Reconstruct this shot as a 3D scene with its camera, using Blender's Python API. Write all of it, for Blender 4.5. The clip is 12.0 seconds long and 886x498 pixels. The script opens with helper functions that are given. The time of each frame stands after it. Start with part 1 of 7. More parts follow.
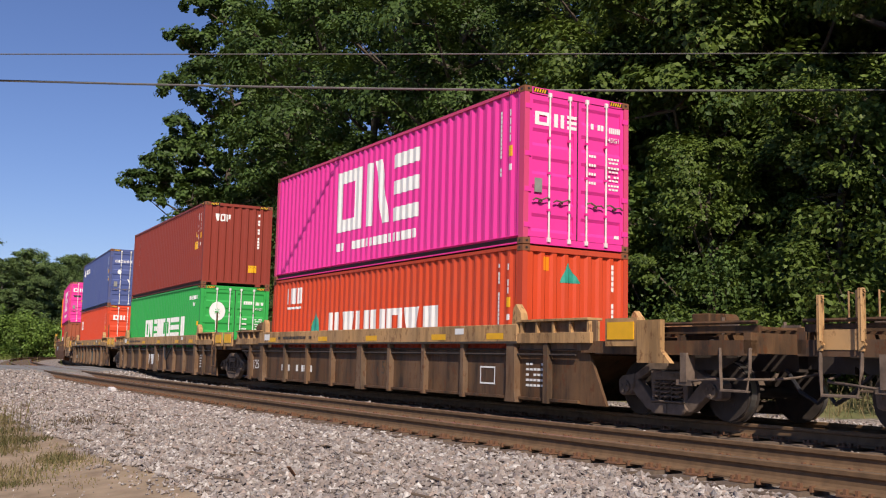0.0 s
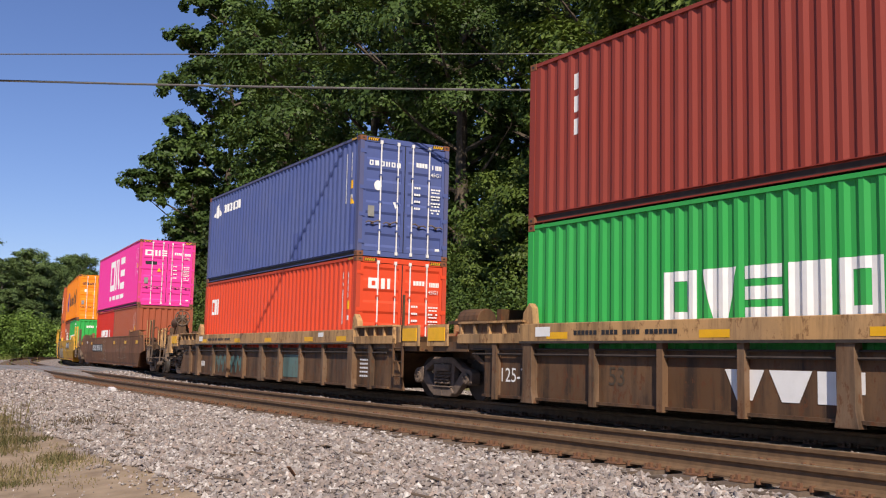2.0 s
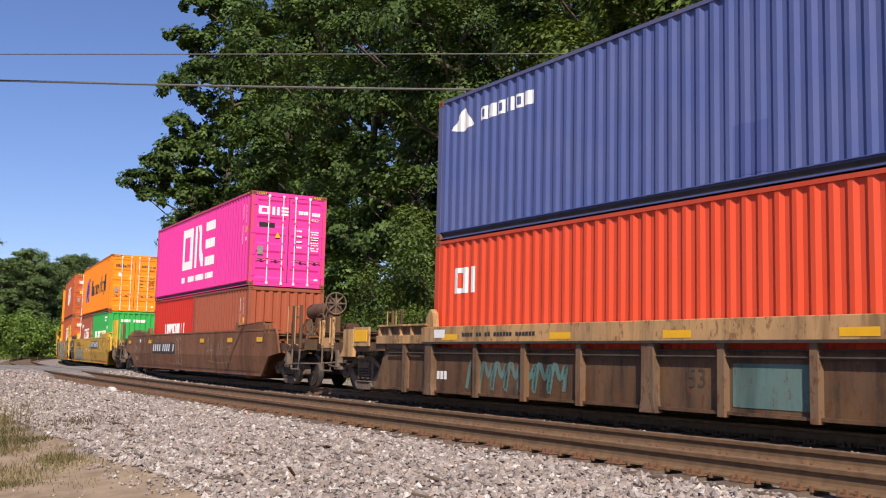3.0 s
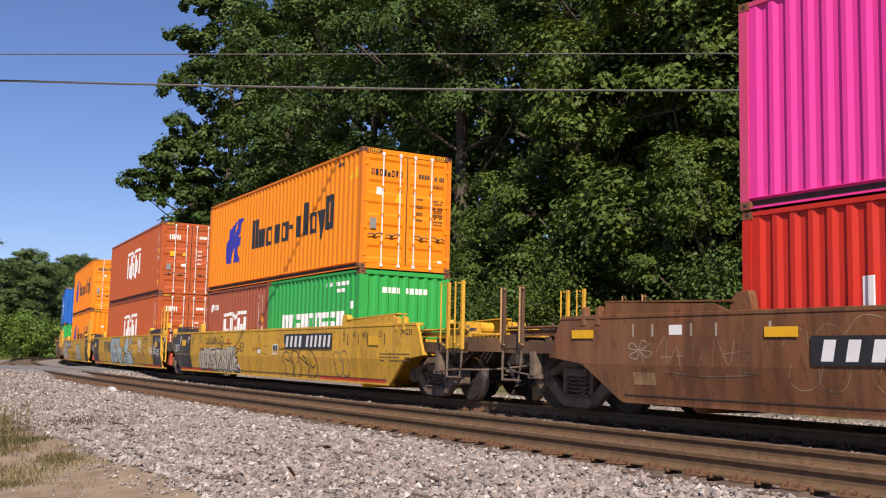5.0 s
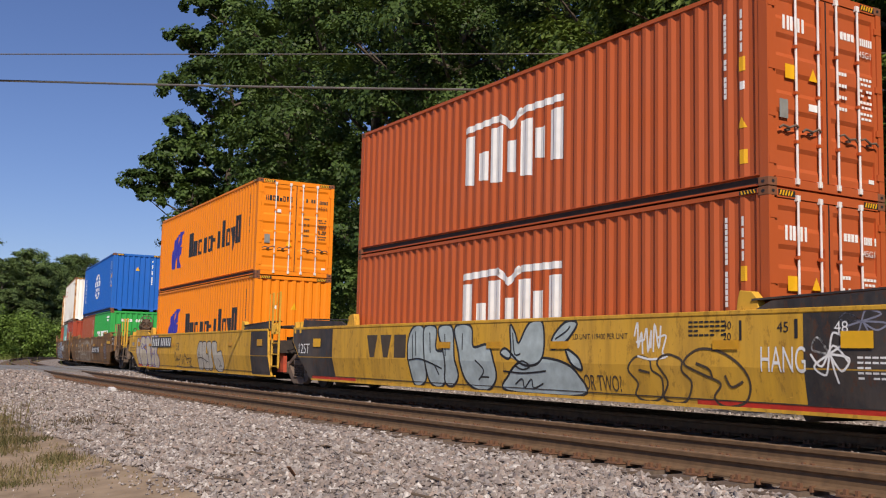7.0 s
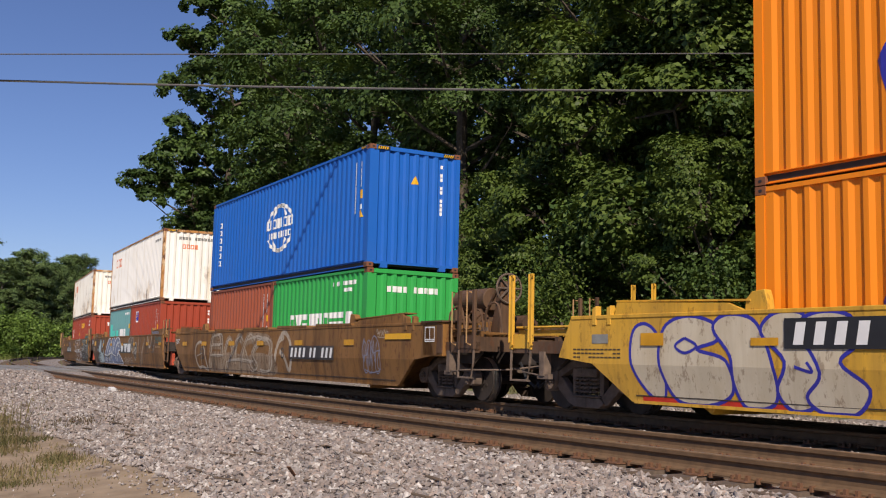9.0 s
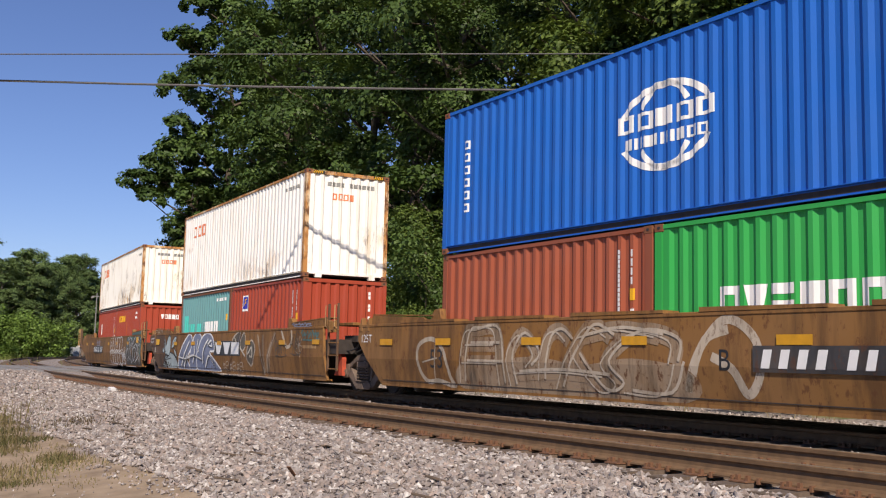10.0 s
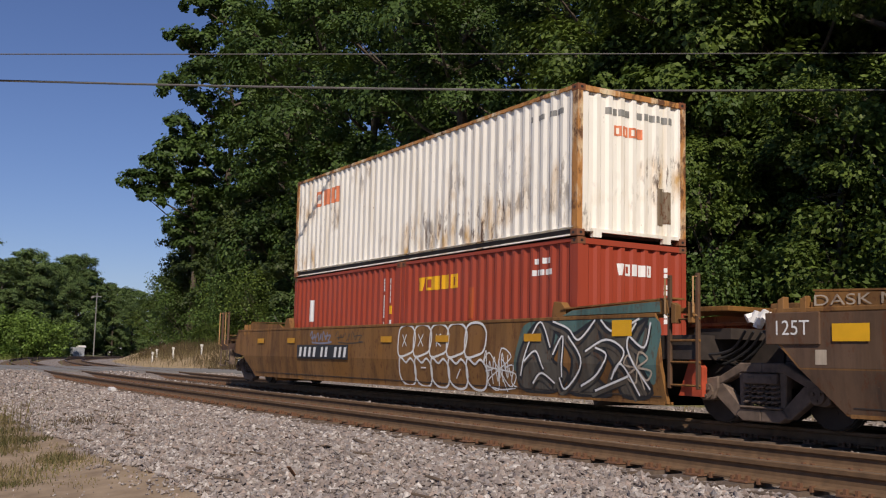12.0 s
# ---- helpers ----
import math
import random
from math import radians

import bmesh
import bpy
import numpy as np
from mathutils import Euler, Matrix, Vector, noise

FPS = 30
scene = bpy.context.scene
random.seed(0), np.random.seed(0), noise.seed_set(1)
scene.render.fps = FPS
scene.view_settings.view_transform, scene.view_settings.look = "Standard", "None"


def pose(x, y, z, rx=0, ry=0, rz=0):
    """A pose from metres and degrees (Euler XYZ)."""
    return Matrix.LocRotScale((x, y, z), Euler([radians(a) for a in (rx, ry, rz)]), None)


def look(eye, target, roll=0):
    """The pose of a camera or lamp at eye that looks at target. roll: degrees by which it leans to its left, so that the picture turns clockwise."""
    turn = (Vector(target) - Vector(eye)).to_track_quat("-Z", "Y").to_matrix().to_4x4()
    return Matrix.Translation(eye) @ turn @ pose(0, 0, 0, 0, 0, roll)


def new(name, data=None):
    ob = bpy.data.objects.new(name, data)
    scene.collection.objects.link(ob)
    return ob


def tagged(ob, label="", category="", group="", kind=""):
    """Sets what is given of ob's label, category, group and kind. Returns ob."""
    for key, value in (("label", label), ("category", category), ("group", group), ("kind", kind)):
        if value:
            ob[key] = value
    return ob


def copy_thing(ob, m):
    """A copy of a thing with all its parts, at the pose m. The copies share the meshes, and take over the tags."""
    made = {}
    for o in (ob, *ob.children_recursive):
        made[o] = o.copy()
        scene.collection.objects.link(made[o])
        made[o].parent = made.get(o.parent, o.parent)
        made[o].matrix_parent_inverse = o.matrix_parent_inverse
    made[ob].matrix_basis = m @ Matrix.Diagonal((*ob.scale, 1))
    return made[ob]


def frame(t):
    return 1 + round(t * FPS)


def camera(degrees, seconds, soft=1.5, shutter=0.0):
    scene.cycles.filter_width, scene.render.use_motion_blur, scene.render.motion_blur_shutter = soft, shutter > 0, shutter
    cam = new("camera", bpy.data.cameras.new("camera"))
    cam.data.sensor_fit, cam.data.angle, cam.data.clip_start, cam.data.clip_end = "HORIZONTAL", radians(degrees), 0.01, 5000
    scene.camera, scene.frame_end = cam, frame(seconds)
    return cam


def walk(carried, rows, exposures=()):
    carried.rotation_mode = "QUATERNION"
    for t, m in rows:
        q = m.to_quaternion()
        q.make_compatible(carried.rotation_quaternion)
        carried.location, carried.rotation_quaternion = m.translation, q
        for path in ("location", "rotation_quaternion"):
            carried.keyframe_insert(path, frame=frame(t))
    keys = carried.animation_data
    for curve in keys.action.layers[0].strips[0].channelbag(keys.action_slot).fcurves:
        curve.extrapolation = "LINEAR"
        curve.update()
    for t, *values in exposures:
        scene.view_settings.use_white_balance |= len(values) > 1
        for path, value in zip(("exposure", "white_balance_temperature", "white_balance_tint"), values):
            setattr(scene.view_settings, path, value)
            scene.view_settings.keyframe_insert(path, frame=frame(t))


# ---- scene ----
# ---- camera: fixed on its stand beside the line ----
cam = camera(47.26, 12.0, soft=1.15)


def stand(yaw, pitch, roll):
    fwd = Vector((-math.sin(yaw), math.cos(yaw), 0))
    right = Vector((math.cos(yaw), math.sin(yaw), 0))
    up = Vector((0, 0, 1))
    f2 = fwd * math.cos(pitch) + up * math.sin(pitch)
    u2 = up * math.cos(pitch) - fwd * math.sin(pitch)
    r3 = right * math.cos(roll) + u2 * math.sin(roll)
    u3 = u2 * math.cos(roll) - right * math.sin(roll)
    m = Matrix((r3, u3, -f2)).transposed().to_4x4()
    return Matrix.Translation((0, 0, 0.77)) @ m


CAM = stand(0.9965, 0.1093, 0.0235)
walk(cam, [(0.0, CAM), (12.0, CAM)], exposures=[(0.0, 0.28, 6900, 17), (1.0, 0.16, 6900, 17), (1.5, 0.36, 6900, 17), (2.5, 0.36, 6900, 17), (3.0, 0.50, 6900, 17), (5.5, 0.34, 6900, 17), (7.0, 0.10, 6900, 17), (9.0, 0.16, 6900, 17), (9.6, 0.36, 6900, 17), (10.5, 0.25, 6900, 17), (11.0, 0.06, 6900, 17), (12.0, -0.12, 6900, 17)])

# ---- light: clear day, sun over the photographer's right shoulder ----
SUN = Vector((1.0, -0.55, 0.976)).normalized()
world = bpy.data.worlds.new("sky")
scene.world = world
world.use_nodes = True
wn = world.node_tree
sky = wn.nodes.new("ShaderNodeTexSky")
sky.sky_type = "NISHITA"
sky.sun_disc = False
sky.sun_elevation = math.asin(SUN.z)
sky.sun_rotation = math.atan2(SUN.x, SUN.y)
sky.air_density, sky.dust_density, sky.ozone_density = 1.0, 0.0, 7.0
tint = wn.nodes.new("ShaderNodeMix")          # the deep violet-blue of this sky
tint.data_type, tint.blend_type = "RGBA", "MULTIPLY"
tint.inputs[0].default_value = 1.0
tint.inputs[7].default_value = (0.98, 0.97, 1.15, 1)
wn.links.new(sky.outputs[0], tint.inputs[6])
wn.links.new(tint.outputs[2], wn.nodes["Background"].inputs[0])
wn.nodes["Background"].inputs[1].default_value = 0.073
lamp = bpy.data.lights.new("sun", "SUN")
lamp.energy, lamp.angle, lamp.color = 4.4, radians(0.53), (1.0, 0.94, 0.82)
sun = new("sun", lamp)
sun.matrix_world = look(SUN * 50, (0, 0, 0))

# ---- the line: both tracks are arcs about one centre ----
RT = 448.0                 # radius of the train's track
CY = 11.96 + RT            # centre of the arcs at (0, CY)
NEAR = 4.25                # the nearer track lies this much further out


def arc_pose(s, r=0.0, z=0.0, dx=0.0):
    """Pose on the arc: s along the train's track, r outwards (towards the photographer)."""
    a = s / RT
    return Matrix.Translation((math.sin(a) * (RT + r), CY - math.cos(a) * (RT + r), z)) @ Matrix.Rotation(a, 4, "Z")


def arc_xy(s, r):
    a = s / RT
    return math.sin(a) * (RT + r), CY - math.cos(a) * (RT + r)


# ---- materials ----
def nodes_of(name):
    m = bpy.data.materials.new(name)
    m.use_nodes = True
    nt = m.node_tree
    return m, nt, nt.nodes["Principled BSDF"]


def noise_tex(nt, scale, detail=4, stretch=(1, 1, 1), rough=0.55, coord="Object"):
    tc = nt.nodes.new("ShaderNodeTexCoord")
    mp = nt.nodes.new("ShaderNodeMapping")
    mp.inputs["Scale"].default_value = stretch
    n = nt.nodes.new("ShaderNodeTexNoise")
    n.inputs["Scale"].default_value, n.inputs["Detail"].default_value, n.inputs["Roughness"].default_value = scale, detail, rough
    nt.links.new(tc.outputs[coord], mp.inputs[0])
    nt.links.new(mp.outputs[0], n.inputs["Vector"])
    return n.outputs["Fac"]


def ramp(nt, fac, lo, hi):
    r = nt.nodes.new("ShaderNodeMapRange")
    r.inputs["From Min"].default_value, r.inputs["From Max"].default_value = lo, hi
    nt.links.new(fac, r.inputs["Value"])
    return r.outputs[0]


def mixc(nt, fac, a, b, mode="MIX"):
    x = nt.nodes.new("ShaderNodeMix")
    x.data_type, x.blend_type = "RGBA", mode
    for sock, v in ((x.inputs[0], fac), (x.inputs[6], a), (x.inputs[7], b)):
        if hasattr(v, "is_linked"):
            nt.links.new(v, sock)
        else:
            sock.default_value = v if isinstance(v, float) else (*v, 1)
    return x.outputs[2]


def bump(nt, p, fac, strength, dist=0.01):
    b = nt.nodes.new("ShaderNodeBump")
    b.inputs["Strength"].default_value, b.inputs["Distance"].default_value = strength, dist
    nt.links.new(fac, b.inputs["Height"])
    nt.links.new(b.outputs[0], p.inputs["Normal"])


def paint(name, rgb, fade=0.35, rust=0.25, rough=0.45, grime=(0.05, 0.035, 0.025), rustc=(0.16, 0.06, 0.025)):
    """Weathered paint: chalky patches, downward streaks, specks of rust."""
    m, nt, p = nodes_of(name)
    pale = tuple(c * 0.72 + 0.07 for c in rgb)
    c = mixc(nt, ramp(nt, noise_tex(nt, 0.9, 5), 0.35, 0.85), rgb, tuple(a + (b - a) * fade for a, b in zip(rgb, pale)))
    streak = ramp(nt, noise_tex(nt, 5.0, 4, (1, 1, 0.09)), 0.55, 0.85)
    g = nt.nodes.new("ShaderNodeMath")
    g.operation = "MULTIPLY"
    nt.links.new(streak, g.inputs[0])
    g.inputs[1].default_value = min(1.0, 0.25 + rust)
    c = mixc(nt, g.outputs[0], c, tuple(a * 0.5 + b * 0.5 for a, b in zip(rgb, grime)))
    if rust > 0:
        spots = ramp(nt, noise_tex(nt, 7.0, 8, (1, 1, 0.5), 0.7), 0.74 - 0.14 * rust, 0.80 - 0.1 * rust)
        c = mixc(nt, spots, c, rustc)
    nt.links.new(c, p.inputs["Base Color"])
    p.inputs["Roughness"].default_value = rough + 0.1
    p.inputs["Specular IOR Level"].default_value = 0.3
    bump(nt, p, noise_tex(nt, 60, 3), 0.12, 0.004)
    return m


def worn_steel(name, rgb, dust=(0.20, 0.14, 0.09), soot=(0.02, 0.015, 0.012), amount=0.6):
    """Old car paint: faded fields, soot running down from the top, road dust, rust blooms and scratches."""
    m, nt, p = nodes_of(name)
    pale = tuple(v * 0.95 + 0.03 for v in rgb)
    c = mixc(nt, ramp(nt, noise_tex(nt, 0.55, 6), 0.35, 0.75), rgb, pale)
    for fac, col, k in ((ramp(nt, noise_tex(nt, 3.0, 6, (1, 1, 0.10), 0.65), 0.46, 0.62), soot, 0.75), (ramp(nt, noise_tex(nt, 1.1, 8, (1, 1, 0.6), 0.7), 0.47, 0.64), dust, 0.5),
                        (ramp(nt, noise_tex(nt, 9.0, 8, (1, 1, 0.5), 0.72), 0.55, 0.61), (0.11, 0.042, 0.017), 0.9)):
        g = nt.nodes.new("ShaderNodeMath")
        g.operation = "MULTIPLY"
        nt.links.new(fac, g.inputs[0])
        g.inputs[1].default_value = k * amount * 1.3
        c = mixc(nt, g.outputs[0], c, col)
    c = mixc(nt, ramp(nt, noise_tex(nt, 28, 4, (0.3, 1, 2.0)), 0.68, 0.74), c, pale)
    nt.links.new(c, p.inputs["Base Color"])
    p.inputs["Roughness"].default_value = 0.68
    p.inputs["Specular IOR Level"].default_value = 0.3
    bump(nt, p, noise_tex(nt, 14, 5), 0.25, 0.006)
    return m


def plain(name, rgb, rough=0.6, metal=0.0, vary=0.25, scale=6.0):
    m, nt, p = nodes_of(name)
    c = mixc(nt, ramp(nt, noise_tex(nt, scale, 5), 0.3, 0.8), tuple(v * (1 - vary) for v in rgb), tuple(min(1, v * (1 + vary)) for v in rgb))
    nt.links.new(c, p.inputs["Base Color"])
    p.inputs["Roughness"].default_value, p.inputs["Metallic"].default_value = rough, metal
    bump(nt, p, noise_tex(nt, scale * 12, 3), 0.2, 0.004)
    return m


def foliage(name, dark, light):
    m, nt, p = nodes_of(name)
    geo = nt.nodes.new("ShaderNodeNewGeometry")
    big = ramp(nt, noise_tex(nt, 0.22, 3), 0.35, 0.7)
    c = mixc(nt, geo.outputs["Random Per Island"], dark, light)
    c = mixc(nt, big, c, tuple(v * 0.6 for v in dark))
    nt.links.new(c, p.inputs["Base Color"])
    p.inputs["Roughness"].default_value = 0.5
    p.inputs["Specular IOR Level"].default_value = 0.2
    tr = nt.nodes.new("ShaderNodeBsdfTranslucent")
    nt.links.new(mixc(nt, 0.5, c, (0.10, 0.14, 0.01)), tr.inputs["Color"])
    mx = nt.nodes.new("ShaderNodeMixShader")
    mx.inputs[0].default_value = 0.22
    nt.links.new(p.outputs[0], mx.inputs[1])
    nt.links.new(tr.outputs[0], mx.inputs[2])
    nt.links.new(mx.outputs[0], nt.nodes["Material Output"].inputs["Surface"])
    return m


def stone_mat(name, cols, scale=30):
    m, nt, p = nodes_of(name)
    geo = nt.nodes.new("ShaderNodeNewGeometry")
    r = nt.nodes.new("ShaderNodeValToRGB")
    r.color_ramp.elements[0].color, r.color_ramp.elements[1].color = (*cols[0], 1), (*cols[-1], 1)
    for i, cc in enumerate(cols[1:-1]):
        r.color_ramp.elements.new((i + 1) / (len(cols) - 1)).color = (*cc, 1)
    nt.links.new(geo.outputs["Random Per Island"], r.inputs[0])
    c = mixc(nt, ramp(nt, noise_tex(nt, scale, 4), 0.35, 0.75), r.outputs[0], (0.17, 0.14, 0.12))
    nt.links.new(c, p.inputs["Base Color"])
    p.inputs["Roughness"].default_value = 0.9
    bump(nt, p, noise_tex(nt, scale * 3, 3), 0.4, 0.005)
    return m


PINK = paint("pink_paint", (0.78, 0.045, 0.31), 0.15, 0.05)
REDORANGE = paint("red_orange_paint", (0.60, 0.065, 0.02), 0.25, 0.35)
MAROON = paint("maroon_paint", (0.25, 0.04, 0.026), 0.1, 0.15)
GREEN = paint("green_paint", (0.02, 0.35, 0.07), 0.2, 0.15)
SLATE = paint("slate_blue_paint", (0.07, 0.10, 0.265), 0.5, 0.4)
CAIRED = paint("bright_red_orange_paint", (0.68, 0.07, 0.025), 0.15, 0.2)
RED = paint("red_paint", (0.55, 0.025, 0.012), 0.2, 0.25)
BROWN = paint("red_brown_paint", (0.34, 0.085, 0.04), 0.25, 0.3)
ORANGE = paint("orange_paint", (0.85, 0.24, 0.008), 0.12, 0.2)
RUSSET = paint("russet_paint", (0.45, 0.092, 0.024), 0.2, 0.12)
BLUE = paint("blue_paint", (0.006, 0.118, 0.48), 0.2, 0.12)
TEAL = paint("pale_teal_paint", (0.14, 0.33, 0.33), 0.3, 0.55)
OXIDE = paint("oxide_red_paint", (0.35, 0.056, 0.027), 0.25, 0.3)
PINKEDGE = paint("rust_spotted_pink_edge", (0.62, 0.06, 0.17), 0.3, 0.95, 0.6, rustc=(0.30, 0.10, 0.035))
SLATEEDGE = paint("rust_spotted_slate_edge", (0.085, 0.095, 0.20), 0.4, 0.9, 0.6, rustc=(0.24, 0.09, 0.035))
CAIEDGE = paint("rust_spotted_red_edge", (0.52, 0.06, 0.025), 0.3, 0.7, 0.6)
ORANGEEDGE = paint("rust_spotted_orange_edge", (0.72, 0.19, 0.012), 0.2, 0.7, 0.6)
BROWNEDGE = paint("rust_spotted_brown_edge", (0.28, 0.08, 0.042), 0.3, 0.6, 0.6)
RUSTY = paint("rusted_frame_paint", (0.20, 0.075, 0.035), 0.3, 0.6, 0.7)
CARBROWN = worn_steel("dull_brown_car_paint", (0.1, 0.05, 0.022), (0.19, 0.10, 0.042), amount=0.8)
CARTAN = worn_steel("faded_tan_car_paint", (0.5, 0.29, 0.12), amount=0.55)
CARYELLOW = worn_steel("weathered_yellow_car_paint", (0.68, 0.37, 0.03), (0.42, 0.25, 0.06), (0.16, 0.09, 0.03), amount=0.32)
CARRUST = worn_steel("rusty_brown_car_paint", (0.245, 0.112, 0.026), (0.23, 0.12, 0.04), (0.05, 0.026, 0.014), amount=0.62)
CARDARK = worn_steel("chestnut_brown_car_paint", (0.20, 0.075, 0.027), (0.22, 0.115, 0.045), (0.05, 0.022, 0.013), amount=0.6)
RUSTDARK = worn_steel("dark_rusted_gear_paint", (0.105, 0.055, 0.028), (0.17, 0.10, 0.055), amount=0.6)
CARBLACK = worn_steel("charcoal_car_paint", (0.032, 0.032, 0.036), amount=0.45)
WHITE = plain("white_lettering_paint", (0.78, 0.78, 0.76), 0.5, 0, 0.06)
BLACK = plain("black_lettering_paint", (0.02, 0.02, 0.022), 0.5)
NAVY = plain("violet_blue_lettering_paint", (0.03, 0.03, 0.33), 0.5, 0, 0.08)
FADERED = plain("sun_faded_red_lettering", (0.78, 0.24, 0.11), 0.6, 0, 0.3, 3)
REDINK = plain("red_lettering_paint", (0.65, 0.04, 0.02), 0.5)
YELLOWINK = plain("yellow_decal", (0.80, 0.42, 0.01), 0.5, 0, 0.08)
AMBERINK = plain("faded_amber_reflector", (0.62, 0.30, 0.012), 0.55, 0, 0.15)
GREYINK = plain("grey_decal", (0.25, 0.25, 0.23), 0.5)
RUSTPATCH = worn_steel("sooty_worn_patch", (0.22, 0.17, 0.11), amount=0.8)
GRAFGREY = worn_steel("brown_grey_spray_paint", (0.105, 0.095, 0.075), (0.17, 0.12, 0.07), amount=0.5)
TEALINK = plain("teal_green_decal", (0.02, 0.30, 0.22), 0.5)
AQUA = plain("aqua_lettering_paint", (0.06, 0.55, 0.46), 0.5, 0, 0.1)
PALEGRAF = plain("pale_blue_grey_spray_paint", (0.41, 0.49, 0.49), 0.6, 0, 0.25, 4)
SILVERGRAF = plain("silver_spray_paint", (0.50, 0.46, 0.38), 0.55, 0, 0.2, 5)
LILAC = plain("grey_violet_spray_paint", (0.22, 0.23, 0.30), 0.6, 0, 0.2, 5)
TEALGRAF = worn_steel("dull_teal_spray_paint", (0.085, 0.18, 0.165), (0.15, 0.15, 0.12), amount=0.45)
REPAINT = paint("repainted_slate_patch", (0.055, 0.08, 0.24), 0.3, 0.1)
BLUEGRAF = worn_steel("slate_blue_spray_paint", (0.19, 0.23, 0.34), (0.24, 0.24, 0.26), amount=0.3)
GHOST = worn_steel("thin_white_overspray", (0.33, 0.235, 0.15), (0.24, 0.13, 0.05), amount=0.75)
CHALK = worn_steel("chalky_white_overspray", (0.52, 0.44, 0.34), (0.30, 0.20, 0.11), amount=0.45)
SILVERBUBBLE = worn_steel("brushed_silver_spray_paint", (0.60, 0.53, 0.40), (0.50, 0.38, 0.22), (0.40, 0.33, 0.22), amount=0.4)
WORNBLACK = plain("faded_black_spray_paint", (0.07, 0.05, 0.03), 0.6)
GALV = plain("galvanised_rod_metal", (0.72, 0.71, 0.69), 0.5, 0.0, 0.15)
STEEL = plain("dusty_dark_steel", (0.045, 0.034, 0.028), 0.75, 0.1, 0.35)
TRUCKMAT = plain("dusty_truck_steel", (0.145, 0.103, 0.076), 0.85, 0.0, 0.45)
TREAD = plain("polished_wheel_tread", (0.45, 0.43, 0.41), 0.3, 0.9, 0.1)
RAIL = plain("rust_brown_rail_web", (0.15, 0.087, 0.043), 0.8, 0, 0.3, 9)
RAILTOP = plain("worn_rail_head", (0.27, 0.20, 0.14), 0.45, 0.5, 0.12, 9)
TIE = plain("weathered_sleeper_wood", (0.12, 0.085, 0.06), 0.9, 0, 0.4, 14)
SPIKE = plain("rusty_plate_steel", (0.17, 0.08, 0.04), 0.8, 0, 0.3, 20)
ORANGEPLASTIC = plain("red_oxide_handbrake_bracket", (0.45, 0.07, 0.03), 0.6)
BARK = plain("tree_bark", (0.09, 0.07, 0.05), 0.9, 0, 0.4, 8)
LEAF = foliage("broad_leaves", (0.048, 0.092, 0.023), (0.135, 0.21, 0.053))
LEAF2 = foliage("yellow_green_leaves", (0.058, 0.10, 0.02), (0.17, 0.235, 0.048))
# paler and bluer than LEAF: distance haze put into the leaf colour
LEAFFAR = foliage("hazed_far_leaves", (0.09, 0.145, 0.05), (0.20, 0.285, 0.095))
LEAFBRIGHT = foliage("bright_meadow_leaves", (0.10, 0.17, 0.03), (0.21, 0.33, 0.07))
LEAFDULL = foliage("dull_olive_leaves", (0.034, 0.058, 0.018), (0.095, 0.13, 0.038))
DEADWEED = foliage("dead_brown_weeds", (0.07, 0.045, 0.025), (0.20, 0.14, 0.08))
# the car's brown made lighter: sun on the posts put into the colour
POSTBROWN = worn_steel("worn_sunlit_post_paint", (0.15, 0.082, 0.04), amount=0.7)
STRAW = foliage("dry_grass_blades", (0.18, 0.145, 0.07), (0.37, 0.29, 0.155))
GRASSBLADE = foliage("green_grass_blades", (0.10, 0.10, 0.04), (0.23, 0.20, 0.08))
MEADOW = foliage("meadow_grass_blades", (0.14, 0.18, 0.04), (0.30, 0.32, 0.10))


def rusted_edges(name, cream, orange, brown):
    """Pale paint eaten by rust: orange bleeding, dark brown scabs, islands of paint left."""
    m, nt, p = nodes_of(name)
    c = mixc(nt, ramp(nt, noise_tex(nt, 2.2, 8, (1, 1, 0.35), 0.7), 0.50, 0.62), orange, cream)
    c = mixc(nt, ramp(nt, noise_tex(nt, 4.5, 8, (1, 1, 0.5), 0.75), 0.50, 0.60), c, brown)
    nt.links.new(c, p.inputs["Base Color"])
    p.inputs["Roughness"].default_value = 0.8
    bump(nt, p, noise_tex(nt, 30, 5), 0.3, 0.005)
    return m


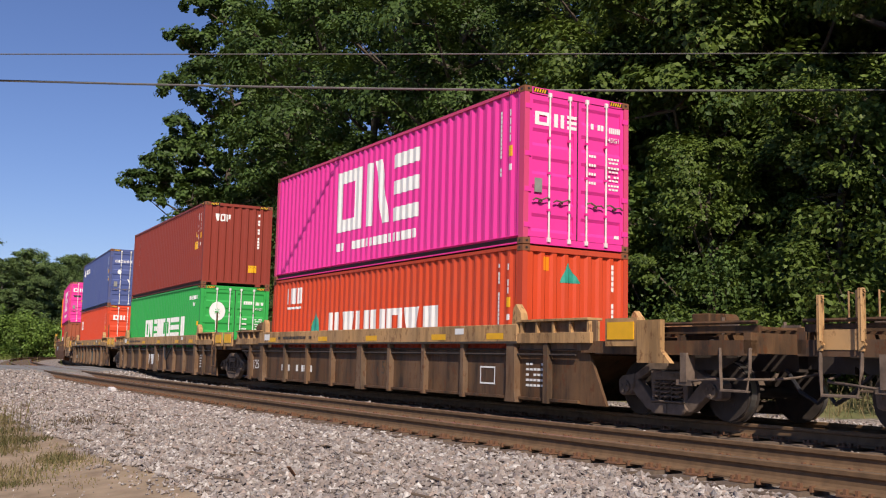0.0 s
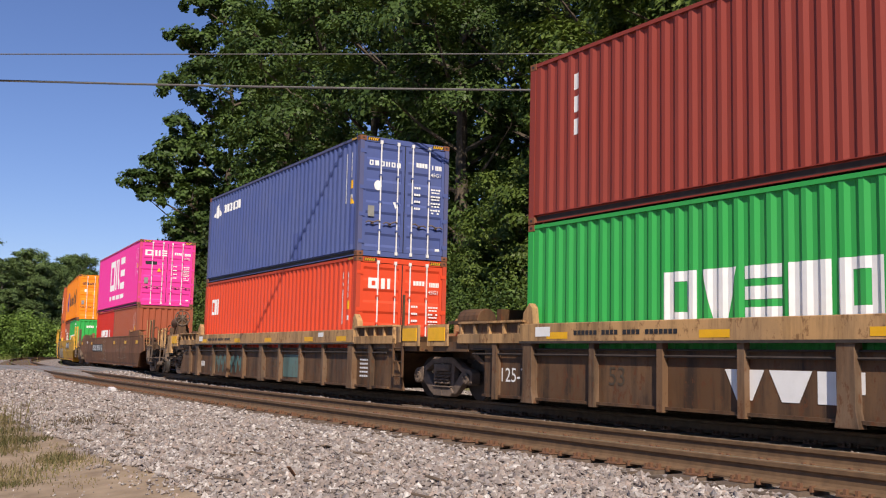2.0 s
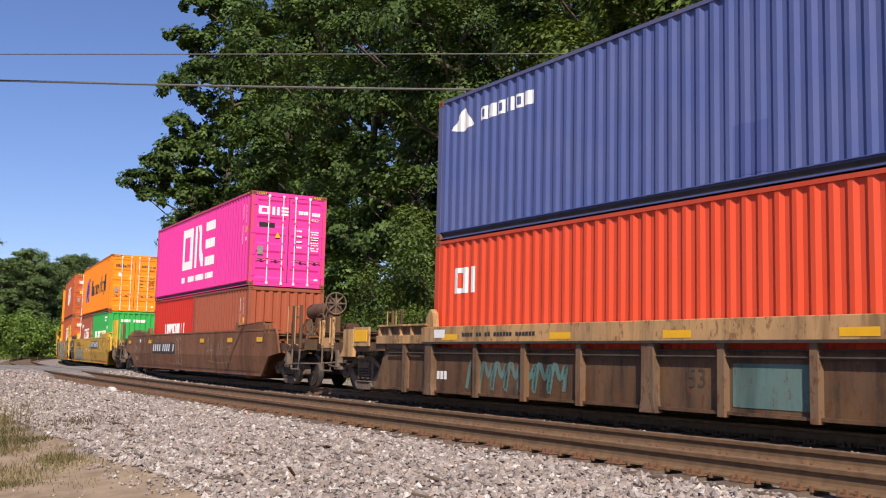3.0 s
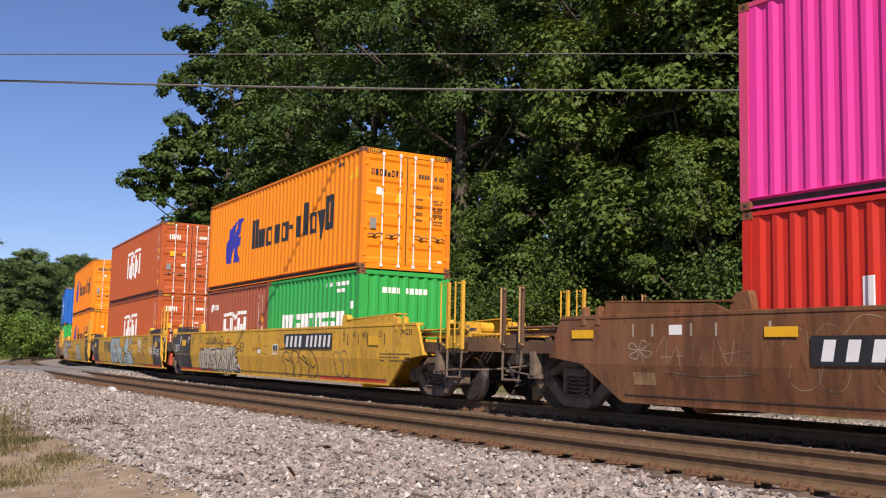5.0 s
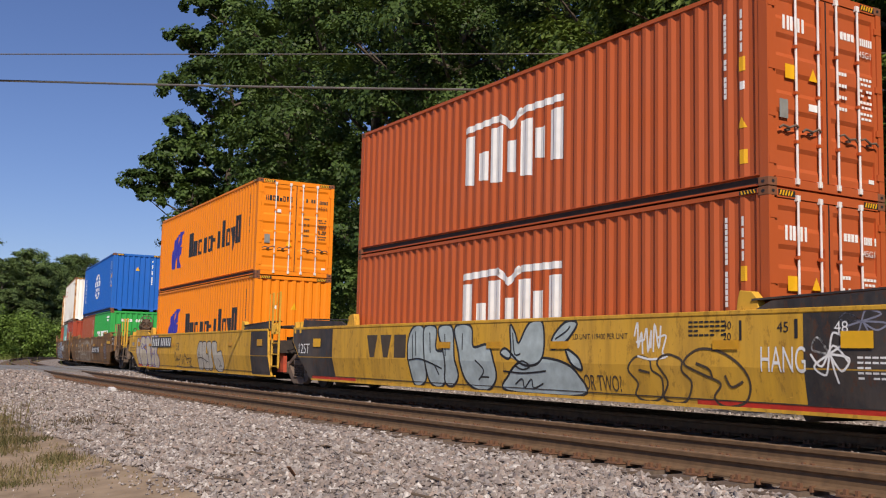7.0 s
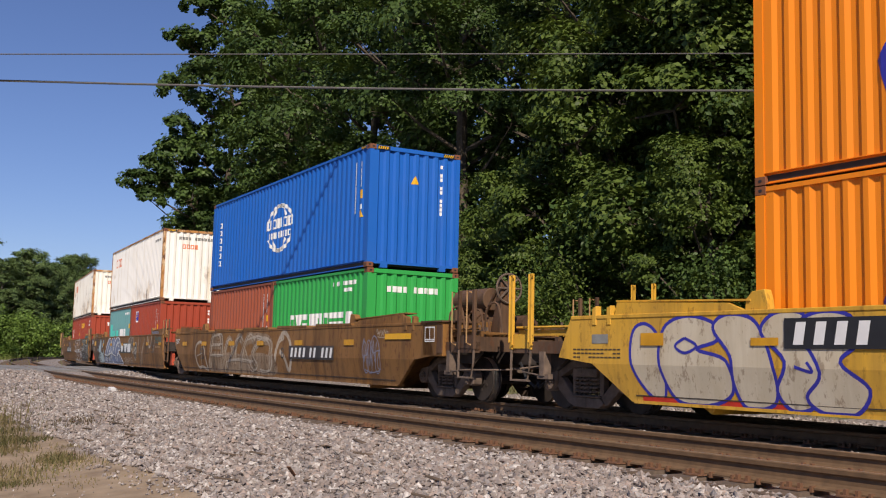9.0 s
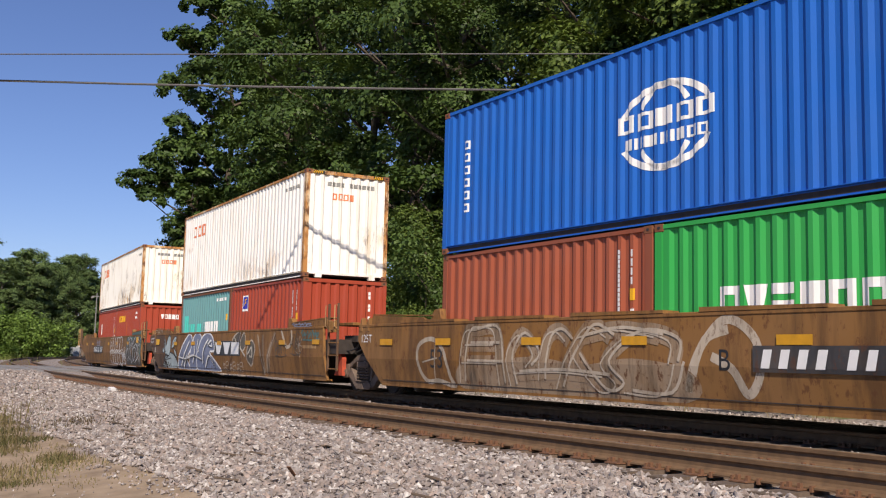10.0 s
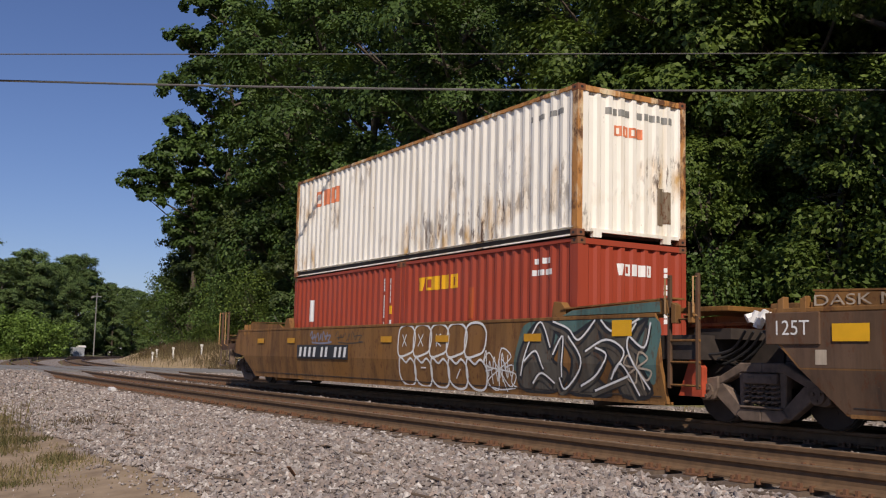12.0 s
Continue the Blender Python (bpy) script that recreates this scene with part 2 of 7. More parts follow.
def streaked_cream(name, rgb, clean=0.0):
    """Chalky cream paint with yellow bleeding fields and short dark rust runs gathered in them."""
    m, nt, p = nodes_of(name)
    c = mixc(nt, ramp(nt, noise_tex(nt, 0.8, 5), 0.35, 0.8), rgb, tuple(v * 0.9 for v in rgb))
    c = mixc(nt, ramp(nt, noise_tex(nt, 5.0, 4, (1, 1, 0.06)), 0.52, 0.85), c, (0.60, 0.51, 0.36))
    field = ramp(nt, noise_tex(nt, 0.42, 3, (1, 1, 1.4)), 0.50 + clean, 0.66 + clean)
    for fac, col in ((ramp(nt, noise_tex(nt, 3.2, 6, (1, 1, 0.3), 0.65), 0.46, 0.66), (0.50, 0.30, 0.10)),
                     (ramp(nt, noise_tex(nt, 8.0, 7, (1, 1, 0.22), 0.7), 0.53, 0.60), (0.09, 0.05, 0.03))):
        g = nt.nodes.new("ShaderNodeMath")
        g.operation = "MULTIPLY"
        nt.links.new(field, g.inputs[0])
        nt.links.new(fac, g.inputs[1])
        c = mixc(nt, g.outputs[0], c, col)
    c = mixc(nt, ramp(nt, noise_tex(nt, 7.5, 8, (1, 1, 0.3), 0.7), 0.665 + clean, 0.70 + clean), c, (0.20, 0.09, 0.035))
    nt.links.new(c, p.inputs["Base Color"])
    p.inputs["Roughness"].default_value = 0.5
    bump(nt, p, noise_tex(nt, 60, 3), 0.12, 0.004)
    return m


CREAM = streaked_cream("cream_white_paint", (0.90, 0.87, 0.78))
CLEANCREAM = streaked_cream("cleaner_white_paint", (0.90, 0.88, 0.82), 0.07)
RUSTCREAM = rusted_edges("rust_stained_cream_post", (0.72, 0.58, 0.38), (0.46, 0.21, 0.06), (0.12, 0.05, 0.02))
BALLAST = stone_mat("crushed_stone", [(0.15, 0.125, 0.115), (0.36, 0.315, 0.29), (0.25, 0.195, 0.165), (0.62, 0.58, 0.54), (0.19, 0.17, 0.17), (0.43, 0.33, 0.275)])
WIRE = plain("grey_cable", (0.10, 0.095, 0.09), 0.6)
POSTWHITE = plain("white_marker_paint", (0.75, 0.74, 0.70), 0.6)
WOODPOLE = plain("grey_pole_wood", (0.23, 0.225, 0.21), 0.9)


# ---- mesh building ----
class Solid:
    """Collects boxes, prisms and tubes into one mesh."""

    def __init__(self):
        self.v, self.f = [], []

    def add(self, verts, faces):
        k = len(self.v)
        self.v += [tuple(p) for p in verts]
        self.f += [tuple(i + k for i in q) for q in faces]
        return self

    def box(self, x0, x1, y0, y1, z0, z1):
        return self.add([(x, y, z) for x in (x0, x1) for y in (y0, y1) for z in (z0, z1)],
                        [(0, 1, 3, 2), (4, 6, 7, 5), (0, 4, 5, 1), (2, 3, 7, 6), (0, 2, 6, 4), (1, 5, 7, 3)])

    def prism(self, poly, y0, y1):
        """poly of (x, z), between two values of y, or of functions of z."""
        n = len(poly)
        fa = y0 if callable(y0) else (lambda z: y0)
        fb = y1 if callable(y1) else (lambda z: y1)
        vs = [(x, fa(z), z) for x, z in poly] + [(x, fb(z), z) for x, z in poly]
        fs = [tuple(range(n)), tuple(range(2 * n - 1, n - 1, -1))] + [(i, i + n, (i + 1) % n + n, (i + 1) % n) for i in range(n)]
        return self.add(vs, fs)

    def tube(self, pts, r, n=8, r1=None, cap=True):
        pts = [Vector(p) for p in pts]
        rings = []
        for i, p in enumerate(pts):
            d = (pts[min(i + 1, len(pts) - 1)] - pts[max(i - 1, 0)]).normalized()
            a = d.cross(Vector((0, 0, 1)) if abs(d.z) < 0.9 else Vector((1, 0, 0))).normalized()
            b = d.cross(a)
            rr = r if r1 is None else r + (r1 - r) * i / (len(pts) - 1)
            rings.append([p + (a * math.cos(t) + b * math.sin(t)) * rr for t in (2 * math.pi * j / n for j in range(n))])
        vs = [q for ring in rings for q in ring]
        fs = [(i * n + j, i * n + (j + 1) % n, (i + 1) * n + (j + 1) % n, (i + 1) * n + j) for i in range(len(pts) - 1) for j in range(n)]
        if cap:
            fs += [tuple(range(n - 1, -1, -1)), tuple(range((len(pts) - 1) * n, len(pts) * n))]
        return self.add(vs, fs)

    def mesh(self, name, mat):
        me = bpy.data.meshes.new(name)
        me.from_pydata(self.v, [], self.f)
        for m in (mat if isinstance(mat, (list, tuple)) else [mat]):
            me.materials.append(m)
        bm = bmesh.new()
        bm.from_mesh(me)
        bmesh.ops.recalc_face_normals(bm, faces=bm.faces)
        bm.to_mesh(me)
        bm.free()
        return me


def part(name, solid, mat, parent=None, label="", bevel=0.0, smooth=False):
    me = solid if isinstance(solid, bpy.types.Mesh) else solid.mesh(name, mat)
    ob = new(name, me)
    ob.parent = parent
    if label:
        ob["label"] = label
    if bevel:
        b = ob.modifiers.new("edge", "BEVEL")
        b.width, b.segments, b.limit_method = bevel, 2, "ANGLE"
    if smooth:
        me.polygons.foreach_set("use_smooth", [True] * len(me.polygons))
    return ob


def thing(name, label, category, group="", kind=""):
    return tagged(new(name), label, category, group, kind)


LETTERS = {}


def text_tris(s):
    """Triangles of a word in the built-in font, height of capitals about 0.7."""
    if s not in LETTERS:
        cu = bpy.data.curves.new("word", "FONT")
        cu.body = s
        ob = bpy.data.objects.new("word", cu)
        scene.collection.objects.link(ob)
        dg = bpy.context.evaluated_depsgraph_get()
        me = ob.evaluated_get(dg).to_mesh()
        me.calc_loop_triangles()
        co = [v.co.copy() for v in me.vertices]
        LETTERS[s] = [[(co[i].x, co[i].y) for i in t.vertices] for t in me.loop_triangles]
        ob.evaluated_get(dg).to_mesh_clear()
        bpy.data.objects.remove(ob)
        bpy.data.curves.remove(cu)
    return LETTERS[s]


def word(s, x, z, h, width=None):
    """Polygons of a word that starts at x (runs to +x) with capitals h high."""
    tris = text_tris(s)
    x0, x1 = min(p[0] for t in tris for p in t), max(p[0] for t in tris for p in t)
    top = max(p[1] for t in tris for p in t)
    k = h / top
    kx = k if width is None else width / (x1 - x0)
    return [[(x + (px - x0) * kx, z + pz * k) for px, pz in t] for t in tris]


def rect(x0, x1, z0, z1):
    return [(x0, z0), (x1, z0), (x1, z1), (x0, z1)]


def frame_rect(x0, x1, z0, z1, w, h=None):
    h = h or w
    return [rect(x0, x0 + w, z0, z1), rect(x1 - w, x1, z0, z1), rect(x0 + w, x1 - w, z0, z0 + h), rect(x0 + w, x1 - w, z1 - h, z1)]


def bars(x0, x1, z0, z1, n, vertical=False, seed=0, gap=0.2):
    """A line of unreadable characters as plain bars."""
    rnd = random.Random(seed)
    out = []
    a, b = (z0, z1) if vertical else (x0, x1)
    step = (b - a) / n
    for i in range(n):
        if rnd.random() < 0.12 and 0 < i < n - 1:
            continue
        p, q = a + step * (i + gap / 2), a + step * (i + 1 - gap / 2)
        out.append(rect(x0, x1, p, q) if vertical else rect(p, q, z0, z1))
    return out


def blocks(x0, x1, z0, z1, kinds, gap=0.16):
    """A mark made of plain blocks: r ring, s solid, b three bars, p pair of uprights, w wedge, h half-high solid."""
    n = len(kinds)
    w = (x1 - x0) / n
    h = z1 - z0
    out = []
    for i, k in enumerate(kinds):
        a, b = x0 + w * i + w * gap / 2, x0 + w * (i + 1) - w * gap / 2
        q = (b - a)
        if k == "r":
            out += frame_rect(a, b, z0, z1, q * 0.30, h * 0.2)
        elif k == "s":
            out.append(rect(a, b, z0, z1))
        elif k == "b":
            out += [rect(a, b, z0 + h * j, z0 + h * (j + 0.24)) for j in (0, 0.38, 0.76)]
        elif k == "p":
            out += [rect(a, a + q * 0.36, z0, z1), rect(b - q * 0.36, b, z0, z1)]
        elif k == "w":
            out.append([(a + q * 0.3, z0), (b - q * 0.3, z0), (b, z1), (a, z1)])
        elif k == "m":
            out += [[(a, z0), (a + q * 0.42, z0), (a + q * 0.42, z1), (a, z1)], [(a + q * 0.58, z0 + h * 0.35), (b, z0 + h * 0.35), (b, z1), (a + q * 0.58, z1)]]
        elif k == "h":
            out.append(rect(a, b, z0, z0 + h * 0.68))
    return out


def clip_strip(poly, a, b):
    for lim, keep in ((a, 1), (b, -1)):
        res = []
        for i, p in enumerate(poly):
            q = poly[(i + 1) % len(poly)]
            pin, qin = (p[0] - lim) * keep >= 0, (q[0] - lim) * keep >= 0
            if pin:
                res.append(p)
            if pin != qin:
                t = (lim - p[0]) / (q[0] - p[0])
                res.append((lim, p[1] + t * (q[1] - p[1])))
        poly = res
        if len(poly) < 3:
            return []
    return poly


def ellipse(cx, cz, rx, rz, n=20):
    return [(cx + rx * math.cos(2 * math.pi * i / n), cz + rz * math.sin(2 * math.pi * i / n)) for i in range(n)]


def ring_poly(cx, cz, rx, rz, w, a0=0, a1=360, n=24):
    out = []
    for i in range(n):
        t, u = radians(a0 + (a1 - a0) * i / n), radians(a0 + (a1 - a0) * (i + 1) / n)
        out.append([(cx + rx * math.cos(t), cz + rz * math.sin(t)), (cx + rx * math.cos(u), cz + rz * math.sin(u)),
                    (cx + (rx - w) * math.cos(u), cz + (rz - w) * math.sin(u)), (cx + (rx - w) * math.cos(t), cz + (rz - w) * math.sin(t))])
    return out


# ---- shipping containers ----
CW = 1.219
PITCH, DEPTH = 0.278, 0.036


def side_breaks(length):
    """Breaks of the pressed side sheet along x, with the depth of each."""
    x0, x1 = -length / 2 + 0.22, length / 2 - 0.22
    n = round((x1 - x0) / PITCH)
    p = (x1 - x0) / n
    out = []
    for i in range(n):
        a = x0 + i * p
        out += [(a, 0.0), (a + p * 0.26, 0.0), (a + p * 0.5, DEPTH), (a + p * 0.76, DEPTH)]
    out.append((x1, 0.0))
    return [(-length / 2 + 0.1, 0.0)] + out + [(length / 2 - 0.1, 0.0)]


def end_breaks():
    y0, y1 = -CW + 0.16, CW - 0.16
    n = 8
    p = (y1 - y0) / n
    out = [(-CW + 0.1, 0.0)]
    for i in range(n):
        a = y0 + i * p
        out += [(a, 0.0), (a + p * 0.3, 0.0), (a + p * 0.46, 0.042), (a + p * 0.82, 0.042)]
    return out + [(y1, 0.0), (CW - 0.1, 0.0)]


TINY = {"number_marking", "weight_marking", "sub_line", "warning_stripe", "size_code", "caution_word", "side_mark", "small_mark", "star_mark"}


def clusters(polys):
    """Groups of polygons that touch one another."""
    groups = []
    for p in polys:
        b = [min(q[0] for q in p) - 0.006, max(q[0] for q in p) + 0.006, min(q[1] for q in p) - 0.006, max(q[1] for q in p) + 0.006]
        hit = [g for g in groups if any(b[0] < c[1] and b[1] > c[0] and b[2] < c[3] and b[3] > c[2] for c in g[1])]
        for g in hit:
            groups.remove(g)
        groups.append([[q for g in hit for q in g[0]] + [p], [c for g in hit for c in g[1]] + [b]])
    return [g[0] for g in groups]


def decal(parent, name, polys, mat, surface, breaks, label=""):
    """Paint on a pressed sheet: each polygon is cut at the folds and lies on them."""
    last = None
    for group in ([polys] if name in TINY else clusters(polys)):
        s = Solid()
        for poly in group:
            lo, hi = min(p[0] for p in poly), max(p[0] for p in poly)
            for (a, da), (b, db) in zip(breaks, breaks[1:]):
                if b <= lo or a >= hi or b - a < 1e-6:
                    continue
                c = clip_strip(poly, a, b)
                if c:
                    s.add([surface(u, w, da + (db - da) * (u - a) / (b - a)) for u, w in c], [tuple(range(len(c)))])
        if s.f:
            last = part(name, s, mat, parent, label)
            if name in TINY:
                last["kind"] = "stuff"
    return last


def channel(xa, xb, side):
    """Channel-section side rail, open outwards."""
    prof = [(CW, 0.012), (CW, 0.022), (CW - 0.052, 0.026), (CW - 0.052, 0.150), (CW, 0.154), (CW, 0.166), (CW - 0.062, 0.166), (CW - 0.062, 0.012)]
    n = len(prof)
    return Solid().add([(x, side * y, z) for x in (xa, xb) for y, z in prof], [(i, (i + 1) % n, (i + 1) % n + n, i + n) for i in range(n)] + [tuple(range(n)), tuple(range(2 * n - 1, n - 1, -1))])


def container(label, length, height, mat, doors, marks=(), end_marks=(), frame_mat=None, rods=GALV, group="shipping containers"):
    """marks: (name, material, polygons in (distance behind the leading end, height)); end_marks: polygons in (across, height)."""
    fm = frame_mat or mat
    ob = thing("shipping_container", label, "container", group)
    hl = length / 2
    br = side_breaks(length)
    zs0, zs1 = 0.15, height - 0.07
    for side in (-1, 1):
        y = side * (CW - 0.012)
        s = Solid()
        s.add([(x, y - side * d, z) for x, d in br for z in (zs0, zs1)], [(2 * i, 2 * i + 2, 2 * i + 3, 2 * i + 1) for i in range(len(br) - 1)])
        part("side_panel", s, mat, ob)
        part("top_rail", Solid().box(-hl + 0.12, hl - 0.12, side * CW, side * (CW - 0.06), height - 0.075, height - 0.012), fm, ob)
        part("bottom_rail", channel(-hl + 0.12, hl - 0.12, side), mat, ob)
        for e in (-1, 1):
            part("corner_post", Solid().box(e * (hl - 0.001), e * (hl - 0.15), side * (CW - 0.001), side * (CW - 0.11), 0.118, height - 0.118), fm, ob)
            for z in (0.0, height - 0.118):
                c = Solid().box(e * (hl + 0.004), e * (hl - 0.178), side * (CW + 0.004), side * (CW - 0.162), z, z + 0.118)
                cast = part("corner_casting", c, RUSTY, ob, bevel=0.008)
                # flat black discs on the solid casting: the holes' inner shade as colour
                if side < 0 or e > 0:
                    h = Solid()
                    if side < 0:
                        h.add([(e * (hl - 0.09) + 0.032 * math.cos(t), -CW - 0.008, z + 0.06 + 0.022 * math.sin(t)) for t in (math.pi * k / 4 for k in range(8))], [tuple(range(8))])
                    if e > 0:
                        h.add([(hl + 0.008, side * (CW - 0.08) + 0.03 * math.cos(t), z + 0.06 + 0.022 * math.sin(t)) for t in (math.pi * k / 4 for k in range(8))], [tuple(range(8))])
                    if h.f:
                        part("painted_hole", h, BLACK, cast)
    rf = Solid()
    n = int(length / 0.25)
    for i in range(n):
        a = -hl + 0.1 + (length - 0.2) * i / n
        b = a + (length - 0.2) / n
        rf.box(a + 0.012, b - 0.012, -CW + 0.05, CW - 0.05, height - 0.05, height - (0.02 if i % 2 else 0.035))
    part("roof", rf, mat, ob)
    part("floor", Solid().box(-hl + 0.1, hl - 0.1, -CW + 0.05, CW - 0.05, 0.05, 0.13), STEEL, ob)
    eb = end_breaks()
    for e in (-1, 1):
        if e > 0 and doors:
            part("door_sill", Solid().box(hl - 0.12, hl - 0.002, -CW + 0.16, CW - 0.16, 0.01, 0.13), mat, ob)
            part("door_header", Solid().box(hl - 0.12, hl - 0.004, -CW + 0.16, CW - 0.16, height - 0.13, height - 0.008), mat, ob)
            z0, z1 = 0.14, height - 0.14
            for dd in (-1, 1):
                ya, yb = sorted((dd * 0.012, dd * (CW - 0.118)))
                s = Solid().box(hl - 0.085, hl - 0.05, ya, yb, z0, z1)
                fr = 0.075
                # stiles and pressed horizontal fields of the leaf
                door = part("door", s, mat, ob)
                for yq in (ya, yb - fr):
                    part("door_stile", Solid().box(hl - 0.05, hl - 0.018, yq, yq + fr, z0, z1), mat, door)
                k = 5
                fh = (z1 - z0) / k
                for i in range(k + 1):
                    zc = z0 + fh * i
                    za, zb = max(z0, zc - fh * 0.30), min(z1, zc + fh * 0.30)
                    field = Solid().add([(hl - 0.05, y, z) for y in (ya + fr, yb - fr) for z in (za, zb)] + [(hl - 0.02, y, z) for y in (ya + fr, yb - fr) for z in (min(za + 0.06, zb) if i else za, max(zb - 0.06, za) if i < k else zb)],
                          [(0, 2, 3, 1), (4, 5, 7, 6), (0, 4, 6, 2), (1, 3, 7, 5), (0, 1, 5, 4), (2, 6, 7, 3)])
                    part("pressed_panel", field, mat, door)
                for yr in (dd * 0.20, dd * 0.66):
                    r = Solid().tube([(hl + 0.012, yr, 0.08), (hl + 0.012, yr, height - 0.08)], 0.018, 8)
                    for z in (0.06, height - 0.16):
                        r.box(hl - 0.02, hl + 0.026, yr - 0.034, yr + 0.034, z, z + 0.08)
                    part("lock_rod", r, rods, door, "light galvanised lock rod")
                    for z in (0.62, 1.3, 1.95):
                        part("rod_bracket", Solid().box(hl - 0.02, hl + 0.034, yr - 0.036, yr + 0.036, z, z + 0.045), mat, door)
                    g = Solid().tube([(hl + 0.035, yr, 0.84), (hl + 0.055, yr + dd * 0.07, 0.86), (hl + 0.05, yr + dd * 0.19, 0.81), (hl + 0.05, yr + dd * 0.32, 0.83), (hl + 0.04, yr + dd * 0.38, 0.79)], 0.017, 6)
                    g.box(hl - 0.01, hl + 0.04, yr + dd * 0.2 - 0.035, yr + dd * 0.2 + 0.035, 0.77, 0.80)
                    part("door_handle", g, TRUCKMAT, door, "dull steel handle bar")
                for z in (0.3, 0.95, 1.6, height - 0.42):
                    part("hinge", Solid().box(hl - 0.03, hl + 0.006, dd * (CW - 0.02), dd * (CW - 0.16), z, z + 0.09), mat, door)
            part("door_gasket", Solid().box(hl - 0.05, hl - 0.012, -0.011, 0.011, z0, z1), BLACK, ob)
        else:
            s = Solid()
            xx = e * (hl - 0.02)
            s.add([(xx - e * d, y, z) for y, d in eb for z in (0.12, height - 0.07)], [(2 * i, 2 * i + 1, 2 * i + 3, 2 * i + 2) for i in range(len(eb) - 1)])
            part("end_panel", s, mat, ob)
            part("end_rail", Solid().box(e * (hl - 0.005), e * (hl - 0.09), -CW + 0.16, CW - 0.16, height - 0.11, height - 0.015), fm, ob)
            sill = Solid().box(e * (hl - 0.005), e * (hl - 0.09), -CW + 0.16, CW - 0.16, 0.09, 0.15)
            for yy in (-0.78, 0.78):
                sill.prism([(e * (hl - 0.004), 0.0), (e * (hl - 0.004), 0.1), (e * (hl - 0.09), 0.1), (e * (hl - 0.09), 0.0)], yy - 0.09, yy + 0.09)
            part("end_sill", sill, mat, ob)
    # black and yellow warning stripes of high containers
    if height > 2.7:
        st = []
        for k in range(5):
            st.append([(hl - 0.22 - k * 0.055, height - 0.07), (hl - 0.245 - k * 0.055, height - 0.07), (hl - 0.265 - k * 0.055, height - 0.02), (hl - 0.24 - k * 0.055, height - 0.02)])
        part("stripe_panel", Solid().box(hl - 0.51, hl - 0.2, -CW - 0.001, -CW - 0.0025, height - 0.074, height - 0.016), BLACK, ob)
        for a in (-CW + 0.19, CW - 0.47):
            part("stripe_panel", Solid().box(hl - 0.004, hl + 0.0015, a, a + 0.33, height - 0.106, height - 0.024), BLACK, ob)
        decal(ob, "warning_stripe", st, YELLOWINK, lambda u, w, d: (u, -CW - 0.005, w), [(-hl, 0), (hl, 0)], "yellow warning stripes")
        st = []
        for a in (-CW + 0.2, CW - 0.46):
            st += [[(a + k * 0.055, height - 0.10), (a + k * 0.055 + 0.028, height - 0.10), (a + k * 0.055 + 0.055, height - 0.03), (a + k * 0.055 + 0.027, height - 0.03)] for k in range(5)]
        decal(ob, "warning_stripe", st, YELLOWINK, lambda u, w, d: (hl + 0.005, u, w), [(-CW, 0), (CW, 0)], "yellow warning stripes")
    for name, m, polys in marks:
        decal(ob, name, [[(hl - u, w) for u, w in poly] for poly in polys], m, lambda u, w, d: (u, -(CW - 0.012) + d - 0.005, w), br)
    for name, m, polys in end_marks:
        if doors:
            decal(ob, name, polys, m, lambda u, w, d: (hl - 0.014, u, w), [(-CW, 0), (CW, 0)])
        else:
            decal(ob, name, polys, m, lambda u, w, d: (hl - 0.02 + 0.006 - d, u, w), eb)
    return ob


def run(u0, u1, z0, z1, kinds):
    """Blocks from u0 (rear) to u1 (front) as distances behind the leading end."""
    return [[(-x, z) for x, z in p] for p in blocks(-u0, -u1, z0, z1, kinds)]


def wordu(s, u0, z, h, width=None):
    return [[(u0 - x, zz) for x, zz in p] for p in word(s, 0.0, z, h, width)]


def serial(seed, h, down=True):
    """Number bars near the leading end of a side: upright column, size code and small plates."""
    out = [("number_marking", WHITE, bars(0.73, 0.78, h * 0.45, h * 0.88, 15, True, seed, 0.14) + bars(0.44, 0.48, h * 0.66, h * 0.88, 4, True, seed + 1))]
    out.append(("yellow_plate", YELLOWINK, [rect(0.40, 0.50, h * 0.57, h * 0.64)]))
    out.append(("white_plate", WHITE, [rect(0.41, 0.49, h * 0.48, h * 0.52)]))
    return out


def door_marks(seed, h, mat=WHITE, logo=None, logo_mat=None):
    """Number, size code and weight lines on a pair of doors, as bars but for the code."""
    z = h - 0.62
    o = [("number_marking", mat, bars(0.30, 0.62, z, z + 0.11, 4, False, seed) + bars(0.74, 1.02, z - 0.02, z + 0.09, 6, False, seed + 1))]
    o.append(("size_code", mat, word("45G1" if h > 2.7 else "42G1", 0.72, z - 0.19, 0.09)))
    for i in range(4):
        zz = h * 0.60 - i * 0.17
        o.append(("weight_marking", mat, bars(0.26, 0.44, zz, zz + 0.05, 3, False, seed + 5 + i) + bars(0.72, 1.0, zz, zz + 0.04, 4, False, seed + 9 + i) + bars(0.74, 0.98, zz - 0.07, zz - 0.035, 3, False, seed + 14 + i)))
    o.append(("plate", GREYINK, [rect(-0.97, -0.80, h * 0.33, h * 0.42)]))
    o.append(("small_plate", WHITE, [rect(0.88, 1.0, 0.24, 0.30)]))
    if logo:
        o.append(("mark", logo_mat or mat, logo))
    return o


def tri(u, z, w=0.24):
    return [(u + w / 2, z), (u - w / 2, z), (u, z + w)]


